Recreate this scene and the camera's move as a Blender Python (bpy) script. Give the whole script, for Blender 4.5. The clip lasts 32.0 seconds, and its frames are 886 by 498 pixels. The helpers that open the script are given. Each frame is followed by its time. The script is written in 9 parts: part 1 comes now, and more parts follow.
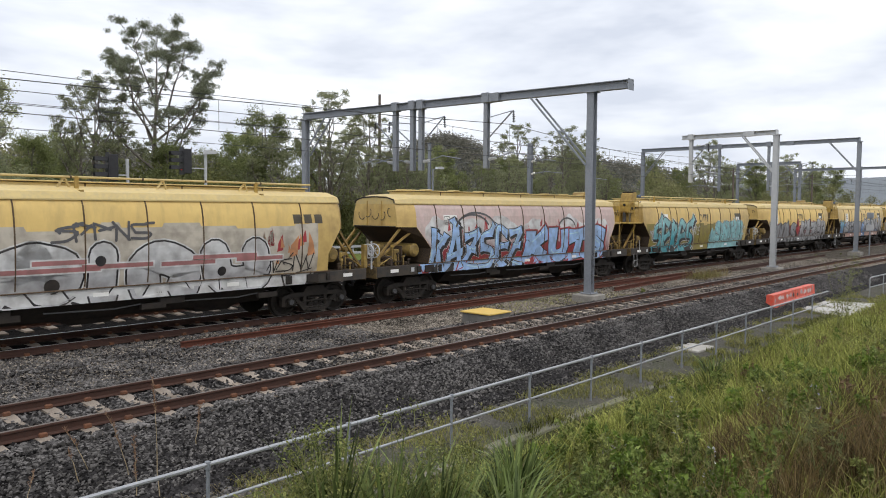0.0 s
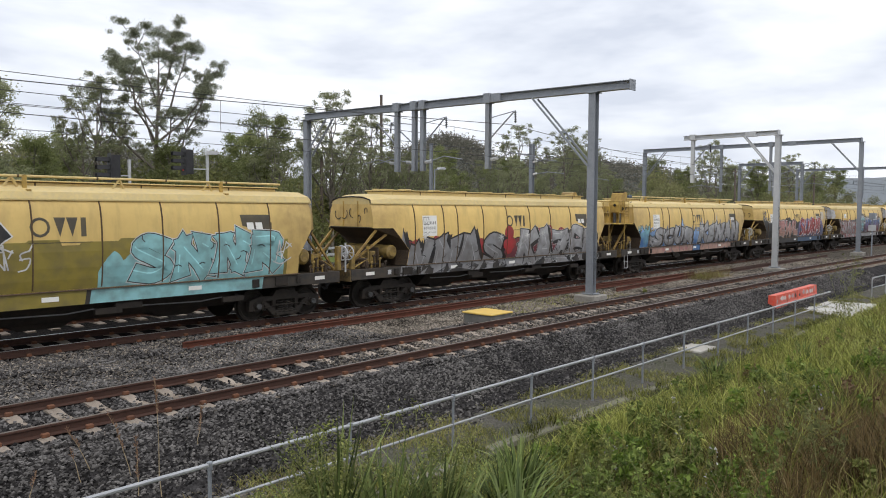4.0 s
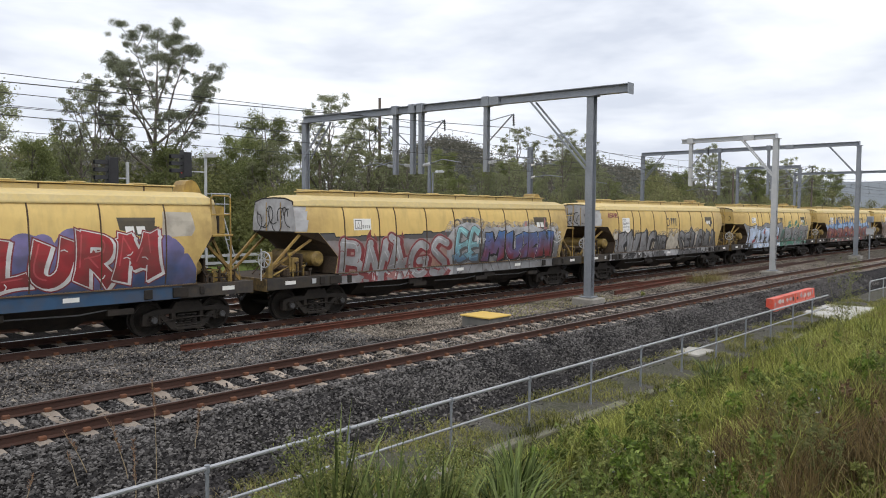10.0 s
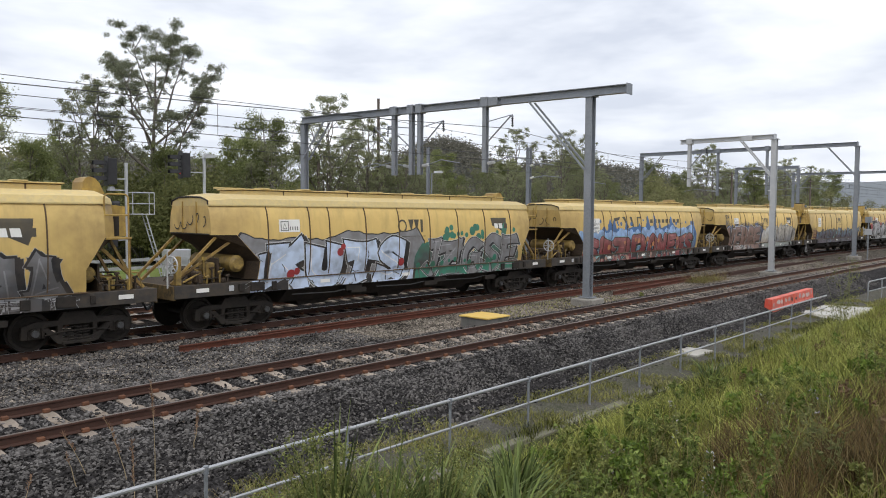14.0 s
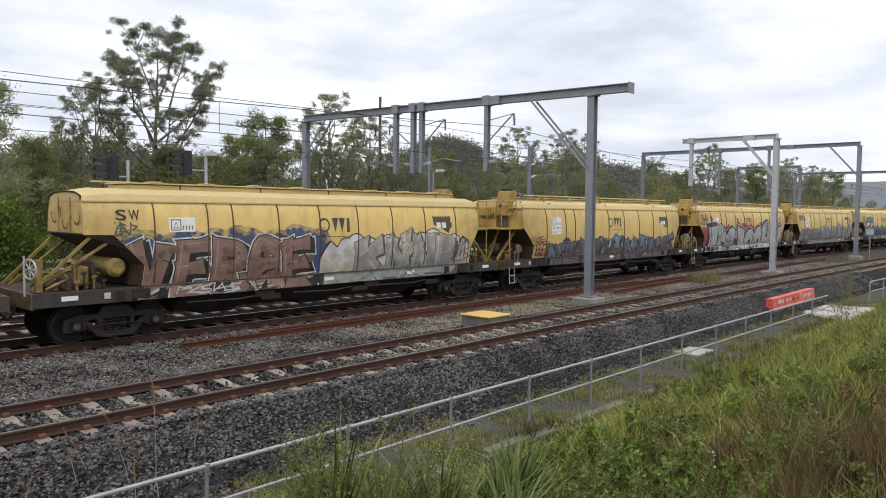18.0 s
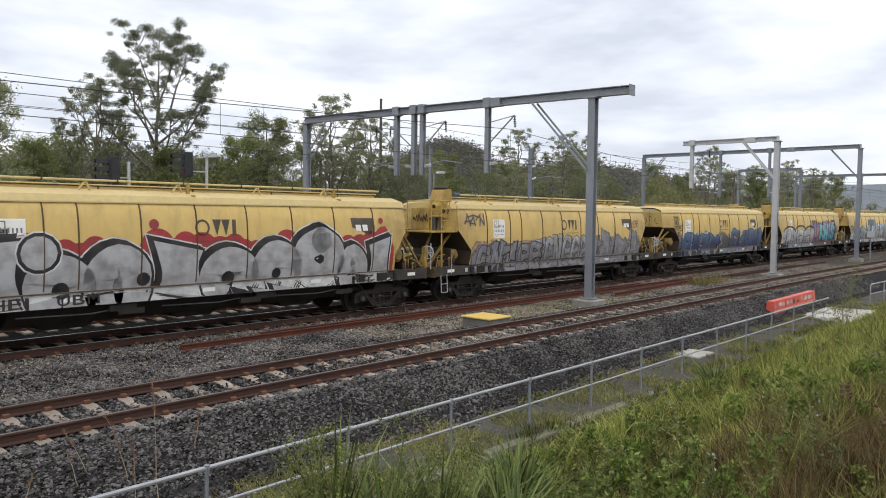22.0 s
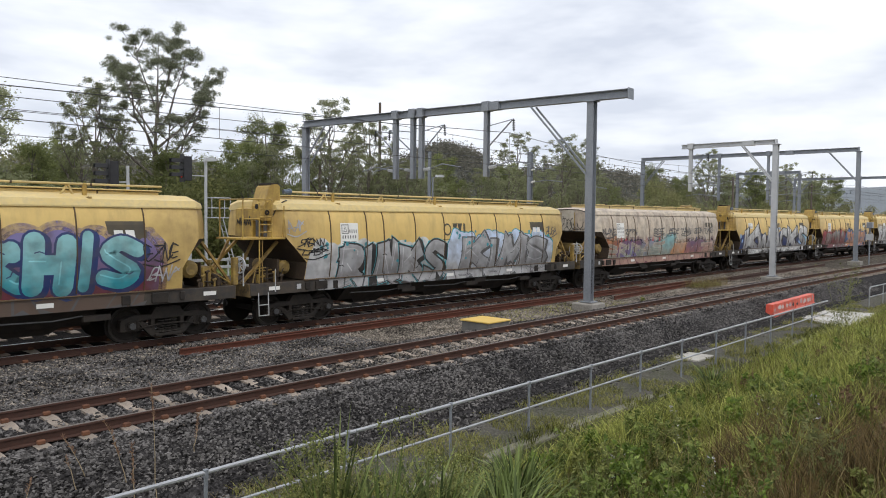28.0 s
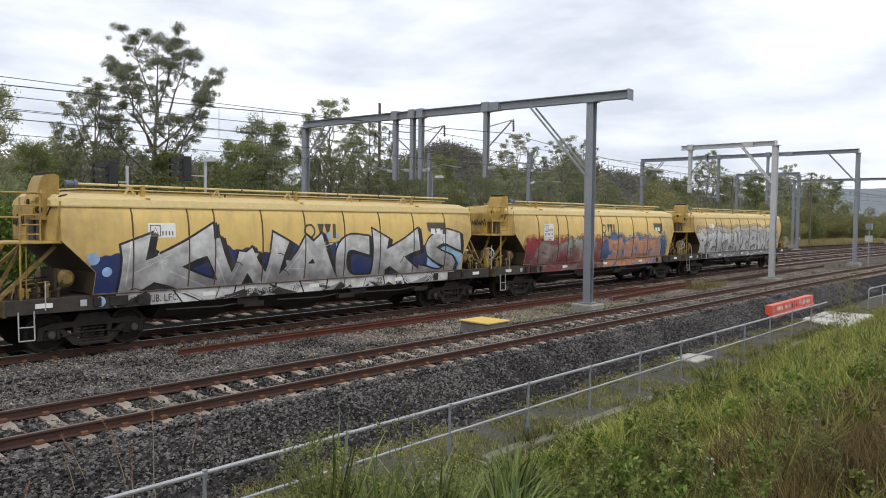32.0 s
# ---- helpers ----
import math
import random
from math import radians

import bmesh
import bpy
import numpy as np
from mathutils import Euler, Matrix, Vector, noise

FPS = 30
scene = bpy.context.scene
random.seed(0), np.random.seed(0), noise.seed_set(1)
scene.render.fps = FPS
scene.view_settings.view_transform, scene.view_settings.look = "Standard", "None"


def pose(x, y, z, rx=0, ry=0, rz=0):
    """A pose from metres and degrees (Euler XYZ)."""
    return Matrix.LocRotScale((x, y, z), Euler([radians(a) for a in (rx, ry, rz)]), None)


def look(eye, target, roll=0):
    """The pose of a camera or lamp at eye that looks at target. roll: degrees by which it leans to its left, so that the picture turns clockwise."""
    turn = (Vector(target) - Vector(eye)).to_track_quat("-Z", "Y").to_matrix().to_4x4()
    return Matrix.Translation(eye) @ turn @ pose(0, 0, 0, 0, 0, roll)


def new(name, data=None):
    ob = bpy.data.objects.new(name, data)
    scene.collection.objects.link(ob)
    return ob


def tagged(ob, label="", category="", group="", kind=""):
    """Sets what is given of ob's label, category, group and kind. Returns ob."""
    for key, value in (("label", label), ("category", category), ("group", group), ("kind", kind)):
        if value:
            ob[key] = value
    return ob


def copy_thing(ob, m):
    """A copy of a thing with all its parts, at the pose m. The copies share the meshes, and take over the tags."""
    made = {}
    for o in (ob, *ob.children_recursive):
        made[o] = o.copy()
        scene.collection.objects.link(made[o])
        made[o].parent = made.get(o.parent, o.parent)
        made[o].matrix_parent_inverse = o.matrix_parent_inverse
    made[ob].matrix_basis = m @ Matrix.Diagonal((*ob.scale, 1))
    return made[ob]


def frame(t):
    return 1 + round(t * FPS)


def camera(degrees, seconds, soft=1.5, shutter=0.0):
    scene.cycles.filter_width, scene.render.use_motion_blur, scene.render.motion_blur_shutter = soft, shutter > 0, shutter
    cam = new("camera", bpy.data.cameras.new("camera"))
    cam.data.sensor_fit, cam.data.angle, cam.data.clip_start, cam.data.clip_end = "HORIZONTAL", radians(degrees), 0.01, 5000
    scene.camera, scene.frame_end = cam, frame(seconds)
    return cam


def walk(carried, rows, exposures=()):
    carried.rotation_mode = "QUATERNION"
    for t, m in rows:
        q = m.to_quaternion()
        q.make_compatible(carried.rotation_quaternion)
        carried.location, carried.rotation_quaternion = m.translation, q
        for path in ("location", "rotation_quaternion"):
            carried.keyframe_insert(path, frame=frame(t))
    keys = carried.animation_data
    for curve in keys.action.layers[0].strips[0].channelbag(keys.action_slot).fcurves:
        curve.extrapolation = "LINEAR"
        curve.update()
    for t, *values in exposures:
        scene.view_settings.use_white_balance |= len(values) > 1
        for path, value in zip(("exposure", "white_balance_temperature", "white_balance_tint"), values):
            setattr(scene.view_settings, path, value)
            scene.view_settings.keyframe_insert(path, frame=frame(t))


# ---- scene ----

# ---- camera: stands on the grass bank, hand-held, turning very slightly ----
EYE = (0.0, 0.0, 3.057)
VIEWS = (
    (0, 42.332, 3.175, 0.356),
    (0.5, 42.352, 3.171, 0.355),
    (1, 42.382, 3.171, 0.386),
    (1.5, 42.409, 3.173, 0.416),
    (2, 42.440, 3.176, 0.383),
    (2.5, 42.467, 3.170, 0.332),
    (3, 42.474, 3.161, 0.323),
    (3.5, 42.471, 3.155, 0.331),
    (5.5, 42.441, 3.075, 0.348),
    (6, 42.434, 3.073, 0.381),
    (6.5, 42.411, 3.072, 0.434),
    (7, 42.367, 3.060, 0.473),
    (7.5, 42.329, 3.027, 0.462),
    (8, 42.314, 2.994, 0.438),
    (8.5, 42.312, 2.966, 0.440),
    (9, 42.315, 2.947, 0.436),
    (9.5, 42.321, 2.926, 0.412),
    (10, 42.325, 2.902, 0.408),
    (10.5, 42.324, 2.890, 0.438),
    (11, 42.318, 2.888, 0.457),
    (11.5, 42.301, 2.887, 0.448),
    (12, 42.280, 2.886, 0.409),
    (12.5, 42.262, 2.880, 0.369),
    (13, 42.248, 2.868, 0.355),
    (13.5, 42.234, 2.855, 0.366),
    (14, 42.233, 2.855, 0.384),
    (14.5, 42.241, 2.864, 0.400),
    (16.5, 42.272, 2.946, 0.647),
    (17, 42.278, 2.968, 0.649),
    (17.5, 42.296, 2.980, 0.625),
    (18, 42.333, 2.971, 0.572),
    (18.5, 42.369, 2.946, 0.553),
    (19, 42.396, 2.922, 0.577),
    (19.5, 42.412, 2.898, 0.599),
    (20, 42.421, 2.875, 0.614),
    (20.5, 42.420, 2.861, 0.648),
    (21, 42.402, 2.850, 0.675),
    (21.5, 42.377, 2.835, 0.676),
    (22, 42.377, 2.826, 0.669),
    (22.5, 42.413, 2.819, 0.642),
    (23, 42.461, 2.797, 0.602),
    (23.5, 42.501, 2.753, 0.566),
    (24, 42.531, 2.705, 0.556),
    (24.5, 42.544, 2.665, 0.577),
    (25, 42.538, 2.628, 0.571),
    (25.5, 42.523, 2.598, 0.545),
    (27.5, 42.331, 2.548, 0.567),
    (28, 42.314, 2.542, 0.573),
    (28.5, 42.299, 2.536, 0.575),
    (29, 42.287, 2.537, 0.591),
    (29.5, 42.281, 2.538, 0.607),
    (30, 42.280, 2.536, 0.623),
    (30.5, 42.276, 2.525, 0.649),
    (31, 42.273, 2.508, 0.671),
    (31.5, 42.270, 2.498, 0.678),
    (32, 42.268, 2.494, 0.682),
)


def view(turn, tilt, lean):
    a, b = radians(turn), radians(tilt)
    way = Vector((math.cos(a) * math.cos(b), math.sin(a) * math.cos(b), -math.sin(b)))
    return look(EYE, Vector(EYE) + 10 * way, lean)


cam = camera(62.5, 32.0, soft=1.0)
walk(cam, [(t, view(a, b, c)) for t, a, b, c in VIEWS])

# ---- light: a bright overcast sky, with a weak and very soft sun behind the camera ----
SUN_HEIGHT, SUN_AZIMUTH = 52, 215
world = bpy.data.worlds.new("overcast")
scene.world = world
world.use_nodes = True


def overcast():
    nt = world.node_tree
    n, lk = nt.nodes, nt.links
    n.clear()
    out, bg = n.new("ShaderNodeOutputWorld"), n.new("ShaderNodeBackground")
    co, mp = n.new("ShaderNodeTexCoord"), n.new("ShaderNodeMapping")
    mp.inputs["Scale"].default_value = (1.0, 1.0, 3.4)
    mp.inputs["Location"].default_value = (0.35, 0.2, 0.1)
    big, small = n.new("ShaderNodeTexNoise"), n.new("ShaderNodeTexNoise")
    big.inputs["Scale"].default_value, big.inputs["Detail"].default_value = 2.1, 5.0
    big.inputs["Roughness"].default_value, big.inputs["Distortion"].default_value = 0.5, 0.4
    small.inputs["Scale"].default_value, small.inputs["Detail"].default_value = 7.0, 4.0
    mix = n.new("ShaderNodeMix")
    mix.inputs["Factor"].default_value = 0.25
    ramp = n.new("ShaderNodeValToRGB")
    ramp.color_ramp.elements[0].position, ramp.color_ramp.elements[0].color = 0.38, (0.72, 0.77, 0.88, 1)
    ramp.color_ramp.elements[1].position, ramp.color_ramp.elements[1].color = 0.59, (1.20, 1.21, 1.23, 1)
    e = ramp.color_ramp.elements.new(0.47)
    e.color = (0.94, 0.98, 1.06, 1)
    sky = n.new("ShaderNodeTexSky")
    sky.sky_type, sky.sun_disc = "NISHITA", False
    sky.sun_elevation, sky.sun_rotation = radians(SUN_HEIGHT), radians(SUN_AZIMUTH)
    sky.dust_density = 3.0
    dim = n.new("ShaderNodeVectorMath")
    dim.operation = "SCALE"
    dim.inputs["Scale"].default_value = 0.10
    both = n.new("ShaderNodeMix")
    both.data_type = "RGBA"
    both.inputs["Factor"].default_value = 0.93
    lk.new(co.outputs["Generated"], mp.inputs["Vector"])
    lk.new(mp.outputs["Vector"], big.inputs["Vector"])
    lk.new(mp.outputs["Vector"], small.inputs["Vector"])
    lk.new(big.outputs["Fac"], mix.inputs["A"])
    lk.new(small.outputs["Fac"], mix.inputs["B"])
    lk.new(mix.outputs["Result"], ramp.inputs["Fac"])
    lk.new(sky.outputs["Color"], dim.inputs[0])
    lk.new(dim.outputs["Vector"], both.inputs["A"])
    lk.new(ramp.outputs["Color"], both.inputs["B"])
    lk.new(both.outputs["Result"], bg.inputs["Color"])
    bg.inputs["Strength"].default_value = 1.0
    lk.new(bg.outputs["Background"], out.inputs["Surface"])


overcast()
sun = new("sun", bpy.data.lights.new("sun", "SUN"))
sun.data.energy, sun.data.angle, sun.data.color = 1.2, radians(40), (1.0, 0.97, 0.925)
sun.matrix_world = look((0, 0, 60), (math.cos(radians(55)) * 40, math.sin(radians(55)) * 40, 0))
scene.view_settings.exposure = 0.06


# ---- materials ----
def mat(name, base, rough=0.6, metal=0.0, second=None, scale=3.0, amount=0.5, grain=None, grain_scale=40.0,
        bump=0.0, bump_scale=60.0, streaks=None, streak_amount=0.0, vary=0.0, stretch=(1, 1, 1), see=0.0, cells=False, gloss=0.5):
    """A painted, rusty, stony or leafy surface: two colours in patches, a fine grain, upright streaks and relief."""
    m = bpy.data.materials.new(name)
    m.use_nodes = True
    nt = m.node_tree
    n, lk = nt.nodes, nt.links
    b = n["Principled BSDF"]
    b.inputs["Roughness"].default_value, b.inputs["Metallic"].default_value = rough, metal
    b.inputs["Specular IOR Level"].default_value = gloss
    co = n.new("ShaderNodeTexCoord")
    mp = n.new("ShaderNodeMapping")
    mp.inputs["Scale"].default_value = stretch
    lk.new(co.outputs["Object"], mp.inputs["Vector"])
    col = None

    def mixed(fac, a, c):
        x = n.new("ShaderNodeMix")
        x.data_type = "RGBA"
        if isinstance(fac, float):
            x.inputs["Factor"].default_value = fac
        else:
            lk.new(fac, x.inputs["Factor"])
        for sock, v in (("A", a), ("B", c)):
            if isinstance(v, tuple):
                x.inputs[sock].default_value = (*v, 1)
            else:
                lk.new(v, x.inputs[sock])
        return x.outputs["Result"]

    def noised(sc, lo, hi, det=6.0, vec=None):
        t = n.new("ShaderNodeTexNoise")
        t.inputs["Scale"].default_value, t.inputs["Detail"].default_value = sc, det
        t.inputs["Roughness"].default_value = 0.62
        lk.new(vec or mp.outputs["Vector"], t.inputs["Vector"])
        r = n.new("ShaderNodeMapRange")
        r.inputs["From Min"].default_value, r.inputs["From Max"].default_value = lo, hi
        lk.new(t.outputs["Fac"], r.inputs["Value"])
        return r.outputs["Result"]

    def times(sock, k):
        x = n.new("ShaderNodeMath")
        x.operation = "MULTIPLY"
        x.inputs[1].default_value = k
        lk.new(sock, x.inputs[0])
        return x.outputs["Value"]

    col = base
    if second:
        col = mixed(times(noised(scale, 0.35, 0.65), amount), col, second)
    if grain:
        col = mixed(times(noised(grain_scale, 0.40, 0.68, 3.0), 0.6), col, grain)
    if streaks:
        up = n.new("ShaderNodeMapping")
        up.inputs["Scale"].default_value = (2.2, 2.2, 0.30)
        lk.new(co.outputs["Object"], up.inputs["Vector"])
        col = mixed(times(noised(1.6, 0.48, 0.75, 5.0, up.outputs["Vector"]), streak_amount), col, streaks)
    if cells:
        v = n.new("ShaderNodeTexVoronoi")
        v.inputs["Scale"].default_value = bump_scale
        lk.new(mp.outputs["Vector"], v.inputs["Vector"])
        bw = n.new("ShaderNodeSeparateColor")
        lk.new(v.outputs["Color"], bw.inputs["Color"])
        r = n.new("ShaderNodeMapRange")
        r.inputs["To Min"].default_value, r.inputs["To Max"].default_value = 0.25, 1.75
        lk.new(bw.outputs["Red"], r.inputs["Value"])
        sc = n.new("ShaderNodeVectorMath")
        sc.operation = "SCALE"
        if isinstance(col, tuple):
            sc.inputs[0].default_value = col
        else:
            lk.new(col, sc.inputs[0])
        lk.new(r.outputs["Result"], sc.inputs["Scale"])
        col = sc.outputs["Vector"]
    if vary:
        info = n.new("ShaderNodeObjectInfo")
        hs = n.new("ShaderNodeHueSaturation")
        r = n.new("ShaderNodeMapRange")
        r.inputs["To Min"].default_value, r.inputs["To Max"].default_value = 1 - vary, 1 + vary
        lk.new(info.outputs["Random"], r.inputs["Value"])
        lk.new(r.outputs["Result"], hs.inputs["Value"])
        if isinstance(col, tuple):
            hs.inputs["Color"].default_value = (*col, 1)
        else:
            lk.new(col, hs.inputs["Color"])
        col = hs.outputs["Color"]
    if isinstance(col, tuple):
        b.inputs["Base Color"].default_value = (*col, 1)
    else:
        lk.new(col, b.inputs["Base Color"])
    if bump:
        bp = n.new("ShaderNodeBump")
        bp.inputs["Strength"].default_value, bp.inputs["Distance"].default_value = 1.0, bump
        if cells:
            v2 = n.new("ShaderNodeTexVoronoi")
            v2.inputs["Scale"].default_value = bump_scale
            lk.new(mp.outputs["Vector"], v2.inputs["Vector"])
            inv = times(v2.outputs["Distance"], -1.0)
            lk.new(inv, bp.inputs["Height"])
        else:
            lk.new(noised(bump_scale, 0.2, 0.8, 4.0), bp.inputs["Height"])
        lk.new(bp.outputs["Normal"], b.inputs["Normal"])
    if see:
        tr, add = n.new("ShaderNodeBsdfTranslucent"), n.new("ShaderNodeMixShader")
        if isinstance(col, tuple):
            tr.inputs["Color"].default_value = (*col, 1)
        else:
            lk.new(col, tr.inputs["Color"])
        add.inputs["Fac"].default_value = see
        lk.new(b.outputs["BSDF"], add.inputs[1])
        lk.new(tr.outputs["BSDF"], add.inputs[2])
        lk.new(add.outputs["Shader"], n["Material Output"].inputs["Surface"])
    return m


def leafy(name, dark, light, rough=0.65, see=0.25, gloss=0.25):
    """Leaves and blades: each loose piece takes its own shade between two greens."""
    m = bpy.data.materials.new(name)
    m.use_nodes = True
    nt = m.node_tree
    n, lk = nt.nodes, nt.links
    b = n["Principled BSDF"]
    b.inputs["Roughness"].default_value = rough
    b.inputs["Specular IOR Level"].default_value = gloss
    geo, ramp = n.new("ShaderNodeNewGeometry"), n.new("ShaderNodeValToRGB")
    ramp.color_ramp.elements[0].color, ramp.color_ramp.elements[1].color = (*dark, 1), (*light, 1)
    info, hs, r = n.new("ShaderNodeObjectInfo"), n.new("ShaderNodeHueSaturation"), n.new("ShaderNodeMapRange")
    r.inputs["To Min"].default_value, r.inputs["To Max"].default_value = 0.8, 1.2
    tr, mx = n.new("ShaderNodeBsdfTranslucent"), n.new("ShaderNodeMixShader")
    tex, co, add = n.new("ShaderNodeTexNoise"), n.new("ShaderNodeTexCoord"), n.new("ShaderNodeMath")
    tex.inputs["Scale"].default_value, tex.inputs["Detail"].default_value = 0.9, 2.0
    add.operation, add.inputs[2].default_value = "MULTIPLY_ADD", -0.75
    add.inputs[1].default_value = 1.5
    sway = n.new("ShaderNodeMath")
    sway.operation, sway.use_clamp = "ADD", True
    lk.new(co.outputs["Object"], tex.inputs["Vector"])
    lk.new(tex.outputs["Fac"], add.inputs[0])
    lk.new(geo.outputs["Random Per Island"], sway.inputs[0])
    lk.new(add.outputs["Value"], sway.inputs[1])
    lk.new(sway.outputs["Value"], ramp.inputs["Fac"])
    lk.new(info.outputs["Random"], r.inputs["Value"])
    lk.new(r.outputs["Result"], hs.inputs["Value"])
    lk.new(ramp.outputs["Color"], hs.inputs["Color"])
    lk.new(hs.outputs["Color"], b.inputs["Base Color"])
    lk.new(hs.outputs["Color"], tr.inputs["Color"])
    mx.inputs["Fac"].default_value = see
    lk.new(b.outputs["BSDF"], mx.inputs[1])
    lk.new(tr.outputs["BSDF"], mx.inputs[2])
    lk.new(mx.outputs["Shader"], n["Material Output"].inputs["Surface"])
    return m


BALLAST_DARK = mat("dark_ballast", (0.027, 0.0255, 0.026), 0.9, second=(0.045, 0.042, 0.042), scale=1.2, amount=0.7, bump=0.03, bump_scale=25.0, cells=True, gloss=0.05)
BALLAST_PALE = mat("pale_ballast", (0.075, 0.066, 0.056), 0.9, second=(0.13, 0.115, 0.095), scale=1.0, amount=0.8, bump=0.03, bump_scale=28.0, cells=True, gloss=0.05)
STONE_DARK = leafy("dark_stone", (0.014, 0.013, 0.0132), (0.172, 0.162, 0.157), 0.8, 0.0, 0.08)
STONE_PALE = leafy("pale_stone", (0.035, 0.030, 0.026), (0.36, 0.315, 0.265), 0.9, 0.0, 0.08)
RAIL_RUST = mat("rusty_rail", (0.062, 0.026, 0.017), 0.8, 0.1, second=(0.074, 0.033, 0.022), scale=4.0, amount=0.8, grain=(0.04, 0.025, 0.02), bump=0.002)
RAIL_TOP = mat("worn_rail_head", (0.16, 0.13, 0.115), 0.45, 0.5, second=(0.25, 0.22, 0.2), scale=2.0, amount=0.6)
RAIL_BRIGHT = mat("polished_rail_head", (0.62, 0.63, 0.65), 0.4, 0.6)
CLIP_RUST = mat("rusty_clip", (0.17, 0.070, 0.034), 0.85, second=(0.08, 0.035, 0.02), scale=8.0, amount=0.8)
RED_RUST = mat("red_rust", (0.095, 0.022, 0.010), 0.85, 0.0, second=(0.048, 0.017, 0.009), scale=3.0, amount=0.8, grain=(0.125, 0.038, 0.017), bump=0.002)
SLEEPER = mat("sleeper_concrete", (0.34, 0.287, 0.242), 0.9, second=(0.17, 0.13, 0.10), scale=4.0, amount=0.8, grain=(0.38, 0.34, 0.29), bump=0.004, vary=0.22, gloss=0.05)
CONCRETE = mat("concrete", (0.42, 0.40, 0.36), 0.85, second=(0.28, 0.26, 0.23), scale=2.5, amount=0.7, grain=(0.5, 0.48, 0.44), bump=0.003)
PALE_CONCRETE = mat("pale_concrete", (0.60, 0.59, 0.55), 0.85, second=(0.42, 0.41, 0.38), scale=1.5, amount=0.6, bump=0.003)
KERB = mat("mossy_kerb", (0.20, 0.19, 0.16), 0.9, second=(0.10, 0.105, 0.06), scale=1.6, amount=0.9, grain=(0.33, 0.31, 0.27), gloss=0.05)
STEEL = mat("galvanised_steel", (0.25, 0.27, 0.30), 0.55, 0.3, second=(0.19, 0.205, 0.235), scale=3.0, amount=0.6, grain=(0.31, 0.325, 0.35), grain_scale=18.0)
PALE_STEEL = mat("pale_galvanised_steel", (0.52, 0.53, 0.54), 0.5, 0.35, second=(0.42, 0.43, 0.45), scale=3.0, amount=0.6)
RAIL_PIPE = mat("galvanised_pipe", (0.42, 0.43, 0.45), 0.45, 0.4, second=(0.29, 0.30, 0.32), scale=3.0, amount=0.7)
BLACK = mat("black_paint", (0.015, 0.015, 0.018), 0.5, second=(0.035, 0.035, 0.037), scale=4.0, amount=0.5)
WIRE = mat("dark_wire", (0.05, 0.05, 0.055), 0.6, 0.3)
YELLOW_LID = mat("yellow_lid", (0.75, 0.50, 0.10), 0.6, second=(0.62, 0.42, 0.10), scale=3.0, amount=0.6, grain=(0.55, 0.42, 0.2))
ORANGE = mat("orange_plastic", (0.75, 0.085, 0.04), 0.5, second=(0.42, 0.075, 0.06), scale=2.5, amount=0.8, grain=(0.5, 0.2, 0.15), grain_scale=7.0, vary=0.12)
# Oil and brake dust, with the train's shade put into the near-black colour.
BALLAST_OILY_SHADED = mat("shaded_oily_ballast", (0.010, 0.009, 0.009), 0.9, second=(0.022, 0.019, 0.017), scale=1.5, amount=0.7, bump=0.03, bump_scale=20.0, cells=True, gloss=0.05)
SLAB = mat("stained_slab", (0.46, 0.45, 0.42), 0.85, second=(0.30, 0.29, 0.26), scale=0.8, amount=0.8, grain=(0.52, 0.51, 0.48))
STRIP = mat("bare_dirt_strip", (0.075, 0.07, 0.064), 0.95, second=(0.05, 0.055, 0.03), scale=1.4, amount=0.9, grain=(0.20, 0.185, 0.16), grain_scale=25.0, bump=0.01, bump_scale=30.0, gloss=0.05)
LAWN = mat("mown_lawn", (0.15, 0.20, 0.055), 0.95, second=(0.20, 0.22, 0.08), scale=0.3, amount=0.8, grain=(0.10, 0.14, 0.04), grain_scale=5.0, bump=0.02, bump_scale=9.0, gloss=0.05)
GRASS_SOIL = mat("grassy_ground", (0.032, 0.037, 0.015), 0.95, second=(0.065, 0.055, 0.03), scale=0.7, amount=0.9, grain=(0.035, 0.05, 0.015), grain_scale=9.0, bump=0.05, bump_scale=5.0, gloss=0.05)
BLADE = leafy("grass_blade", (0.020, 0.026, 0.005), (0.302, 0.310, 0.073))
BLADE_BRIGHT = leafy("bright_grass_blade", (0.061, 0.081, 0.013), (0.416, 0.432, 0.109))
BLADE_REED = leafy("reed_blade", (0.029, 0.047, 0.013), (0.208, 0.270, 0.078))
BLADE_LONG = leafy("long_reed_blade", (0.045, 0.062, 0.018), (0.27, 0.32, 0.11))
BLADE_BROWN = leafy("brown_weed_blade", (0.032, 0.023, 0.012), (0.260, 0.182, 0.078))
BLADE_STRIP = leafy("strip_weed_blade", (0.101, 0.104, 0.029), (0.395, 0.380, 0.125))
STRAW = mat("dry_straw", (0.34, 0.27, 0.17), 0.85, second=(0.22, 0.16, 0.10), scale=9.0)
SEED = mat("seed_head", (0.24, 0.14, 0.085), 0.9, second=(0.14, 0.08, 0.05), scale=20.0)
BLADE_STEM = mat("weed_stem", (0.16, 0.17, 0.06), 0.8)
BLADE_DRY = leafy("dry_blade", (0.16, 0.12, 0.05), (0.36, 0.29, 0.14))
LEAF_WEED = leafy("weed_leaf", (0.079, 0.097, 0.025), (0.343, 0.359, 0.114))
LEAF_FLOWER = leafy("pale_flower", (0.35, 0.32, 0.5), (0.7, 0.7, 0.68))
LEAF_BROWN = leafy("brown_seed", (0.10, 0.06, 0.035), (0.24, 0.16, 0.09))
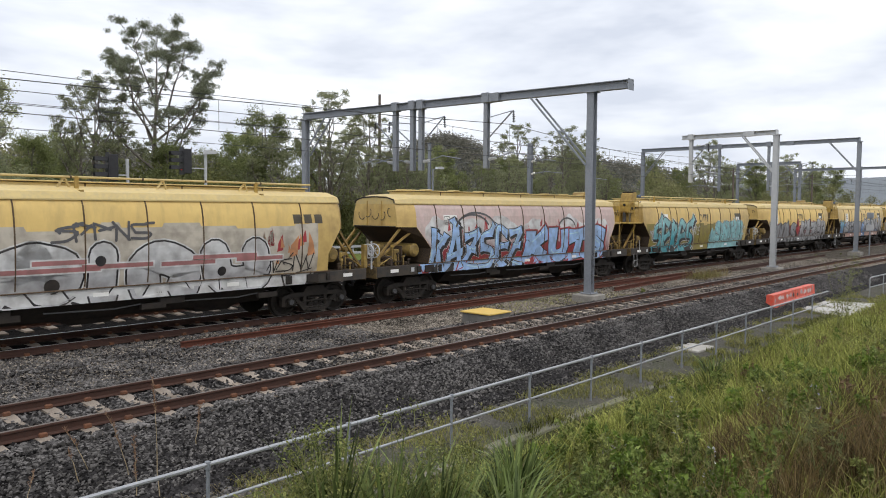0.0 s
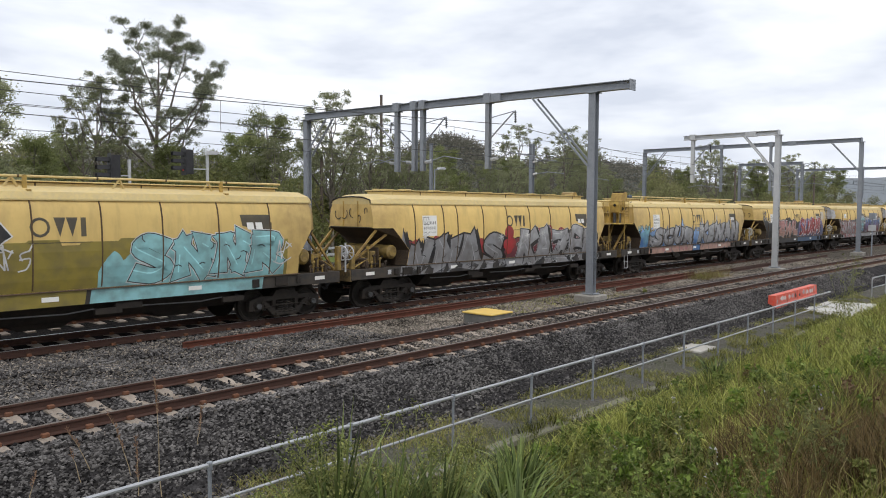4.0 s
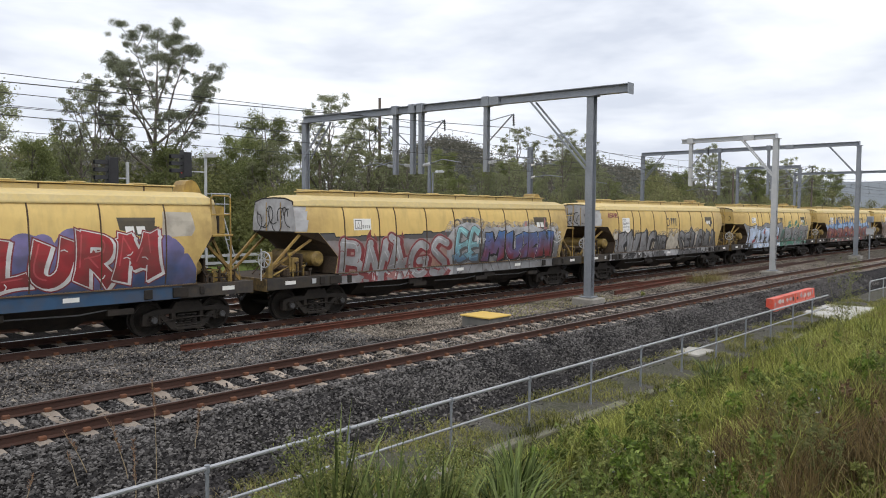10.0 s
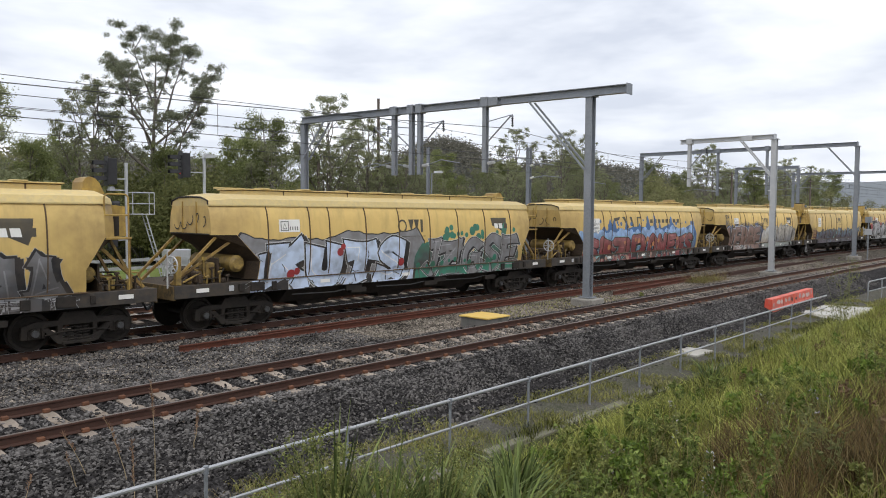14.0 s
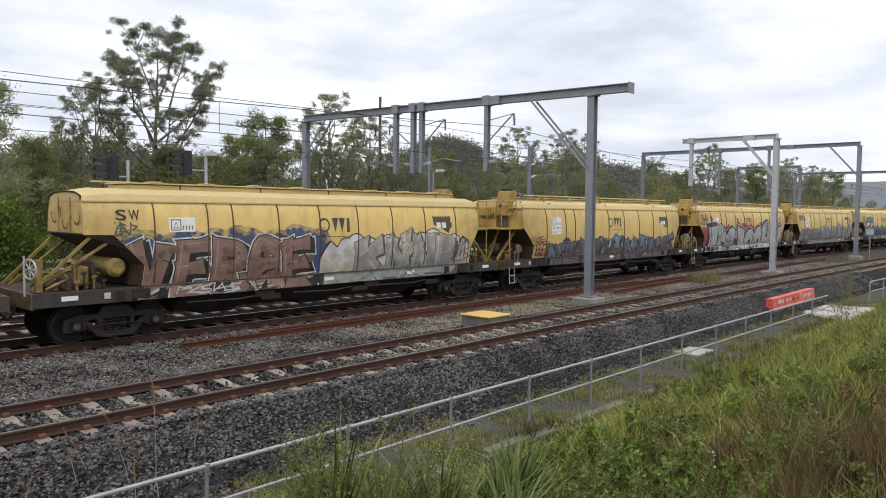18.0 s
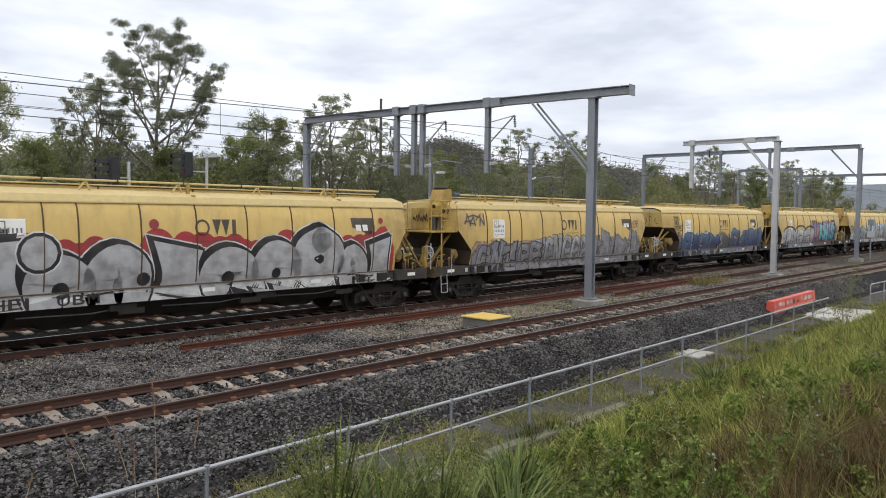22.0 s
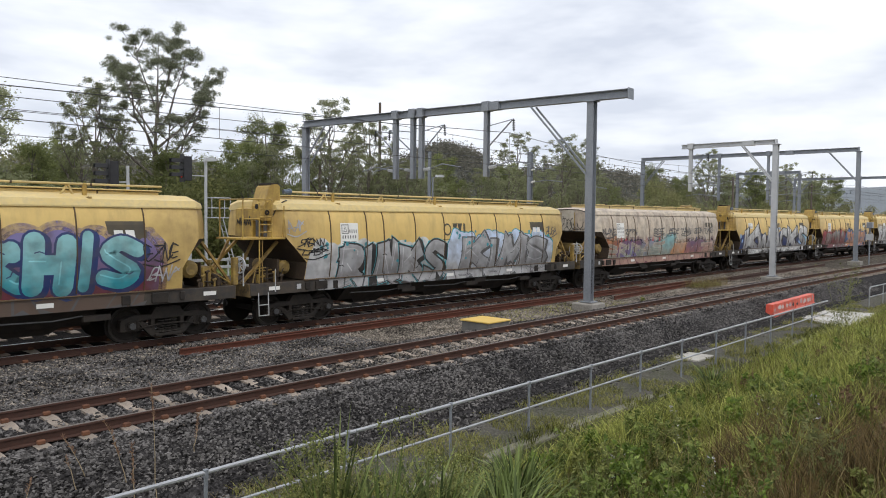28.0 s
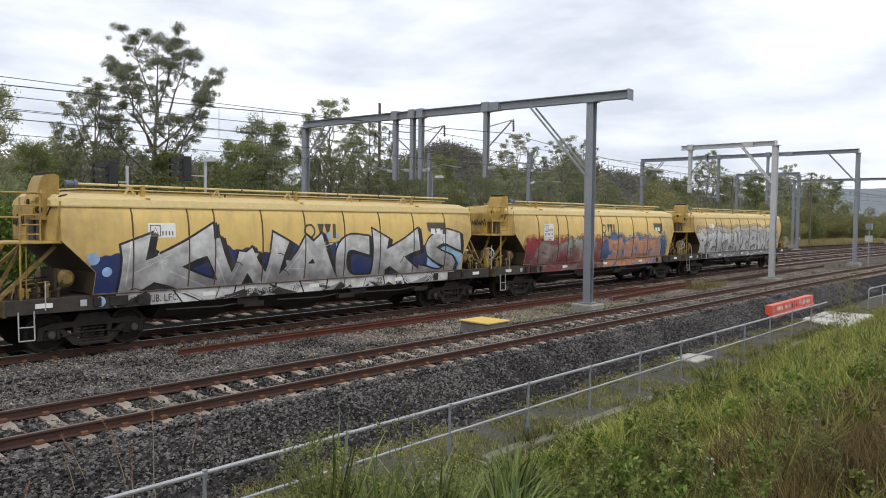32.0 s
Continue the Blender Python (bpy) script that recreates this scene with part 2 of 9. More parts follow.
LEAF_GUM = leafy("gum_leaf", (0.145, 0.157, 0.108), (0.265, 0.283, 0.19), see=0.45)
LEAF_PALE = leafy("pale_gum_leaf", (0.19, 0.205, 0.115), (0.32, 0.335, 0.19), see=0.45)
LEAF_DARK = leafy("dark_leaf", (0.12, 0.13, 0.052), (0.255, 0.264, 0.102), see=0.55)
LEAF_OLIVE = leafy("olive_leaf", (0.17, 0.16, 0.066), (0.345, 0.325, 0.135), see=0.55)
LEAF_SCRUB = leafy("scrub_leaf", (0.155, 0.155, 0.078), (0.31, 0.305, 0.146), see=0.55)
LEAF_ROUND = leafy("round_crown_leaf", (0.125, 0.145, 0.06), (0.285, 0.315, 0.125), see=0.5)
LEAF_BROAD = leafy("broad_leaf", (0.065, 0.094, 0.022), (0.281, 0.343, 0.094), see=0.35)
LEAF_BRIGHT = leafy("bright_leaf", (0.06, 0.10, 0.018), (0.22, 0.30, 0.055), see=0.35)
# Haze is put into these two colours, paling and greying the distance.
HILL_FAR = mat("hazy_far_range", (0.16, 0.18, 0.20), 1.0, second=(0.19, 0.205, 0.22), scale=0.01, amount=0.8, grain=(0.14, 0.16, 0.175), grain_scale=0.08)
LEAF_FAR = leafy("hazy_far_leaf", (0.14, 0.136, 0.112), (0.28, 0.268, 0.218), see=0.35)
BARK = mat("gum_bark", (0.19, 0.165, 0.14), 0.85, second=(0.08, 0.068, 0.055), scale=2.0, amount=0.8, bump=0.01, bump_scale=8.0, stretch=(1, 1, 0.3))
HILL = mat("wooded_hill", (0.075, 0.08, 0.07), 0.95, second=(0.10, 0.105, 0.095), scale=0.06, amount=0.9, grain=(0.028, 0.034, 0.024), grain_scale=0.6, bump=1.5, bump_scale=0.25)


# ---- mesh tools ----
class Shape:
    """Vertices and faces gathered into one mesh."""

    def __init__(self):
        self.v, self.f = [], []

    def add(self, pts, faces):
        k = len(self.v)
        self.v += [tuple(p) for p in pts]
        self.f += [tuple(i + k for i in f) for f in faces]
        return self

    def box(self, lo, hi, c=0.0, m=None):
        """A box with its edges cut by c."""
        (x0, y0, z0), (x1, y1, z1) = lo, hi
        if c <= 0:
            p = [(x, y, z) for x in (x0, x1) for y in (y0, y1) for z in (z0, z1)]
            f = [(0, 1, 3, 2), (4, 6, 7, 5), (0, 4, 5, 1), (2, 3, 7, 6), (0, 2, 6, 4), (1, 5, 7, 3)]
        else:
            p, f = [], []
            ids = {}
            for sx in (0, 1):
                for sy in (0, 1):
                    for sz in (0, 1):
                        q = [(x0, x1)[sx], (y0, y1)[sy], (z0, z1)[sz]]
                        for ax in range(3):
                            r = list(q)
                            for o in range(3):
                                if o != ax:
                                    r[o] += (c if (sx, sy, sz)[o] == 0 else -c)
                            ids[sx, sy, sz, ax] = len(p)
                            p.append(tuple(r))
            for ax in range(3):
                a, b = [o for o in range(3) if o != ax]
                for s in (0, 1):
                    quad = []
                    for sa, sb in ((0, 0), (1, 0), (1, 1), (0, 1)):
                        k = [0, 0, 0]
                        k[ax], k[a], k[b] = s, sa, sb
                        quad.append(ids[(*k, ax)])
                    f.append(tuple(quad))
                for sa in (0, 1):
                    for sb in (0, 1):
                        k0, k1 = [0, 0, 0], [0, 0, 0]
                        k0[ax], k1[ax] = 0, 1
                        k0[a] = k1[a] = sa
                        k0[b] = k1[b] = sb
                        f.append((ids[(*k0, a)], ids[(*k1, a)], ids[(*k1, b)], ids[(*k0, b)]))
            for sx in (0, 1):
                for sy in (0, 1):
                    for sz in (0, 1):
                        f.append(tuple(ids[sx, sy, sz, ax] for ax in range(3)))
        if m is not None:
            p = [m @ Vector(q) for q in p]
        return self.add(p, f)

    def tube(self, a, b, r, n=8, r2=None, caps=True):
        a, b = Vector(a), Vector(b)
        r2 = r if r2 is None else r2
        q = (b - a).to_track_quat("Z", "Y")
        p = []
        for c, rr in ((a, r), (b, r2)):
            for i in range(n):
                t = 2 * math.pi * (i + 0.5) / n
                p.append(c + q @ Vector((rr * math.cos(t), rr * math.sin(t), 0)))
        f = [(i, (i + 1) % n, n + (i + 1) % n, n + i) for i in range(n)]
        if caps:
            f += [tuple(reversed(range(n))), tuple(range(n, 2 * n))]
        return self.add(p, f)

    def pipe(self, pts, r, n=6):
        for a, b in zip(pts, pts[1:]):
            self.tube(a, b, r, n)
        return self

    def bar(self, a, b, w, h, up=(0, 0, 1)):
        """A square bar from a to b, w across and h along up."""
        a, b, up = Vector(a), Vector(b), Vector(up)
        d = (b - a).normalized()
        s = d.cross(up).normalized()
        u = s.cross(d).normalized()
        p = [c + s * (i * w / 2) + u * (j * h / 2) for c in (a, b) for i, j in ((-1, -1), (1, -1), (1, 1), (-1, 1))]
        return self.add(p, [(3, 2, 1, 0), (4, 5, 6, 7), (0, 1, 5, 4), (1, 2, 6, 5), (2, 3, 7, 6), (3, 0, 4, 7)])

    def prism(self, outline, axis, lo, hi):
        """An outline of (a, b) pairs drawn along axis from lo to hi."""
        n = len(outline)
        put = {"x": lambda a, b, c: (c, a, b), "y": lambda a, b, c: (a, c, b), "z": lambda a, b, c: (a, b, c)}[axis]
        p = [put(a, b, c) for c in (lo, hi) for a, b in outline]
        f = [(i, (i + 1) % n, n + (i + 1) % n, n + i) for i in range(n)]
        return self.add(p, f + [tuple(reversed(range(n))), tuple(range(n, 2 * n))])

    def ring(self, c, r, tube, axis, n=20, k=6):
        c = Vector(c)
        q = Vector(axis).to_track_quat("Z", "Y")
        p, f = [], []
        for i in range(n):
            t = 2 * math.pi * i / n
            for j in range(k):
                s = 2 * math.pi * j / k
                p.append(c + q @ Vector(((r + tube * math.cos(s)) * math.cos(t), (r + tube * math.cos(s)) * math.sin(t), tube * math.sin(s))))
                f.append((i * k + j, ((i + 1) % n) * k + j, ((i + 1) % n) * k + (j + 1) % k, i * k + (j + 1) % k))
        return self.add(p, f)

    def mesh(self, name, material, smooth=False, fix=True):
        me = bpy.data.meshes.new(name)
        me.from_pydata(self.v, [], self.f)
        if material:
            me.materials.append(material)
        if fix:
            bm = bmesh.new()
            bm.from_mesh(me)
            bmesh.ops.remove_doubles(bm, verts=bm.verts, dist=1e-5)
            bmesh.ops.recalc_face_normals(bm, faces=bm.faces)
            bm.to_mesh(me)
            bm.free()
        if smooth:
            me.shade_smooth()
            me.set_sharp_from_angle(angle=radians(40))
        me.update()
        return me


def part(name, shape, material, parent, label="", smooth=False):
    """One mesh object under a thing or a part. shape: a Shape, or a mesh to share."""
    me = shape.mesh(name, material, smooth) if isinstance(shape, Shape) else shape
    ob = new(name, me)
    ob.parent = parent
    if label:
        ob["label"] = label
    return ob


def thing(name, x, y, z, label, category, group="", kind="", rz=0.0):
    ob = new(name)
    ob.empty_display_size = 0.2
    ob.matrix_basis = pose(x, y, z, 0, 0, rz)
    return tagged(ob, label, category, group, kind)


def solid(name, shape, material, label, category, group="", kind="", smooth=False, at=(0, 0, 0), rz=0.0):
    ob = new(name, shape.mesh(name, material, smooth) if isinstance(shape, Shape) else shape)
    ob.matrix_basis = pose(*at, 0, 0, rz)
    return tagged(ob, label, category, group, kind)


# ---- the line: straight past the camera, then a slow bend to the south ----
def bend(x):
    return -0.0004 * max(0.0, x - 30.0) ** 2 if x < 260 else -0.0004 * 230 ** 2 - 0.184 * (x - 260)


def heading(x):
    return math.atan2(bend(x + 0.5) - bend(x - 0.5), 1.0)


def along(x0, x1, step):
    n = max(1, round((x1 - x0) / step))
    return [x0 + (x1 - x0) * i / n for i in range(n + 1)]


NEAR, MAIN, THIRD, FOURTH = 11.675, 17.85, 21.75, 26.2    # centre lines of the four tracks
GAUGE = 0.7525


def swept(profile, xs, closed=False, jitter=0.0, rng=None):
    """A cross-section of (y, z) carried along the line."""
    s = Shape()
    n = len(profile)
    p, f = [], []
    for x in xs:
        for y, z in profile:
            p.append((x, y + bend(x), z + (rng.uniform(-jitter, jitter) if rng else 0)))
    m = n if closed else n - 1
    for i in range(len(xs) - 1):
        for j in range(m):
            f.append((i * n + j, (i + 1) * n + j, (i + 1) * n + (j + 1) % n, i * n + (j + 1) % n))
    return s.add(p, f)


def bank(y):
    """Height of the ground across the line."""
    pts = ((-400, 4.0), (-30, 2.2), (-4, 1.6), (0, 1.40), (1.2, 0.55), (2.2, 0.22), (4.0, -0.22), (5.4, -0.55), (7.2, -0.97), (9.4, -0.92), (10.5, -0.62),
           (20.0, -0.55), (36.0, -0.62), (60, -0.7), (200, 1.0), (700, 4), (4500, 6))
    for (a, za), (b, zb) in zip(pts, pts[1:]):
        if y <= b:
            return za + (zb - za) * max(0.0, min(1.0, (y - a) / (b - a)))
    return pts[-1][1]


def ground():
    xs = [-4000, -1500, -500, -200, -80, -40] + along(-20, 60, 1.0) + [70, 80, 95, 110, 130, 150, 180, 220, 300, 450, 700, 1200, 2500, 4500]
    ys = [-3000, -1000, -300, -100, -40, -15, -8, -4, -2] + along(-1, 10, 0.5) + [12, 16, 20, 28, 36, 45, 60, 100, 200, 400, 700, 1500, 4500]
    p = []
    for x in xs:
        for y in ys:
            n = noise.noise(Vector((x * 0.35, y * 0.35, 0))) * 0.10 if -4 < y < 7 else 0.0
            p.append((x, y + (bend(x) if x < 400 else bend(400)), bank(y) + n))
    k = len(ys)
    f = [(i * k + j, (i + 1) * k + j, (i + 1) * k + j + 1, i * k + j + 1) for i in range(len(xs) - 1) for j in range(k - 1)]
    solid("ground", Shape().add(p, f), GRASS_SOIL, "green grassy ground on both sides of the railway", "ground", kind="structure", smooth=True)


def ballast_beds():
    r = random.Random(5)
    near = [(8.7, -1.05), (9.3, -0.72), (10.0, -0.28), (10.35, -0.20), (10.75, -0.185), (11.675, -0.20), (12.6, -0.185), (13.1, -0.21), (13.5, -0.26), (13.5, -1.0)]
    solid("ballast_bed", swept(near, along(-30, 130, 0.5), False, 0.018, r), BALLAST_DARK, "dark grey crushed stone ballast under the near track", "ballast", kind="structure")
    solid("track_bed", swept([(16.98, -0.30), (17.02, -0.185), (18.6, -0.185), (18.7, -0.30)], along(-30, 170, 0.5), False, 0.012, r), BALLAST_OILY_SHADED, "oily ballast under the main track, blackened for the train's shade", "ballast", kind="structure")
    solid("drain_strip", swept([(7.36, -0.955), (7.6, -0.915), (8.6, -0.90), (9.4, -0.885)], along(-10, 46, 0.5), False, 0.012, r), STRIP, "bare dirt strip between fence and ballast", "ground", kind="structure")
    solid("lawn", swept([(37.5, -0.62), (38.0, -0.60), (49, -0.60)], along(-60, 170, 4)), LAWN, "mown green lawn beyond the tracks", "lawn", kind="structure")
    mid = [(13.5, -0.9), (13.5, -0.262), (14.3, -0.27), (15.3, -0.27), (16.2, -0.215), (16.5, -0.176), (16.95, -0.178), (17.05, -0.24), (17.2, -0.6)]
    far = [(18.6, -0.6), (18.65, -0.205), (19.3, -0.20), (20.0, -0.225), (20.6, -0.205), (23.0, -0.205), (24.0, -0.26), (25.0, -0.21), (27.4, -0.21), (28.5, -0.35), (31.8, -0.45), (34.2, -0.5), (35.6, -0.75)]
    solid("ballast_bed", swept(mid, along(-30, 170, 0.5), False, 0.015, r), BALLAST_PALE, "pale brown ballast between the near and the main track", "ballast", kind="structure")
    solid("ballast_bed", swept(far, along(-30, 170, 0.5), False, 0.015, r), BALLAST_OILY_SHADED, "near-black ballast beyond the main track", "ballast", kind="structure")


def loose_stones():
    """Single stones lying proud of the beds."""
    rs = np.random.RandomState(3)
    base = np.array([(-1, -.8, -.5), (1, -.7, -.5), (.8, .9, -.5), (-.9, .8, -.5), (-.6, -.5, .6), (.5, -.6, .5), (.6, .5, .65), (-.5, .6, .45)])
    faces = np.array([(0, 3, 2, 1), (4, 5, 6, 7), (0, 1, 5, 4), (1, 2, 6, 5), (2, 3, 7, 6), (3, 0, 4, 7)])

    def scatter(n, x0, x1, y0, y1, size, z_of, material, label, bare=0.0, bare_from=0.0):
        u = rs.rand(n)
        x = x0 + (x1 - x0) * u ** 1.5
        y = y0 + (y1 - y0) * rs.rand(n)
        if bare:
            on_sleeper = np.abs((x + 13.744 + 0.3) % 0.6 - 0.3) < 0.125
            stay = ~on_sleeper | (y < bare_from) | (rs.rand(n) > bare)
            x, y = x[stay], y[stay]
            n = len(x)
        s = size * (0.55 + 0.9 * rs.rand(n))
        ang = rs.rand(n, 3) * 6.28
        v = base[None] * s[:, None, None] * (0.7 + 0.6 * rs.rand(n, 8, 1)) * np.stack([np.ones(n), 0.55 + .4 * rs.rand(n), 0.4 + .35 * rs.rand(n)], 1)[:, None, :]
        ca, sa = np.cos(ang[:, 0])[:, None], np.sin(ang[:, 0])[:, None]
        cb, sb = np.cos(ang[:, 1] * .5 - 1.57)[:, None], np.sin(ang[:, 1] * .5 - 1.57)[:, None]
        vx, vy, vz = v[..., 0] * ca - v[..., 1] * sa, v[..., 0] * sa + v[..., 1] * ca, v[..., 2]
        vy, vz = vy * cb - vz * sb, vy * sb + vz * cb
        z = np.array([z_of(a) for a in y]) + s * (0.05 + 0.5 * rs.rand(n))
        off = np.array([bend(a) for a in x])
        pts = np.stack([vx + x[:, None], vy + (y + off)[:, None], vz + z[:, None]], -1).reshape(-1, 3)
        fc = (faces[None] + 8 * np.arange(n)[:, None, None]).reshape(-1, 4)
        me = bpy.data.meshes.new("ballast_stones")
        me.from_pydata(pts.tolist(), [], fc.tolist())
        me.materials.append(material)
        tagged(new("ballast_stones", me), label, "ballast", kind="stuff")

    def dark(y):
        if y < 10.35:
            return -0.72 + (y - 9.3) * 0.63 if y < 10 else -0.28 + (y - 10) * 0.22
        return -0.225 if 10.42 < y < 12.93 else -0.2
    scatter(125000, -1, 46, 9.25, 13.45, 0.0245, dark, STONE_DARK, "dark grey crushed stones lying loose on the near track's ballast")
    scatter(7000, 0, 34, 8.5, 9.35, 0.034, lambda y: -0.93 + max(0, y - 8.8) * 0.3, STONE_DARK, "dark stones spilled at the foot of the ballast")
    scatter(74000, -1, 56, 13.4, 16.72, 0.0235, lambda y: -0.268 if y < 15.4 else float(np.interp(y, (15.4, 16.2, 16.5), (-0.265, -0.21, -0.165))), STONE_PALE, "pale brown stones lying loose between the tracks")
    scatter(5000, 12, 56, 10.98, 12.37, 0.027, lambda y: -0.195, STONE_PALE, "pale brown stones lying loose between the near rails", 0.6)
    scatter(11000, -1, 46, 10.30, 10.80, 0.026, lambda y: -0.172 + 0.02 * (y < 10.5), STONE_DARK, "dark grey stones spilled over the sleeper ends", 0.93, 10.60)
    scatter(4000, 9.5, 50, 11.1, 12.25, 0.025, lambda y: -0.178, STONE_PALE, "pale brown stones spilled over the sleepers", 0.5)
    scatter(10000, 1, 44, 10.98, 12.37, 0.026, lambda y: -0.187, STONE_DARK, "dark grey stones spilled between the near rails", 0.65)
    scatter(12000, -1, 30, 15.9, 16.9, 0.024, lambda y: float(np.interp(y, (15.9, 16.2, 16.5), (-0.235, -0.20, -0.160))), STONE_DARK, "dark grey stones along the main track")
    scatter(24000, -1, 13, 13.4, 16.4, 0.025, lambda y: -0.255 if y < 15.4 else -0.215, STONE_DARK, "dark grey stones lying loose between the tracks")


RAIL = [(-0.07, -0.155), (0.07, -0.155), (0.07, -0.143), (0.012, -0.125), (0.012, -0.04), (0.036, -0.028), (0.036, -0.006), (0.028, 0.0), (-0.028, 0.0), (-0.036, -0.006),
        (-0.036, -0.028), (-0.012, -0.04), (-0.012, -0.125), (-0.07, -0.143)]


def track(name, y, x0, x1, singles, bright, label):
    t = thing(name, 0, 0, 0, label, "railway track", kind="structure")
    xs = along(x0, x1, 2.0)
    for side in (-1, 1):
        part("rail", swept([(y + side * GAUGE + a, b) for a, b in RAIL], xs, True), RAIL_RUST, t, "rusty brown steel rail")
        part("rail_head", swept([(y + side * GAUGE + a, b) for a, b in ((-0.027, 0.0015), (0.027, 0.0015), (0.027, 0.003), (-0.027, 0.003))], xs, True),
             RAIL_BRIGHT if bright else RAIL_TOP, t, "polished rail head" if bright else "worn rail head")
    prof = [(-1.25, -0.30), (-1.25, -0.175), (-0.95, -0.158), (-0.52, -0.158), (-0.3, -0.19), (0.3, -0.19), (0.52, -0.158), (0.95, -0.158), (1.25, -0.175), (1.25, -0.30)]
    n = len(prof)

    def sleeper():
        p = [(x * (1 if b < -0.25 else 0.8), a, b) for x in (-0.125, 0.125) for a, b in prof]
        return Shape().add(p, [tuple(range(n)), tuple(reversed(range(n, 2 * n)))] + [(i, n + i, n + (i + 1) % n, (i + 1) % n) for i in range(n)])
    me = sleeper().mesh("sleeper", SLEEPER)
    clips = Shape()
    rest = Shape()
    r = random.Random(y)
    k = 0
    x = x0 + 0.256
    while x < x1:
        if singles[0] <= x <= singles[1]:
            ob = part("sleeper", me, None, t)
            ob.matrix_basis = pose(x, y + bend(x), r.uniform(-0.008, 0.004), 0, 0, math.degrees(heading(x)) + r.uniform(-0.6, 0.6))
            for s in (-1, 1):
                for q in (-0.085, 0.085):
                    c = Vector((x, y + bend(x) + s * GAUGE + q, -0.128))
                    clips.box(c - Vector((0.055, 0.036, 0.03)), c + Vector((0.055, 0.036, 0.034)), 0.012)
        else:
            rest.box((x - 0.11, y + bend(x) - 1.25, -0.3), (x + 0.11, y + bend(x) + 1.25, -0.165))
        x += 0.6
    tagged(part("rail_clips", clips, CLIP_RUST, t, "rusty steel rail clips"), kind="stuff")
    if rest.v:
        tagged(part("far_sleepers", rest, SLEEPER, t, "concrete sleepers farther off"), kind="stuff")


ground()
ballast_beds()


# ---- things along the line ----
def i_beam(s, a, b, w, h, t=0.02, up=(0, 0, 1)):
    """A rolled steel section from a to b: two flanges and a web."""
    a, b, up = Vector(a), Vector(b), Vector(up)
    d = (b - a).normalized()
    side = d.cross(up).normalized()
    u = side.cross(d).normalized()
    q = [(-w / 2, -h / 2), (w / 2, -h / 2), (w / 2, -h / 2 + t), (t / 2, -h / 2 + t), (t / 2, h / 2 - t), (w / 2, h / 2 - t), (w / 2, h / 2), (-w / 2, h / 2), (-w / 2, h / 2 - t), (-t / 2, h / 2 - t),
         (-t / 2, -h / 2 + t), (-w / 2, -h / 2 + t)]
    n = len(q)
    p = [c + side * x + u * y for c in (a, b) for x, y in q]
    return s.add(p, [(i, (i + 1) % n, n + (i + 1) % n, n + i) for i in range(n)] + [tuple(range(n)), tuple(reversed(range(n, 2 * n)))])


def insulator(s, a, b, r=0.06):
    a, b = Vector(a), Vector(b)
    s.tube(a, b, r * 0.4, 6)
    for k in range(5):
        c = a.lerp(b, (k + 0.7) / 5.4)
        s.tube(c, c + (b - a).normalized() * 0.02, r, 8)


mat_footing = mat("stained_footing", (0.30, 0.28, 0.25), 0.9, second=(0.15, 0.14, 0.12), scale=3.0, amount=0.9, grain=(0.38, 0.36, 0.33), bump=0.004)


def mast_base(parent, x, y):
    part("footing", Shape().box((x - 0.44, y - 0.44, -0.9), (x + 0.44, y + 0.44, 0.0), 0.03), mat_footing, parent, "weathered square concrete footing")
    part("base_plate", Shape().box((x - 0.24, y - 0.24, 0.02), (x + 0.24, y + 0.24, 0.05), 0.005), STEEL, parent)
    for i in (-1, 1):
        for j in (-1, 1):
            part("bolt", Shape().tube((x + i * 0.19, y + j * 0.19, 0.02), (x + i * 0.19, y + j * 0.19, 0.12), 0.018, 6), STEEL, parent)


def cantilever(parent, x, y, z_top, y_wire, material, deep, z_wire=5.0):
    """A drop post with its bracket, insulators and steady arm, carrying the wires at y_wire."""
    s = 1 if y_wire > y else -1
    part("drop_post", i_beam(Shape(), (x, y, z_top), (x, y, z_wire - 0.35), 0.18, 0.2, 0.02, (1, 0, 0)), material, parent)
    part("post_clamp", Shape().box((x - 0.17, y - 0.17, z_top - 0.03), (x + 0.17, y + 0.17, z_top + deep + 0.06), 0.015), material, parent)
    for q in (-0.12, 0.12):
        part("clamp_bolt", Shape().tube((x - 0.19, y + q, z_top + deep + 0.01), (x + 0.19, y + q, z_top + deep + 0.01), 0.02, 6), material, parent)
    part("bracket_tube", Shape().tube((x, y, 5.75), (x, y_wire - s * 0.05, 6.78), 0.03, 8), STEEL, parent)
    part("stay_tube", Shape().tube((x, y, 6.62), (x, y_wire - s * 0.05, 6.8), 0.018, 6), STEEL, parent)
    ins = Shape()
    insulator(ins, (x, y_wire, 6.82), (x, y_wire + s * 0.03, 6.35))
    part("insulator", ins, BLACK, parent, "dark ribbed insulator")
    ins = Shape()
    insulator(ins, (x, y + s * 0.1, z_wire), (x, y + s * 0.5, z_wire + 0.06), 0.07)
    part("insulator", ins, PALE_STEEL, parent, "pale ribbed insulator")
    part("steady_arm", Shape().pipe([(x, y + s * 0.5, z_wire + 0.06), (x, y_wire - s * 0.1, z_wire + 0.22), (x, y_wire + s * 0.9, z_wire + 0.05)], 0.02), STEEL, parent)


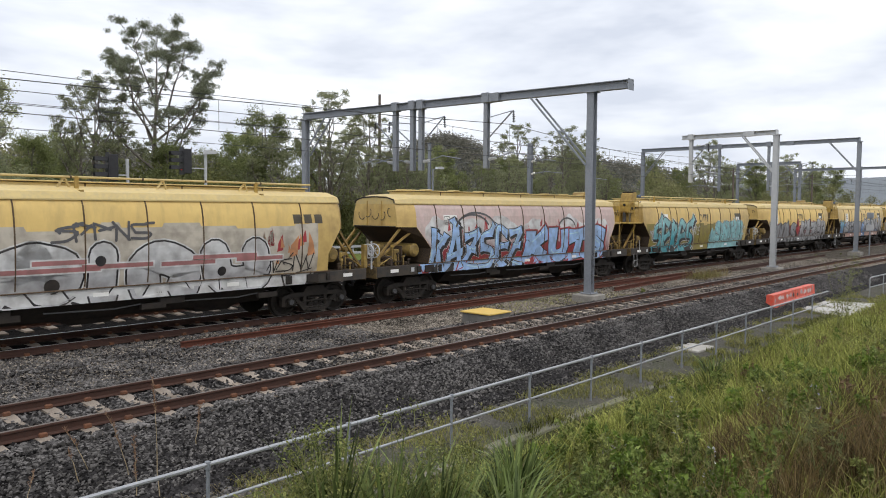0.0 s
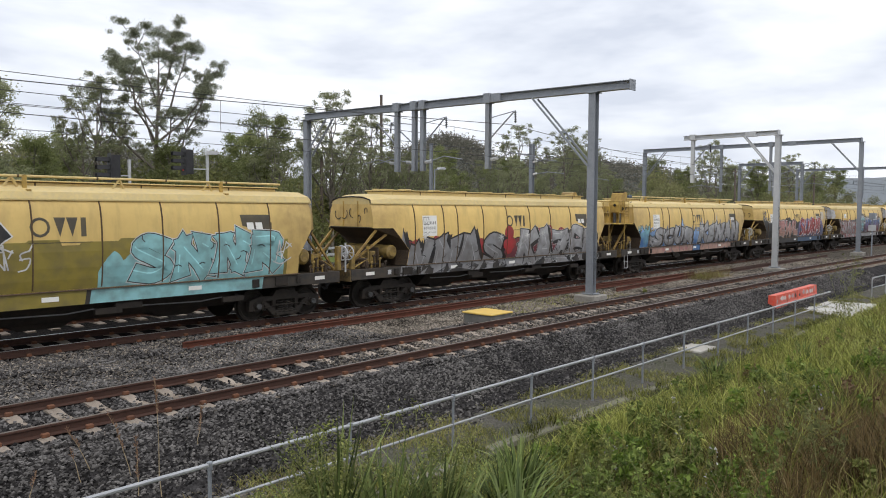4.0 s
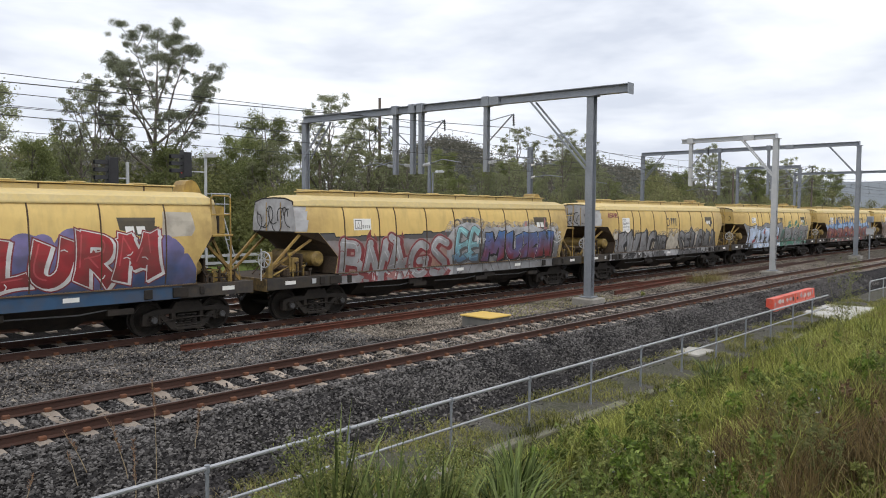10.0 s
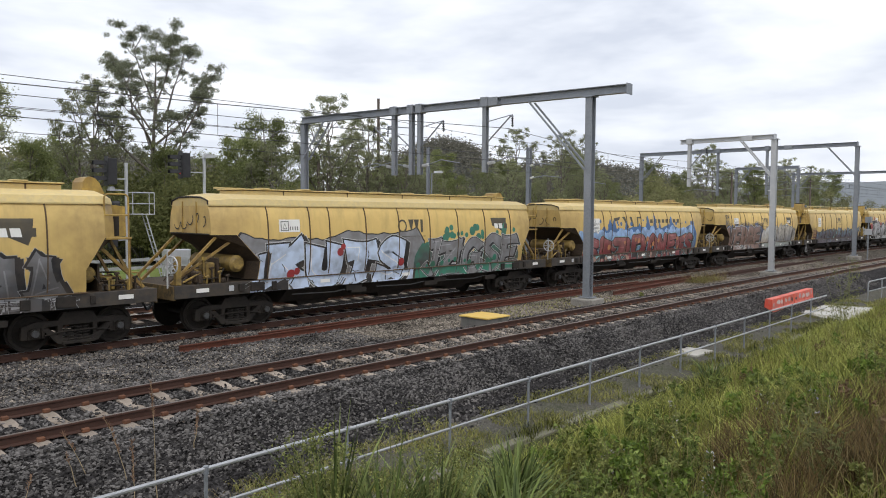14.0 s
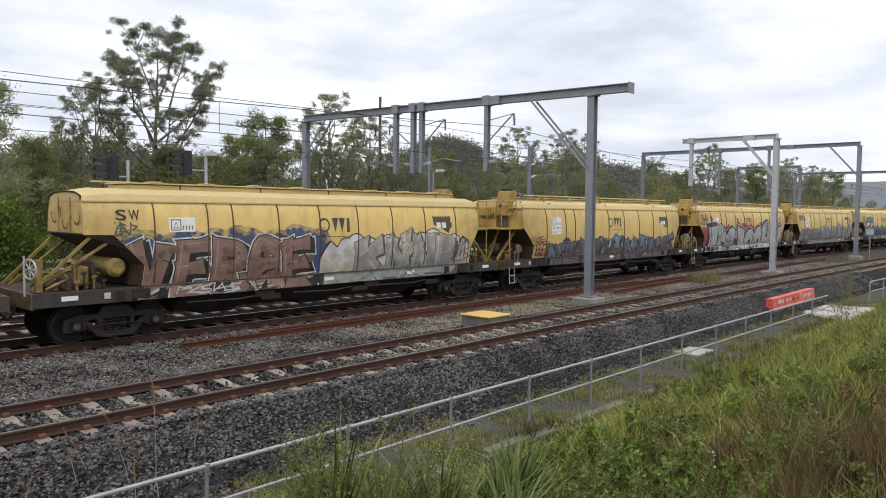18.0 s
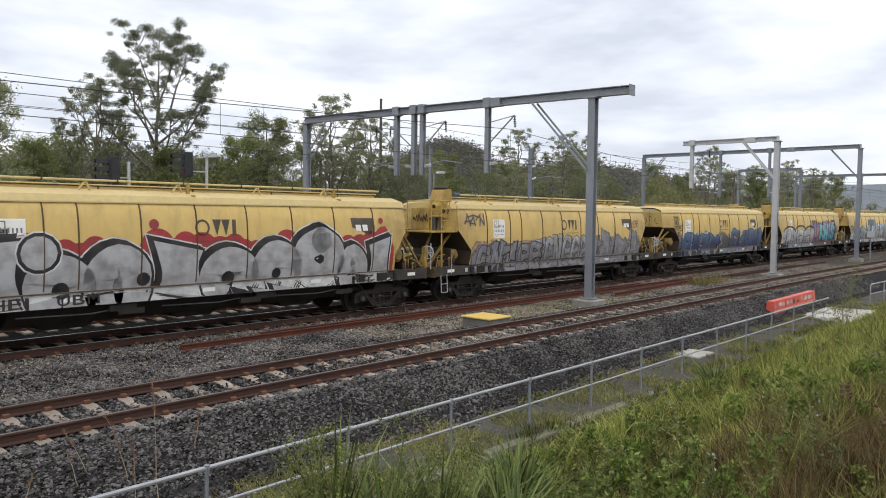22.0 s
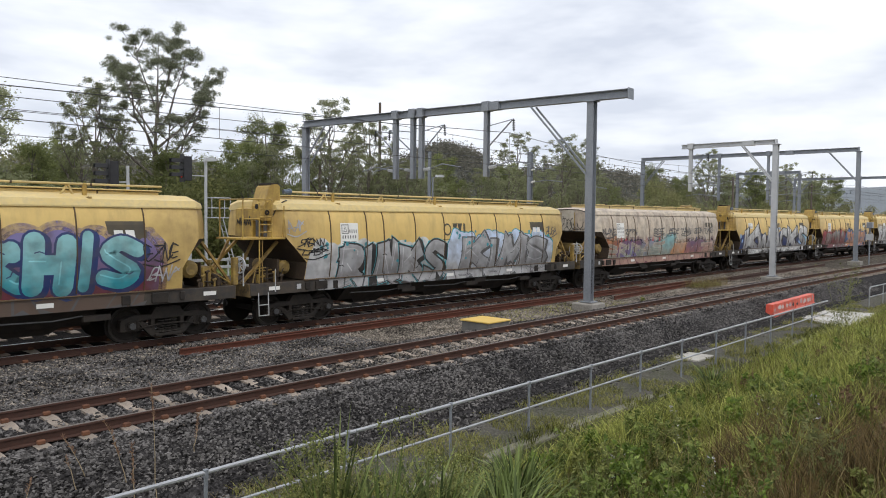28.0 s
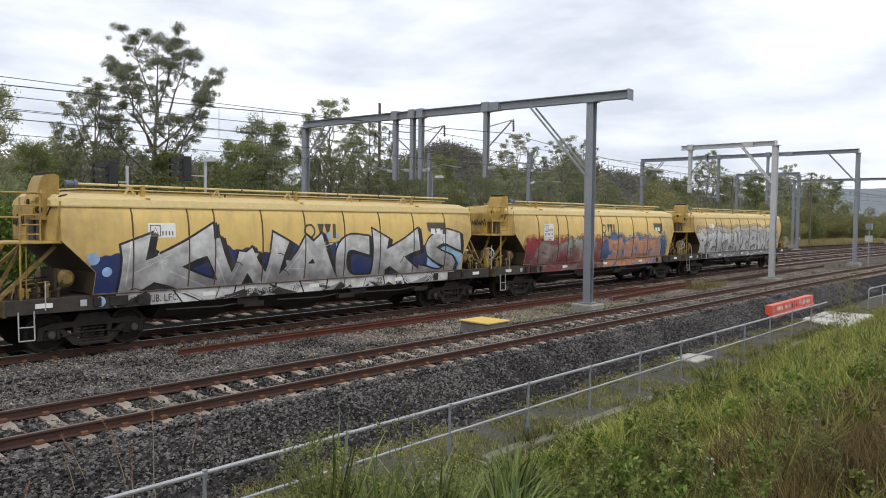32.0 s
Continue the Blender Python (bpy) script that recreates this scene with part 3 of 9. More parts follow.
def portal(x, y0, y1, top, over, drops, material, x1=None, brace=2.4, far_brace=None, legs=(True, True), size=0.27, label="", deep=0.30):
    """An overhead-wire portal: two legs, a beam that passes the near leg by `over`, and struts in its corners."""
    x1 = x if x1 is None else x1
    t = thing("wire_portal", 0, 0, 0, label or "grey galvanised steel portal holding up the overhead wires", "wire portal", "overhead wire portals")
    a, b = Vector((x, y0, 0)), Vector((x1, y1, 0))
    d = (b - a).normalized()
    for leg, c, s, brace in ((legs[0], a, 1, brace), (legs[1], b, -1, far_brace or brace)):
        if leg:
            mast_base(t, c.x, c.y)
            part("leg", i_beam(Shape(), (c.x, c.y, 0.05), (c.x, c.y, top - deep - 0.04), size, size, 0.025, (1, 0, 0)), material, t)
            part("cap_plate", Shape().box((c.x - 0.2, c.y - 0.22, top - deep - 0.04), (c.x + 0.2, c.y + 0.22, top - deep - 0.006), 0.004), material, t)
            for off in (-0.19, 0.19):
                part("strut", Shape().bar(c + d * (s * 0.1) + Vector((off, 0, top - brace - 0.5)), c + d * (s * brace) + Vector((off, 0, top - deep - 0.02)), 0.05, 0.065), material, t)
            m0, m1 = c + d * (s * (0.1 + brace * 0.45)), c + d * (s * (0.1 + brace * 0.5))
            part("strut_tie", Shape().bar(m0 + Vector((-0.19, 0, top - brace * 0.52 - 0.4)), m0 + Vector((0.19, 0, top - brace * 0.52 - 0.4)), 0.05, 0.05), material, t)
    e = a - d * over
    part("beam", i_beam(Shape(), e + Vector((0, 0, top - deep / 2)), b + d * 0.15 + Vector((0, 0, top - deep / 2)), 0.26, deep, 0.025), material, t)
    part("end_plate", Shape().box((e.x - 0.2, e.y - 0.03, top - deep - 0.06), (e.x + 0.2, e.y - 0.002, top + 0.02), 0.004), material, t)
    mid = a.lerp(b, 0.28)
    part("splice_plate", Shape().box((mid.x - 0.15, mid.y - 0.3, top - deep - 0.02), (mid.x + 0.15, mid.y + 0.3, top + 0.012), 0.004), material, t)
    for y, w in drops:
        q = a.lerp(b, (y - y0) / (y1 - y0))
        cantilever(t, q.x, y, top - deep - 0.01, w, material, deep)
    return t


WHITE_SPRAY = mat("white_spray", (0.62, 0.6, 0.6), 0.6, second=(0.45, 0.2, 0.16), scale=4.0, amount=0.8)


def pipe_fence():
    t = thing("pipe_fence", 0, 0, 0, "galvanised pipe handrail fence at the foot of the ballast", "fence")
    y, top, low, foot = 7.8, 0.0, -0.46, -0.95
    x0, x1 = 1.35, 30.35
    part("top_rail", Shape().tube((x0, y, top), (x1, y, top), 0.027, 8), RAIL_PIPE, t)
    part("middle_rail", Shape().tube((x0, y, low), (x1, y, low), 0.02, 8), RAIL_PIPE, t)
    me = Shape().tube((0, 0, foot - 0.2), (0, 0, top), 0.024, 8).tube((0, 0, top - 0.06), (0, 0, top + 0.034), 0.036, 8).mesh("post", STEEL)
    x = 2.25
    while x < x1 + 0.2:
        part("post", me, None, t).matrix_basis = pose(x, y, 0)
        x += 2.18
    f = thing("pipe_fence", 0, 0, 0, "short galvanised pipe handrail fence beside the concrete slab", "fence")
    part("top_rail", Shape().pipe([(37.7, 7.95, -1.05), (37.7, 7.95, -0.06), (37.74, 7.94, 0.0), (37.85, 7.94, 0.03), (62, 7.0, 0.03)], 0.027, 8), RAIL_PIPE, f)
    part("middle_rail", Shape().tube((37.7, 7.95, -0.42), (62, 7.0, -0.42), 0.022, 8), RAIL_PIPE, f)
    for x in (40.0, 42.3, 44.6, 46.9, 49.2, 51.5, 53.8, 56.1, 58.4, 60.7):
        y = 7.95 - (x - 37.7) * 0.0391
        part("post", Shape().tube((x, y, -1.1), (x, y, 0.03), 0.024, 8), RAIL_PIPE, f)


def kerb_and_pads():
    s = Shape()
    r = random.Random(8)
    x = 2.0
    k = thing("drain_kerb", 0, 0, 0, "low weathered concrete kerb along the foot of the grass bank", "kerb", kind="structure")
    while x < 30:
        part("kerb_stone", Shape().box((x, 7.30, -1.2), (x + 1.17, 7.50, -0.875 - 0.06 * (x > 14) + r.uniform(-0.035, 0.02)), 0.015), KERB, k)
        x += 1.2
    solid("drain_cover", Shape().box((-0.55, -0.38, 0), (0.55, 0.38, 0.09), 0.015), CONCRETE, "pale concrete drain cover lying in the grass strip", "drain cover", at=(20.2, 8.65, -0.95))
    solid("concrete_slab", Shape().prism([(30.0, 7.45), (31.4, 9.05), (34.9, 9.0), (35.2, 7.2), (31.0, 6.6)], "z", -1.15, -0.86), SLAB,
          "bare pale concrete slab at the end of the pipe fence", "slab", kind="structure")


def barrier():
    t = thing("traffic_barrier", 29.1, 9.5, -0.62, "row of faded orange-red plastic barrier blocks beside the ballast", "barrier", "orange barriers", rz=1.5)
    r = random.Random(4)
    grey = mat("barrier_stain", (0.50, 0.50, 0.53), 0.7, second=(0.55, 0.16, 0.12), scale=3.0, amount=0.8, grain=(0.2, 0.2, 0.22), grain_scale=9.0)
    for i in range(4):
        x, w = i * 1.46, 1.46
        sec = [(-0.17, -0.09), (0.17, -0.09), (0.17, 0.04), (0.15, 0.08), (0.13, 0.43), (-0.13, 0.43), (-0.15, 0.08), (-0.17, 0.04)]
        b = part("block", Shape().prism(sec, "x", x, x + w - 0.04), ORANGE, t)
        for k in range(3):
            u, v = x + 0.06 + k * 0.45 + r.uniform(-0.04, 0.12), 0.09 + r.uniform(0, 0.10)
            h, q = r.uniform(0.16, 0.28), r.uniform(0.18, 0.55)
            out = [(u + q * (0.5 + r.uniform(0.3, 0.5) * math.cos(m * 0.785)), v + h * (0.5 + r.uniform(0.25, 0.5) * math.sin(m * 0.785))) for m in range(8)]
            s = Shape()
            s.add([(a, -0.153 + (z - 0.08) * 0.0571 - d, z) for d in (0.0, 0.004) for a, z in out], [tuple(reversed(range(8))), tuple(range(8, 16))] + [(m, (m + 1) % 8, 8 + (m + 1) % 8, 8 + m) for m in range(8)])
            part("worn_patch", s, (grey, WHITE_SPRAY, WHITE_SPRAY, grey, BLACK)[(2 * i + k) % 5], b, "grey and white sprayed patch")


def pit_box():
    t = thing("pit_box", 16.5, 13.32, -0.13, "square concrete pit with a bright yellow lid beside the track", "pit box")
    part("pit_wall", Shape().box((-0.48, -0.5, -0.3), (0.48, 0.5, 0.17), 0.012), mat("dark_pit_concrete", (0.17, 0.165, 0.155), 0.9, second=(0.10, 0.10, 0.095), scale=3.0, amount=0.8), t, "grey concrete pit wall")
    part("lid", Shape().box((-0.52, -0.54, 0.172), (0.52, 0.54, 0.215), 0.008), YELLOW_LID, t, "yellow pit lid")


def spare_rails():
    for x0, x1, y0, y1, z in ((8.3, 36.0, 15.75, 15.60, -0.06), (10.6, 31.0, 15.98, 15.95, -0.05), (26.5, 36.5, 14.7, 15.3, -0.09)):
        s = Shape()
        a, b = Vector((x0, y0, z)), Vector((x1, y1, z))
        n = len(RAIL)
        s.add([(c.x, c.y + p, c.z + q) for c in (a, b) for p, q in RAIL], [(i, n + i, n + (i + 1) % n, (i + 1) % n) for i in range(n)] + [tuple(range(n)), tuple(reversed(range(n, 2 * n)))])
        solid("spare_rail", s, RED_RUST, "long red-rusted spare rail lying on the ballast", "rail", "spare rails")
    for x0, x1, y0, y1 in ((37.0, 52, 15.3, 15.6), (39.5, 58, 15.0, 15.5)):
        s = Shape()
        n = len(RAIL)
        s.add([(x, y + p + bend(x), -0.1 + q) for x, y in ((x0, y0), (x1, y1)) for p, q in RAIL], [(i, n + i, n + (i + 1) % n, (i + 1) % n) for i in range(n)] + [tuple(range(n)), tuple(reversed(range(n, 2 * n)))])
        solid("spare_rail", s, RAIL_RUST, "dark rusty spare rail lying on the ballast", "rail", "spare rails")


def wires():
    def run(name, pts, r, label):
        s = Shape()
        p, n = [], 5
        for q in pts:
            p += [(q[0], q[1] + r * math.cos(6.283 * i / n), q[2] + r * math.sin(6.283 * i / n)) for i in range(n)]
        s.add(p, [(k * n + i, k * n + (i + 1) % n, k * n + n + (i + 1) % n, k * n + n + i) for k in range(len(pts) - 1) for i in range(n)])
        solid(name, s, WIRE, label, "wire", "overhead wires")
    spans = [(-40, 0), (22.9, 0), (61.5, 0), (100, 0), (145, 0), (200, 0)]
    for yc, zc, zm in ((17.4, 5.05, 6.35), (24.8, 5.42, 7.35)):
        top, hang, low = [], [], []
        for (x0, _), (x1, _) in zip(spans, spans[1:]):
            n = 10
            for i in range(n):
                u = i / n
                x = x0 + (x1 - x0) * u
                top.append((x, yc + bend(x), zm - (0.75 if yc < 20 else 0.3) * 4 * u * (1 - u)))
        top.append((200, yc + bend(200), zm))
        run("messenger_wire", top, 0.012, "thin dark messenger wire sagging from portal to portal")
        run("contact_wire", [(x, yc + bend(x), zc) for x, _ in [(a, 0) for a in along(-40, 200, 20)]], 0.010, "thin dark contact wire over the track")
        s = Shape()
        for x, y, z in top[1:]:
            s.tube((x, y, zc), (x, y, z), 0.006, 4, caps=False)
        solid("dropper_wires", s, WIRE, "thin droppers between the messenger and contact wires", "wire", kind="stuff")
    for y, za, zb in ((24.2, 6.35, 6.65), (29.6, 6.6, 6.9), (31.0, 6.9, 7.1)):
        pts = []
        for x in along(-40, 150, 8):
            u = (x + 40) / 62.9 % 1.0
            pts.append((x, y + bend(x), za + (zb - za) * min(1, (x + 40) / 63) - 0.5 * u * (1 - u)))
        run("feeder_wire", pts, 0.012, "thin dark feeder wire high beside the line")


track("track", NEAR, -14.0, 128.0, (-6, 100), False, "near railway track with rusty rails on concrete sleepers")
track("track", MAIN, -14.0, 210.0, (-4, 90), True, "main railway track with polished rails under the train")
track("track", THIRD, -14.0, 210.0, (-4, 70), True, "third railway track beyond the train")
track("track", FOURTH, -14.0, 210.0, (1, 0), False, "fourth railway track beyond the main lines")
portal(23.0, 13.8, 28.5, 7.54, 1.42, ((18.25, 16.95), (21.5, 20.2), (21.95, 23.4), (22.9, 24.2)), STEEL, x1=21.5, far_brace=1.5)
portal(41.0, 13.3, 18.4, 7.36, 0.0, ((18.0, 17.0),), PALE_STEEL, legs=(True, False), brace=1.75, deep=0.24, label="pale galvanised single-leg portal holding up the overhead wires")
portal(61.5, 14.0, 31.5, 8.55, 0.0, ((20.5, 17.2), (24.5, 26.5)), STEEL, brace=2.0)
portal(85.0, 25.0, 31.7, 8.42, 0.0, ((28.0, 26.0),), STEEL, brace=1.6)
portal(100.0, 11.6, 30.0, 8.4, 0.0, ((17.0, 15.5), (22.5, 23.5)), STEEL, brace=2.0)
portal(140.0, 9.0, 27.0, 8.4, 0.0, ((15.0, 13.5),), STEEL, brace=2.0)
pipe_fence()
kerb_and_pads()
barrier()
pit_box()
spare_rails()
wires()


def mast_scribbles(x, y, half, z0, z1, parent_x, seed, n):
    """Small scrawls sprayed one above another up a mast's face."""
    r = random.Random(seed)
    for o in [q for q in bpy.data.objects if q.name.startswith("wire_portal") and any(abs(c.data.vertices[0].co.x - parent_x) < 0.6 for c in q.children if c.name.startswith("leg"))][:1]:
        s = Shape()
        for k in range(n):
            z = z0 + (z1 - z0) * k / n
            h = (z1 - z0) / n * 0.8
            pts = [Vector((x + r.uniform(-half, half), y, z + h * u)) for u in (0, 0.3, 0.5, 0.8, 1.0)]
            for a, b in zip(pts, pts[1:]):
                s.bar(a, b + Vector((0.001, 0, 0.001)), 0.006, 0.02, (1, 0, 0.01))
        tagged(part("scrawled_tag", s, BLACK, o, "black scrawls on the mast"), kind="stuff")


mast_scribbles(41.0, 13.3 - 0.142, 0.10, 0.3, 3.3, 41.0, 3, 14)
mast_scribbles(41.0, 13.3 - 0.447, 0.32, -0.2, -0.05, 41.0, 5, 2)
mast_scribbles(23.0, 13.8 - 0.142, 0.07, 0.35, 1.6, 23.0, 7, 6)


# ---- the train: hopper wagons drawn past from right to left ----
YELLOW = mat("yellow_wagon_paint", (0.70, 0.50, 0.17), 0.5, second=(0.63, 0.43, 0.14), scale=0.35, amount=0.8, grain=(0.58, 0.40, 0.13), grain_scale=2.2,
             streaks=(0.26, 0.18, 0.08), streak_amount=0.38, vary=0.10)


def end_grime(m):
    """Brown brake dust, speckled and ragged, on the paint towards both ends of a wagon."""
    nt = m.node_tree
    n, lk = nt.nodes, nt.links
    b = n["Principled BSDF"]
    was = b.inputs["Base Color"].links[0].from_socket
    co, sep = n.new("ShaderNodeTexCoord"), n.new("ShaderNodeSeparateXYZ")
    away, size, reach = n.new("ShaderNodeMath"), n.new("ShaderNodeMath"), n.new("ShaderNodeMapRange")
    away.operation, size.operation = "SUBTRACT", "ABSOLUTE"
    away.inputs[1].default_value = 8.0
    reach.inputs["From Min"].default_value, reach.inputs["From Max"].default_value = 5.0, 7.1
    spots, cut_off, both, mx = n.new("ShaderNodeTexNoise"), n.new("ShaderNodeMapRange"), n.new("ShaderNodeMath"), n.new("ShaderNodeMix")
    spots.inputs["Scale"].default_value, spots.inputs["Detail"].default_value, spots.inputs["Roughness"].default_value = 1.1, 8.0, 0.6
    cut_off.inputs["From Min"].default_value, cut_off.inputs["From Max"].default_value, cut_off.inputs["To Max"].default_value = 0.27, 0.68, 0.85
    both.operation, mx.data_type = "MULTIPLY", "RGBA"
    mx.inputs["B"].default_value = (0.15, 0.085, 0.036, 1)
    lk.new(co.outputs["Object"], sep.inputs["Vector"])
    lk.new(co.outputs["Object"], spots.inputs["Vector"])
    lk.new(sep.outputs["X"], away.inputs[0])
    lk.new(away.outputs["Value"], size.inputs[0])
    lk.new(size.outputs["Value"], reach.inputs["Value"])
    lk.new(spots.outputs["Fac"], cut_off.inputs["Value"])
    lk.new(reach.outputs["Result"], both.inputs[0])
    lk.new(cut_off.outputs["Result"], both.inputs[1])
    lk.new(both.outputs["Value"], mx.inputs["Factor"])
    lk.new(was, mx.inputs["A"])
    lk.new(mx.outputs["Result"], b.inputs["Base Color"])


end_grime(YELLOW)
YELLOW_ROOF = mat("sun_bleached_yellow_paint", (0.61, 0.475, 0.21), 0.6, second=(0.53, 0.39, 0.14), scale=0.8, amount=0.7, grain=(0.45, 0.36, 0.2), grain_scale=9.0, vary=0.08)
YELLOW_END = mat("grimy_yellow_paint", (0.54, 0.36, 0.07), 0.55, second=(0.16, 0.10, 0.035), scale=2.2, amount=0.75, grain=(0.28, 0.175, 0.05), grain_scale=9.0, streaks=(0.09, 0.055, 0.025), streak_amount=0.5, vary=0.12)
PINKISH = mat("faded_pink_paint", (0.60, 0.47, 0.44), 0.55, second=(0.52, 0.36, 0.34), scale=0.6, amount=0.8, grain=(0.42, 0.34, 0.30), grain_scale=6.0, streaks=(0.3, 0.24, 0.2), streak_amount=0.4)
GREYISH = mat("grey_overspray_paint", (0.59, 0.515, 0.405), 0.6, second=(0.48, 0.39, 0.295), scale=0.7, amount=0.9, grain=(0.28, 0.24, 0.22), grain_scale=6.0, streaks=(0.17, 0.13, 0.11), streak_amount=0.85)
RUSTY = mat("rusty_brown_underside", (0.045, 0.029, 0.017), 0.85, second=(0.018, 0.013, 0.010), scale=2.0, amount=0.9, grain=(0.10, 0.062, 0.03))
GRIME = mat("black_running_gear", (0.016, 0.0145, 0.0135), 0.75, second=(0.042, 0.032, 0.025), scale=5.0, amount=0.8, grain=(0.03, 0.026, 0.022), gloss=0.3)
SILL = mat("grimy_sill_paint", (0.026, 0.024, 0.023), 0.75, second=(0.045, 0.038, 0.033), scale=1.2, amount=0.8, grain=(0.075, 0.055, 0.035), grain_scale=6.0, streaks=(0.07, 0.06, 0.05), streak_amount=0.4, vary=0.2)
SEAM = mat("dark_seam", (0.065, 0.042, 0.025), 0.8, second=(0.115, 0.072, 0.036), scale=3.0, amount=0.8)
WHITE = mat("white_sheet", (0.78, 0.77, 0.74), 0.6, second=(0.66, 0.65, 0.61), scale=3.0, amount=0.6)
DARK = mat("dark_lettering", (0.055, 0.048, 0.038), 0.6, second=(0.12, 0.095, 0.05), scale=2.5, amount=0.6)
STRUT = mat("rusty_yellow_strut_paint", (0.36, 0.235, 0.055), 0.65, second=(0.13, 0.075, 0.03), scale=3.0, amount=0.9, grain=(0.20, 0.12, 0.04), grain_scale=12.0, vary=0.12)
GEAR_YELLOW = mat("dirty_yellow_gear_paint", (0.40, 0.27, 0.06), 0.65, second=(0.09, 0.06, 0.025), scale=3.2, amount=0.9, grain=(0.17, 0.11, 0.04), grain_scale=10.0, streaks=(0.06, 0.04, 0.02), streak_amount=0.6, vary=0.15)
END_BEAM = mat("grimy_end_beam_paint", (0.13, 0.09, 0.035), 0.75, second=(0.03, 0.024, 0.018), scale=2.5, amount=0.9, grain=(0.25, 0.16, 0.05), grain_scale=8.0)
STEP_DARK = mat("dark_grey_cylinder", (0.10, 0.10, 0.105), 0.5, 0.3, second=(0.05, 0.05, 0.05), scale=4.0, amount=0.7)
STEP = mat("grey_step_steel", (0.42, 0.42, 0.42), 0.6, 0.2)

PITCH = 16.05
LEVELS = (1.27, 1.5, 1.75, 2.1, 2.45, 2.8, 3.05, 3.2)
WIDTHS = (1.36, 1.405, 1.435, 1.455, 1.45, 1.42, 1.365, 1.29)


def half_width(z):
    return float(np.interp(z, LEVELS, WIDTHS))


def cut(z):
    """How far the hopper's end slopes in under the body at a height."""
    return float(np.interp(z, (1.27, 1.75, 2.45), (0.66, 0.70, 0.0)))


SIDE = {"hooded": (1.31, 14.80), "plain": (1.90, 14.65)}    # where the flat side begins and ends
PAINT_FROM = 1.40    # the painted marks and ribs are set out from here on every wagon
RIBS = (1.45, 2.82, 3.52, 4.90, 6.28, 7.69, 9.09, 10.55, 12.05)


REAR_CUT = 0.6    # the rear end slopes in less


def hopper_body(a, b, front=0.36):
    s = Shape()
    p, f = [], []
    for z, w in zip(LEVELS, WIDTHS):
        c = cut(z)
        ch = 0.36 if z > 2.4 else 0.12
        ch0 = min(ch * front / 0.36, front)
        n = 0.38
        x0, x1 = a + c, b - c * REAR_CUT
        p += [(x0, -w, z), (x1, -w, z), (x1 + ch, -w + n, z), (x1 + ch, w - n, z), (x1, w, z), (x0, w, z), (x0 - ch0, w - n, z), (x0 - ch0, -w + n, z)]
    for i in range(len(LEVELS) - 1):
        for j in range(8):
            if j in (0, 4) or LEVELS[i] > 2.4:
                f.append((i * 8 + j, i * 8 + (j + 1) % 8, i * 8 + 8 + (j + 1) % 8, i * 8 + 8 + j))
    return s.add(p, f)


def hopper_slope(a, way, front=0.36):
    """A dark sloping end sheet under the body."""
    s = Shape()
    for i in range(4):
        z0, z1 = LEVELS[i], LEVELS[i + 1]
        for e, sg in ((a, way),):
            q = []
            for z, flip in ((z0, 1), (z1, -1)):
                ch = front if z > 2.4 else front / 3
                w = half_width(z) - 0.004
                x = e + sg * cut(z) * (1.0 if sg > 0 else REAR_CUT)
                row = [(x, -w, z), (x - sg * ch, -w + 0.38, z), (x - sg * ch, w - 0.38, z), (x, w, z)]
                q += row[::flip]
            s.add(q[:4], []), s.add(q[4:], [])
            k = len(s.v) - 8
            s.f += [(k + j, k + j + 1, k + 7 - j - 1, k + 7 - j) for j in range(3)]
    return s


def roof(a, b, front=0.36):
    s = Shape()
    sec = [(1.29, 3.185), (1.335, 3.19), (1.335, 3.225), (1.27, 3.37), (0.8, 3.50), (0.0, 3.53)]
    full = sec + [(-y, z) for y, z in reversed(sec[:-1])]
    p = []
    n = len(full)
    xs = [(a - front, 0.72 if front > 0.2 else 0.9, 0.10), (a - 0.02, 1.0, 0.0), (b + 0.02, 1.0, 0.0), (b + 0.36, 0.72, 0.10)]
    for x, k, d in xs:
        p += [(x, y * k, 3.2 + (z - 3.2) * (1 - d * 3 * (z > 3.3))) for y, z in full]
    f = [(i * n + j, (i + 1) * n + j, (i + 1) * n + j + 1, i * n + j + 1) for i in range(3) for j in range(n - 1)]
    f += [tuple(range(n)), tuple(reversed(range(3 * n, 4 * n)))]
    return s.add(p, f)


def rib(x, side):
    s = Shape()
    p = []
    for z in (1.3, 1.5, 1.75, 2.1, 2.45, 2.8, 3.05, 3.19):
        w = half_width(z)
        p += [(x - 0.018, side * (w - 0.004), z), (x - 0.010, side * (w + 0.023), z), (x + 0.010, side * (w + 0.023), z), (x + 0.018, side * (w - 0.004), z)]
    f = [(i * 4 + j, i * 4 + 4 + j, i * 4 + 5 + j, i * 4 + 1 + j) for i in range(7) for j in range(3)]
    return s.add(p, f + [(0, 1, 2, 3), (28, 31, 30, 29)])


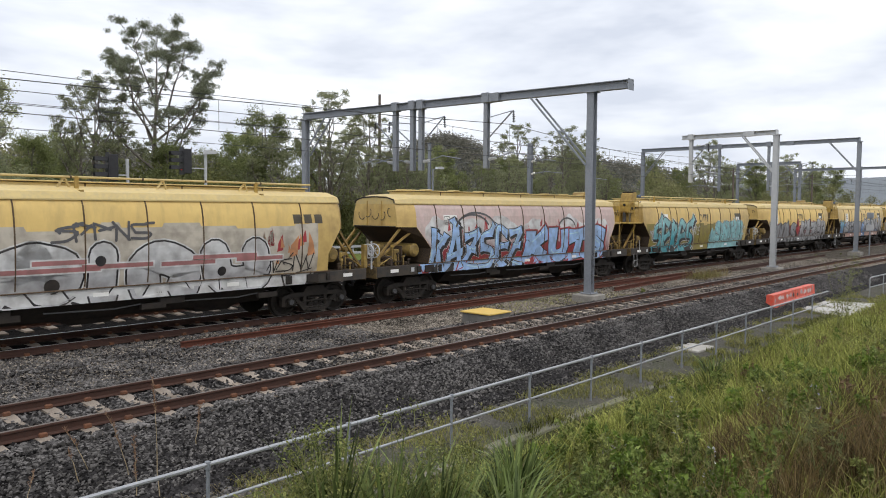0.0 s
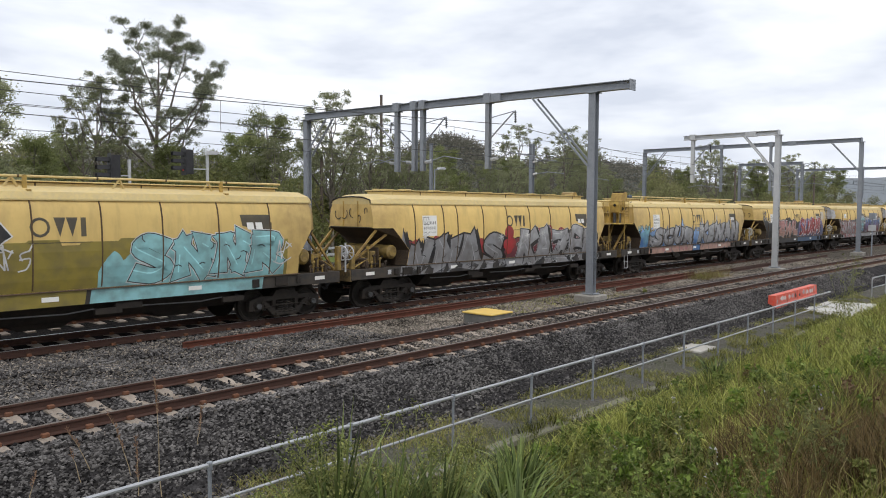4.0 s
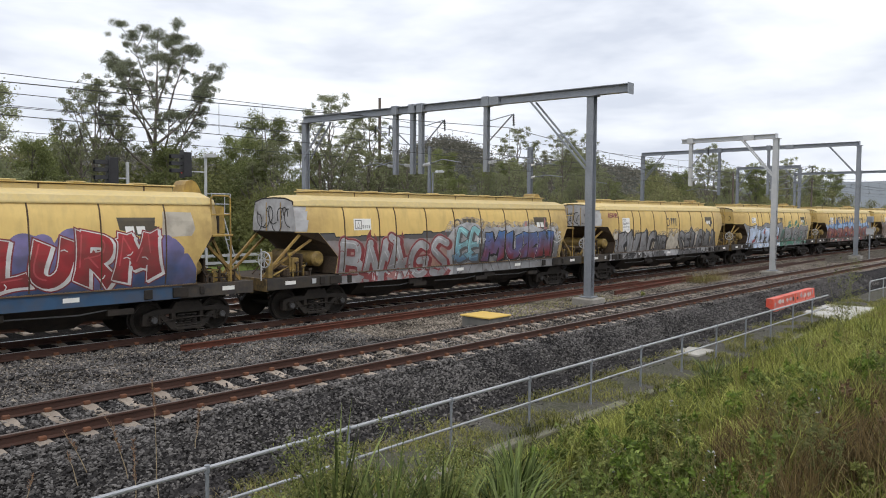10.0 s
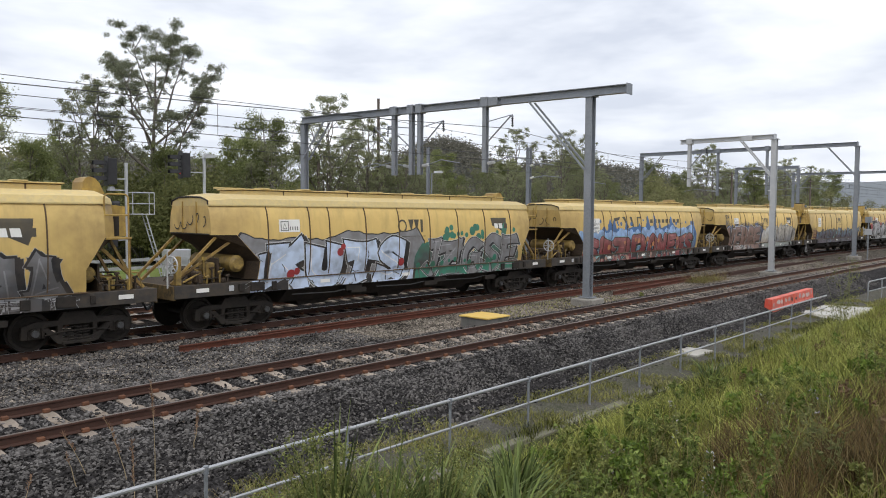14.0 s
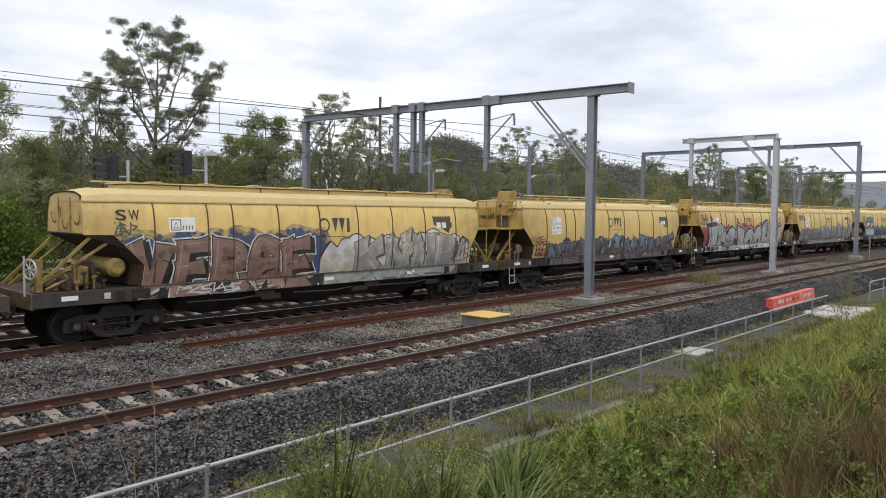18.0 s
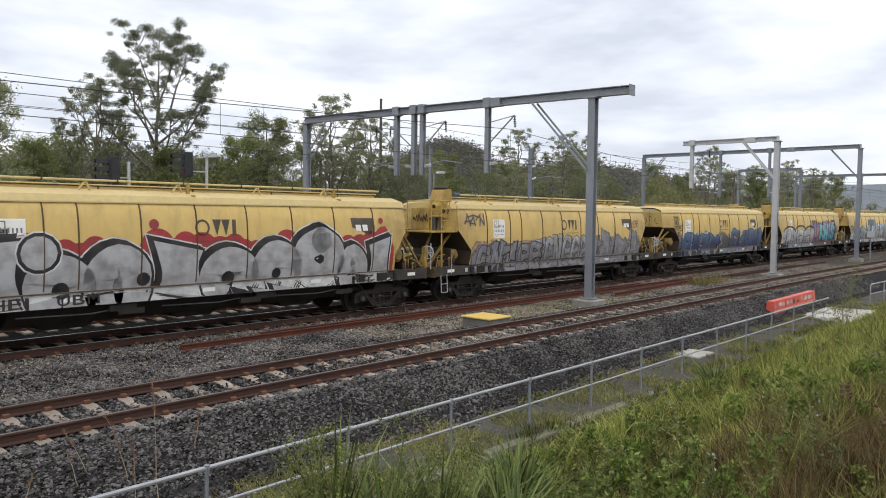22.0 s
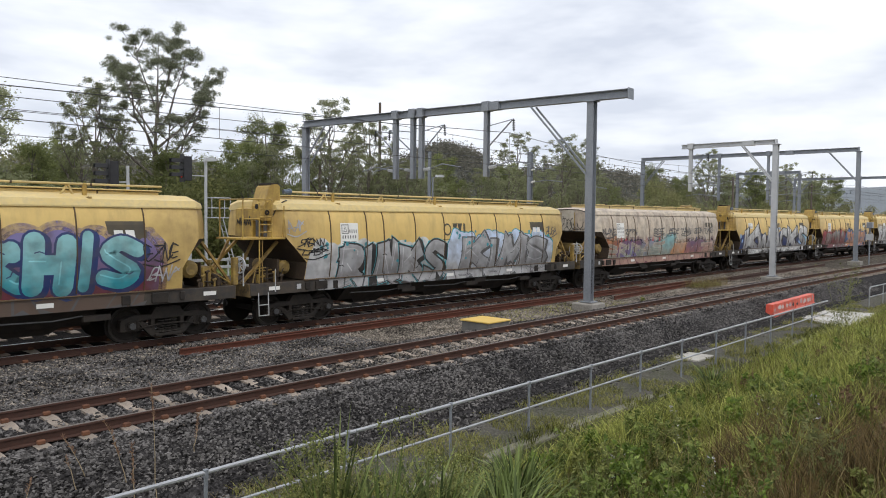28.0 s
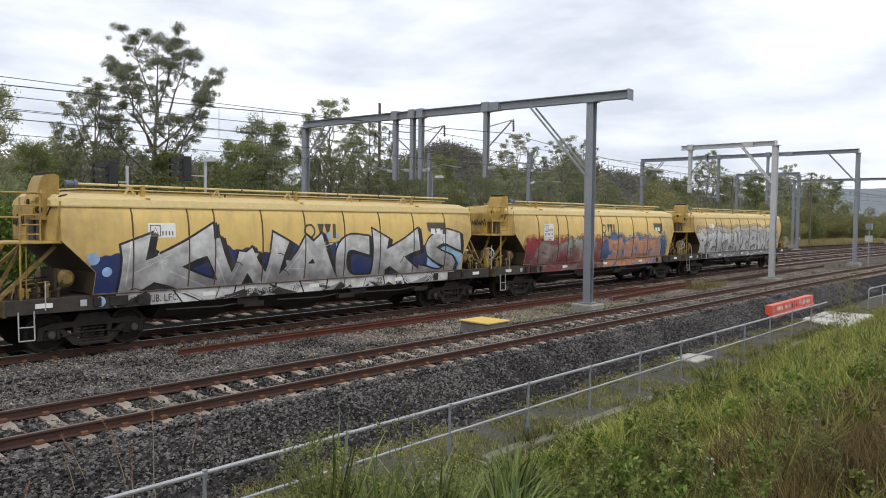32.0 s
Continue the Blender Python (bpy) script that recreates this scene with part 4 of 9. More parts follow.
def bogie_meshes():
    wheel = Shape()
    for (y0, r0), (y1, r1) in zip(((0.07, 0.01), (0.07, 0.455), (0.045, 0.455), (0.04, 0.43), (-0.065, 0.425), (-0.065, 0.36), (-0.02, 0.33), (-0.02, 0.16), (-0.08, 0.12)), ((0.07, 0.455), (0.045, 0.455), (0.04, 0.43), (-0.065, 0.425), (-0.065, 0.36), (-0.02, 0.33), (-0.02, 0.16), (-0.08, 0.12), (-0.08, 0.01))):
        wheel.add([(r * math.cos(6.2832 * i / 24), y, r * math.sin(6.2832 * i / 24)) for y, r in ((y0, r0), (y1, r1)) for i in range(24)], [(i, (i + 1) % 24, 24 + (i + 1) % 24, 24 + i) for i in range(24)])
    frame = Shape()
    frame.prism([(-1.14, 0.46), (-1.14, 0.58), (-0.85, 0.67), (-0.42, 0.66), (-0.30, 0.82), (0.30, 0.82), (0.42, 0.66), (0.85, 0.67), (1.14, 0.58), (1.14, 0.46), (0.80, 0.53), (0.40, 0.55), (-0.40, 0.55), (-0.80, 0.53)], "y", -0.08, 0.08)
    frame.prism([(-0.74, 0.50), (-0.62, 0.52), (-0.34, 0.27), (0.34, 0.27), (0.62, 0.52), (0.74, 0.50), (0.42, 0.15), (-0.42, 0.15)], "y", -0.09, 0.05)
    for q in (-1, 1):
        frame.box((q * 0.37 - 0.05, -0.075, 0.24), (q * 0.37 + 0.05, 0.075, 0.58), 0.01)
        frame.box((q * 1.09 - 0.06, -0.075, 0.30), (q * 1.09 + 0.06, 0.075, 0.52), 0.01)
        frame.box((q * 0.72 - 0.04, -0.075, 0.30), (q * 0.72 + 0.04, 0.075, 0.54), 0.01)
    box = Shape().box((-0.14, -0.08, -0.15), (0.14, 0.08, 0.13), 0.03).tube((0, -0.15, 0), (0, -0.07, 0), 0.10, 12).tube((0, -0.165, 0), (0, -0.15, 0), 0.05, 8)
    spring = Shape()
    for k in range(5):
        spring.ring((0, 0, 0.03 + k * 0.065), 0.07, 0.019, (0, 0, 1), 12, 5)
    bolster = Shape().box((-0.2, -1.05, 0.52), (0.2, 1.05, 0.86), 0.03)
    turned = Shape()
    for s, off in ((-1, -0.76), (1, 0.76)):
        turned.add([(x, off + y * -s, z) for x, y, z in wheel.v], wheel.f)
    turned.tube((0, -0.9, 0), (0, 0.9, 0), 0.08, 8)
    cap = Shape().tube((0, -0.19, 0), (0, -0.151, 0), 0.075, 12)
    for q in range(3):
        cap.tube((0.045 * math.cos(2.1 * q), -0.205, 0.045 * math.sin(2.1 * q)), (0.045 * math.cos(2.1 * q), -0.19, 0.045 * math.sin(2.1 * q)), 0.014, 6)
    lever = Shape().pipe([(-0.70, -0.1, 0.36), (-0.3, -0.12, 0.42), (0.3, -0.12, 0.42), (0.70, -0.1, 0.36)], 0.018).box((-0.34, -0.15, 0.13), (0.34, -0.08, 0.2), 0.01)
    made = {k: v.mesh(k, STEP_DARK) for k, v in (("bearing_cap", cap),)}
    made.update({k: v.mesh(k, GRIME) for k, v in (("brake_rigging", lever), ("wheelset", turned), ("side_frame", frame), ("axle_box", box), ("spring", spring), ("bolster", bolster))})
    return made


def add_bogie(wagon, x, me):
    b = part("bogie", me["bolster"], None, wagon, "black grimy two-axle bogie")
    b.matrix_basis = pose(x, 0, 0)
    for dx in (-0.9, 0.9):
        part("wheelset", me["wheelset"], None, b, "pair of steel wheels on an axle").matrix_basis = pose(dx, 0, 0.43)
        for s, r in ((-1, 0), (1, 180)):
            part("axle_box", me["axle_box"], None, b).matrix_basis = pose(dx, s * 1.02, 0.43, 0, 0, r)
            part("bearing_cap", me["bearing_cap"], None, b, "worn grey bearing cap").matrix_basis = pose(dx, s * 1.02, 0.43, 0, 0, r)
    for s, r in ((-1, 0), (1, 180)):
        part("side_frame", me["side_frame"], None, b).matrix_basis = pose(0, s * 1.02, 0, 0, 0, r)
        part("brake_rigging", me["brake_rigging"], None, b).matrix_basis = pose(0, s * 1.02, 0, 0, 0, r)
        for dx in (-0.17, 0.0, 0.17):
            part("spring", me["spring"], None, b).matrix_basis = pose(dx, s * 1.06, 0.20)


def sill_plates(w, side):
    """White reflectors and small fittings along one sill."""
    y = side * 1.427
    for x in (0.95, 4.76, 8.0, 11.3, 15.1):
        part("reflector", Shape().box((x - 0.17, min(y, y + side * 0.008), 1.05), (x + 0.17, max(y, y + side * 0.008), 1.15)), WHITE, w, "white reflector plate")
    if side < 0:
        part("sill_plate", Shape().box((1.68, y - 0.012, 1.03), (1.82, y, 1.17), 0.003), PALE_STEEL, w, "small pale data plate")
        for x0, x1, z0, z1 in ((1.95, 2.12, 1.0, 1.2), (2.3, 2.72, 0.98, 1.21), (2.95, 3.1, 0.97, 1.2), (12.9, 13.1, 0.98, 1.2), (13.6, 14.0, 0.97, 1.21), (14.3, 14.42, 1.0, 1.2)):
            part("sill_box", Shape().box((x0, y - 0.05, z0), (x1, y, z1), 0.012), GRIME, w, "dark box fixed on the sill")
        for x0 in (5.6, 9.4):
            part("door_gear_box", Shape().box((x0, -1.36, 0.74), (x0 + 0.62, -1.22, 0.915), 0.015), GRIME, w, "dark door gear under the sill")


def end_clutter(w, X, shift):
    """Pipes, cocks and small tanks crowded on the deck under the sloping end."""
    for k in range(5):
        y, z = -1.22 + 0.17 * k, 1.34 + 0.09 * (k % 4)
        part("air_pipe", Shape().pipe([(X(1.0 - shift), y, 1.24), (X(0.92 - shift), y, z), (X(0.35 - shift), y + 0.06, z + 0.03), (X(0.2 - shift), y + 0.06, z + 0.26)], 0.017), (GRIME, RUSTY, STRUT)[k % 3], w)
    for k in range(5):
        x, y = X(0.15 + 0.2 * k - shift * 0.5), -1.24 + 0.05 * (k % 3)
        part("air_cock", Shape().tube((x, y, 1.24), (x, y, 1.42 + 0.1 * (k % 3)), 0.024, 6).tube((x - 0.05, y, 1.40 + 0.1 * (k % 3)), (x + 0.05, y, 1.43 + 0.1 * (k % 3)), 0.032, 6), (RUSTY, GEAR_YELLOW)[k % 2], w)
    part("small_tank", Shape().tube((X(0.45 - shift), -0.6, 1.44), (X(0.45 - shift), 0.5, 1.44), 0.14, 12), RUSTY, w, "rusty brown air tank")
    part("pipe_support", Shape().box((min(X(0.3 - shift), X(0.36 - shift)), -1.1, 1.24), (max(X(0.3 - shift), X(0.36 - shift)), -0.3, 1.85), 0.01), RUSTY, w)


def hood_end(w, x, d, far=False):
    """The brake end: a tall hood, its platform, railings, steps, struts and reservoir. x: where the body ends; d: the way out of it."""
    def X(k):
        return x + d * k
    sh = 0.0 if far else -0.36
    out = [(0.22, 3.32), (0.22, 2.9), (0.84, 2.9), (0.84, 3.3), (0.64, 3.72), (0.56, 3.82), (0.44, 3.87), (0.32, 3.84), (0.25, 3.74)] if far else [(0.20, 3.36), (0.24, 2.9), (0.68, 2.9), (0.70, 3.3), (0.58, 3.72), (0.54, 3.82), (0.46, 3.88), (0.28, 3.90), (0.20, 3.84)]
    part("hood", Shape().prism([(X(k + sh), z) for k, z in out], "y", *((0.36, 0.98) if far else (-0.98, -0.36))), YELLOW_END, w, "tall rounded yellow hood")
    if not far:
        part("hood_lid", Shape().box((min(X(-0.13), X(0.13)), -0.96, 3.86), (max(X(-0.13), X(0.13)), -0.38, 3.925), 0.01), GRIME, w, "black cap on the hood")
        part("hood_handle", Shape().pipe([(X(0.22), -0.99, 3.52), (X(0.22), -1.03, 3.45), (X(0.32), -1.03, 3.38), (X(0.32), -0.99, 3.3)], 0.02), YELLOW_END, w)
        part("hood_eye", Shape().ring((X(0.26), -0.985, 3.12), 0.05, 0.03, (0, 1, 0), 12, 5), GRIME, w)
        part("hood_eye", Shape().tube((X(0.335), -0.62, 3.28), (X(0.36), -0.62, 3.28), 0.07, 12), GRIME, w, "round black port")
        part("hood_door", Shape().box((min(X(0.335), X(0.352)), -0.92, 2.96), (max(X(0.335), X(0.352)), -0.42, 3.16), 0.004), YELLOW_END, w)
        part("hose", Shape().pipe([(X(0.1), -0.99, 3.0), (X(0.02), -1.12, 3.3), (X(-0.1), -1.22, 3.42), (X(-0.25), -1.15, 3.45)], 0.018), BLACK, w, "thin black hose")
        part("cylinder", Shape().tube((X(0.20), -0.82, 2.46), (X(0.20), -0.82, 2.92), 0.055, 10).tube((X(0.26), -0.58, 2.46), (X(0.26), -0.58, 2.92), 0.08, 10), STEP_DARK, w, "dark grey brake cylinder")
        for q in range(6):
            part("cabinet_scrawl", Shape().pipe([(X(0.325), -0.30 + q * 0.12, 2.75 + 0.06 * (q % 2)), (X(0.325), -0.24 + q * 0.12, 3.02 - 0.05 * (q % 3)), (X(0.325), -0.20 + q * 0.12, 2.78)], 0.012, 4), BLACK, w)
    part("end_cabinet", Shape().prism([(X(0.38), 2.45), (X(0.8), 2.45), (X(0.78), 3.15), (X(0.38), 3.2)] if far else [(X(0.05), 2.45), (X(0.31), 2.45), (X(0.30), 3.22), (X(0.05), 3.27)], "y", *((-0.7, 0.3) if far else (-0.36, 0.5))), YELLOW_END, w, "grimy yellow end cabinet")
    if far:
        part("cylinder", Shape().tube((X(0.55), -0.66, 2.46), (X(0.55), -0.66, 2.92), 0.10, 10), GRIME, w, "dark grey brake cylinder")
    lip = 0.62 if far else 1.3
    lo, hi = sorted((X(-0.1), X(lip)))
    part("platform", Shape().box((lo, -1.40, 2.40), (hi, 1.0 if far else -0.15, 2.45), 0.008), YELLOW_END, w, "grimy yellow end platform")
    if far:
        rails = (("handrail", [(X(0.02), -1.36, 2.45), (X(0.02), -1.36, 3.36), (X(0.08), -1.36, 3.42), (X(0.5), -1.36, 3.42), (X(0.56), -1.36, 3.36), (X(0.56), -1.36, 2.45)]), ("handrail", [(X(0.02), -1.36, 2.95), (X(0.56), -1.36, 2.95)]),
                 ("post", [(X(0.56), -1.36, 1.25), (X(0.56), -1.36, 2.45)]))
    else:
        rails = (("post", [(X(0.75), -1.36, 1.0), (X(0.75), -1.36, 3.36)]), ("handrail", [(X(1.25), -1.36, 2.45), (X(1.25), -1.36, 3.40), (X(1.21), -1.36, 3.46), (X(0.8), -1.36, 3.46), (X(0.75), -1.36, 3.40)]),
                 ("handrail", [(X(1.25), -1.36, 2.95), (X(0.75), -1.36, 2.95)]), ("handrail", [(X(1.25), -0.25, 2.45), (X(1.25), -0.25, 3.45), (X(1.25), -1.36, 3.45)]),
                 ("ladder_stile", [(X(0.36), -1.36, 2.45), (X(0.36), -1.36, 3.46), (X(0.8), -1.36, 3.46)]),
                 ("grab_rail", [(X(0.05), -1.38, 2.46), (X(0.0), -1.38, 3.0), (X(-0.05), -1.33, 3.3)]))
    for n, pts in rails:
        part(n, Shape().pipe(pts, 0.02), YELLOW_END, w)
    for z in () if far else (2.6, 2.8, 3.0, 3.2):
        part("ladder_rung", Shape().tube((X(0.75), -1.36, z), (X(0.36), -1.36, z), 0.016, 6), YELLOW_END, w)
    if not far:
        part("grab_post", Shape().tube((X(0.3), -1.43, 1.0), (X(0.3), -1.43, 1.62), 0.014, 6), STEP, w)
    for sy in (-1.0, 1.0):
        part("strut", Shape().bar((X(1.05), sy, 1.25), (X(-0.1), sy, 2.38), 0.075, 0.075), STRUT, w, "slanted rusty yellow strut")
        part("strut", Shape().bar((X(1.05), sy * 0.6, 1.25), (X(0.45), sy * 0.6, 2.38), 0.065, 0.065), STRUT, w, "slanted rusty yellow strut")
    part("reservoir", Shape().tube((X(-0.25), -1.05, 1.62), (X(-0.25), 0.25, 1.62), 0.19, 16).tube((X(-0.25), -1.12, 1.62), (X(-0.25), -1.05, 1.62), 0.12, 16, 0.19), GEAR_YELLOW, w, "yellow air reservoir", True)
    if not far:
        part("step_ladder", Shape().pipe([(X(0.82), -1.42, 1.0), (X(0.82), -1.45, 0.4), (X(0.52), -1.45, 0.4), (X(0.52), -1.42, 1.0)], 0.014).tube((X(0.82), -1.44, 0.68), (X(0.52), -1.44, 0.68), 0.012, 6), STEP, w, "grey steel step ladder")
    for k in range(5):
        part("valve", Shape().box((min(X(0.1 + k * 0.17), X(0.2 + k * 0.17)), -1.2 + 0.13 * (k % 3), 1.24), (max(X(0.1 + k * 0.17), X(0.2 + k * 0.17)), -1.06 + 0.13 * (k % 3), 1.38 + 0.09 * (k % 2)), 0.02), (RUSTY, GEAR_YELLOW)[k % 2], w)
    part("brake_lever", Shape().pipe([(X(0.9), -1.28, 1.26), (X(0.82), -1.28, 1.62), (X(0.5), -1.28, 1.66)], 0.016), GEAR_YELLOW, w)
    part("chain_rod", Shape().pipe([(X(0.62), -1.3, 1.25), (X(0.62), -1.3, 2.4)], 0.014), STRUT, w)
    part("air_hose", Shape().pipe([(X(1.25), -0.45, 0.95), (X(1.32), -0.45, 0.75), (X(1.42), -0.4, 0.62), (X(1.52), -0.35, 0.7)], 0.03), BLACK, w, "black rubber brake hose")
    for k in range(3):
        part("brake_pipe", Shape().pipe([(X(0.9), -0.9 + k * 0.3, 1.27), (X(0.6), -0.9 + k * 0.3, 1.4 + 0.06 * k), (X(-0.2), -0.8 + k * 0.25, 1.45)], 0.022), RUSTY, w)
    end_clutter(w, X, 0.35)


def plain_end(w, x, d):
    """The other end: two slanted struts, a reservoir, a hand wheel and brake gear under the sloping hopper."""
    def X(k):
        return x + d * k * (0.72 if d > 0 else 0.97)
    for sy in (-1.05, 1.05):
        part("strut", Shape().bar((X(1.6), sy * 0.95, 1.25), (X(0.3), sy, 2.46), 0.062, 0.062), STRUT, w, "slanted rusty yellow strut")
        part("strut", Shape().bar((X(1.5), sy * 0.75, 1.25), (X(-0.1), sy * 1.15, 2.36), 0.062, 0.062), STRUT, w, "slanted rusty yellow strut")
    part("reservoir", Shape().tube((X(-0.15), -1.2, 1.7), (X(-0.15), 0.8, 1.7), 0.22, 16).tube((X(-0.15), -1.27, 1.7), (X(-0.15), -1.2, 1.7), 0.14, 16, 0.22), GEAR_YELLOW, w, "yellow air reservoir", True)
    part("brake_valve", Shape().box((X(0.55) - 0.12, -1.1, 1.3), (X(0.55) + 0.12, -0.7, 1.75), 0.03), GEAR_YELLOW, w)
    part("brake_valve", Shape().box((X(0.95) - 0.1, -1.2, 1.26), (X(0.95) + 0.1, -0.95, 1.55), 0.03), RUSTY, w)
    part("brake_stand", Shape().box((X(1.55) - 0.07, -1.3, 1.25), (X(1.55) + 0.07, -1.16, 1.95), 0.01), GEAR_YELLOW, w)
    hand = Shape().ring((X(1.72), -1.25, 1.75), 0.21, 0.02, (1, 0.25, 0), 18, 6)
    for k in range(4):
        t = math.pi * k / 4
        hand.tube((X(1.72) + 0.05 * math.cos(t), -1.25 - 0.2 * math.cos(t), 1.75 - 0.2 * math.sin(t)), (X(1.72) - 0.05 * math.cos(t), -1.25 + 0.2 * math.cos(t), 1.75 + 0.2 * math.sin(t)), 0.013, 5)
    part("hand_wheel", hand, PALE_STEEL, w, "pale grey hand-brake wheel")
    for k in range(6):
        part("valve", Shape().box((min(X(0.2 + k * 0.22), X(0.32 + k * 0.22)), -1.25 + 0.16 * (k % 3), 1.24), (max(X(0.2 + k * 0.22), X(0.32 + k * 0.22)), -1.1 + 0.16 * (k % 3), 1.36 + 0.1 * (k % 2)), 0.02), (RUSTY, GEAR_YELLOW, GRIME)[k % 3], w)
    part("brake_rod", Shape().pipe([(X(1.4), -1.2, 1.3), (X(0.9), -1.2, 1.52), (X(0.9), -0.9, 1.58), (X(0.1), -0.9, 1.58)], 0.022), GEAR_YELLOW, w)
    part("valve_stem", Shape().tube((X(0.72), -1.05, 1.25), (X(0.72), -1.05, 1.82), 0.03, 6).tube((X(0.72), -1.05, 1.82), (X(0.72), -1.05, 1.90), 0.07, 8), GEAR_YELLOW, w)
    part("air_hose", Shape().pipe([(X(1.75), -0.45, 0.95), (X(1.82), -0.45, 0.75), (X(1.9), -0.4, 0.62), (X(1.98), -0.35, 0.7)], 0.03), BLACK, w, "black rubber brake hose")
    part("hand_wheel_stand", Shape().tube((X(1.85), -1.3, 1.2), (X(1.85), -1.3, 2.05), 0.02, 6), STEP, w)
    for k in range(4):
        part("brake_pipe", Shape().pipe([(X(1.3), -1.1 + k * 0.35, 1.27), (X(1.0), -1.1 + k * 0.35, 1.4 + 0.05 * k), (X(0.2), -0.95 + k * 0.3, 1.5)], 0.02), RUSTY, w)
    end_clutter(w, X, 0.0)


def build_wagon(kind, me):
    a, b = SIDE[kind]
    w = thing("hopper_wagon", 0, -30 - 6 * (kind == "plain"), 0, "yellow bogie hopper wagon", "wagon", "grain hopper wagons of the train")
    front = 0.12 if kind == "hooded" else 0.50
    part("body", hopper_body(a, b, front), YELLOW, w, "", True)
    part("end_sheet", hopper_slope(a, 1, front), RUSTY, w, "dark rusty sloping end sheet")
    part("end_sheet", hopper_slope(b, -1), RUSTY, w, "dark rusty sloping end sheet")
    part("roof", roof(a, b, front), YELLOW_ROOF, w, "sun-bleached yellow roof")
    for side in (-1, 1):
        for k in RIBS:
            part("rib", rib(PAINT_FROM + k, side), SEAM, w)
    rise = 0.0 if kind == "hooded" else 0.045
    hatch = part("hatch", Shape().box((a + 0.75, -0.62, 3.40), (b - 0.6, 0.62, 3.575 + rise), 0.012), YELLOW_ROOF, w, "long yellow roof hatch")
    part("hatch_gap", Shape().box((a + 0.74, -0.624, 3.576 + rise), (b - 0.59, 0.624, 3.59 + rise)), SEAM, w, "dark gap under the hatch lid")
    part("hatch_lid", Shape().box((a + 0.70, -0.68, 3.591 + rise), (b - 0.55, 0.68, 3.622 + rise), 0.008), YELLOW_ROOF, w, "bleached yellow hatch lid")
    for k in range(5):
        part("hatch_joint", Shape().box((a + 2.0 + k * 2.35, -0.632, 3.42), (a + 2.035 + k * 2.35, 0.632, 3.576 + rise)), SEAM, hatch)
    if kind == "plain":
        for k in range(8):
            part("hatch_hinge", Shape().box((a + 1.2 + k * 1.42, -0.70, 3.668), (a + 1.52 + k * 1.42, -0.40, 3.70), 0.012), YELLOW_ROOF, w)
    rim = [(y * 0.72, 3.2 + (z - 3.2) * (0.7 if z > 3.3 else 1.0)) for y, z in ((1.30, 3.22), (1.27, 3.37), (0.8, 3.50), (0.0, 3.53), (-0.8, 3.50), (-1.27, 3.37), (-1.30, 3.22))]
    for e, d in ((a, -1), (b, 1)):
        if e == a and kind == "hooded":
            continue
        out = front if e == a else 0.36
        part("end_rim", Shape().pipe([(e + d * (out + 0.005), y, z) for y, z in rim], 0.022), GRIME, w, "dark rim round the end's top")
        part("end_rim", Shape().pipe([(e + d * (out + 0.005), -1.0, 2.46), (e + d * (out + 0.005), 1.0, 2.46)], 0.022), GRIME, w)
        for sy in (-0.35, 0.35):
            part("end_seam", Shape().bar((e + d * (out + 0.005), sy, 2.45), (e + d * (out + 0.005), sy, 3.3), 0.03, 0.03, (1, 0, 0)), YELLOW_END, w)
    if kind == "hooded":
        part("roof_pipe", Shape().tube((a + 0.5, -0.95, 3.70), (b - 0.7, -0.95, 3.70), 0.028, 8), YELLOW_ROOF, w, "yellow roof pipe rail", True)
        part("pipe_motor", Shape().tube((a + 0.26, -0.95, 3.70), (a + 0.44, -0.95, 3.70), 0.065, 10).tube((a + 0.44, -0.95, 3.70), (a + 0.5, -0.95, 3.70), 0.09, 10), mat("blue_grey_motor", (0.10, 0.13, 0.18), 0.5), w, "blue-grey motor")
        for k in (2.0, 6.4, 11.0):
            part("pipe_post", Shape().box((a + k - 0.04, -1.26, 3.36), (a + k + 0.04, -0.9, 3.42), 0.006).box((a + k - 0.04, -0.99, 3.42), (a + k + 0.04, -0.91, 3.72), 0.006), YELLOW_END, w)
        for k in (1.7, 3.95, 6.15, 8.4, 10.65):
            part("pipe_bracket", Shape().bar((a + k, -0.95, 3.70), (a + k - 0.13, -0.88, 3.47), 0.03, 0.045).bar((a + k, -0.95, 3.70), (a + k + 0.13, -0.88, 3.47), 0.03, 0.045), YELLOW_ROOF, w)
        for k in range(7):
            part("pipe_collar", Shape().tube((a + 1.4 + k * 1.62, -0.95, 3.70), (a + 1.44 + k * 1.62, -0.95, 3.70), 0.034, 8), SEAM, w)
    else:
        part("hatch_arm", Shape().bar((a - 0.2, -0.7, 3.66), (a + 0.75, -0.66, 3.66), 0.04, 0.04), YELLOW_ROOF, w)
    for side in (-1, 1):
        part("side_sill", Shape().box((0.22, min(side * 1.36, side * 1.425), 0.93), (PITCH - 0.22, max(side * 1.36, side * 1.425), 1.245), 0.008), SILL, w, "grimy painted side sill")
        part("sill_ledge", Shape().box((a + 0.62, min(side * 1.36, side * 1.47), 1.247), (b - 0.4, max(side * 1.36, side * 1.47), 1.268), 0.004), SEAM, w)
        sill_plates(w, side)
    part("centre_sill", Shape().box((0.3, -0.25, 0.72), (PITCH - 0.3, 0.25, 1.2), 0.02), GRIME, w)
    for x0, x1 in ((0.22, 3.0), (PITCH - 3.0, PITCH - 0.22)):
        part("end_deck", Shape().box((x0, -1.36, 1.19), (x1, 1.36, 1.235), 0.004), RUSTY, w)
    for e in (0.2, PITCH - 0.26):
        part("end_beam", Shape().box((e, -1.4, 0.9), (e + 0.06, 1.4, 1.24), 0.006), END_BEAM, w)
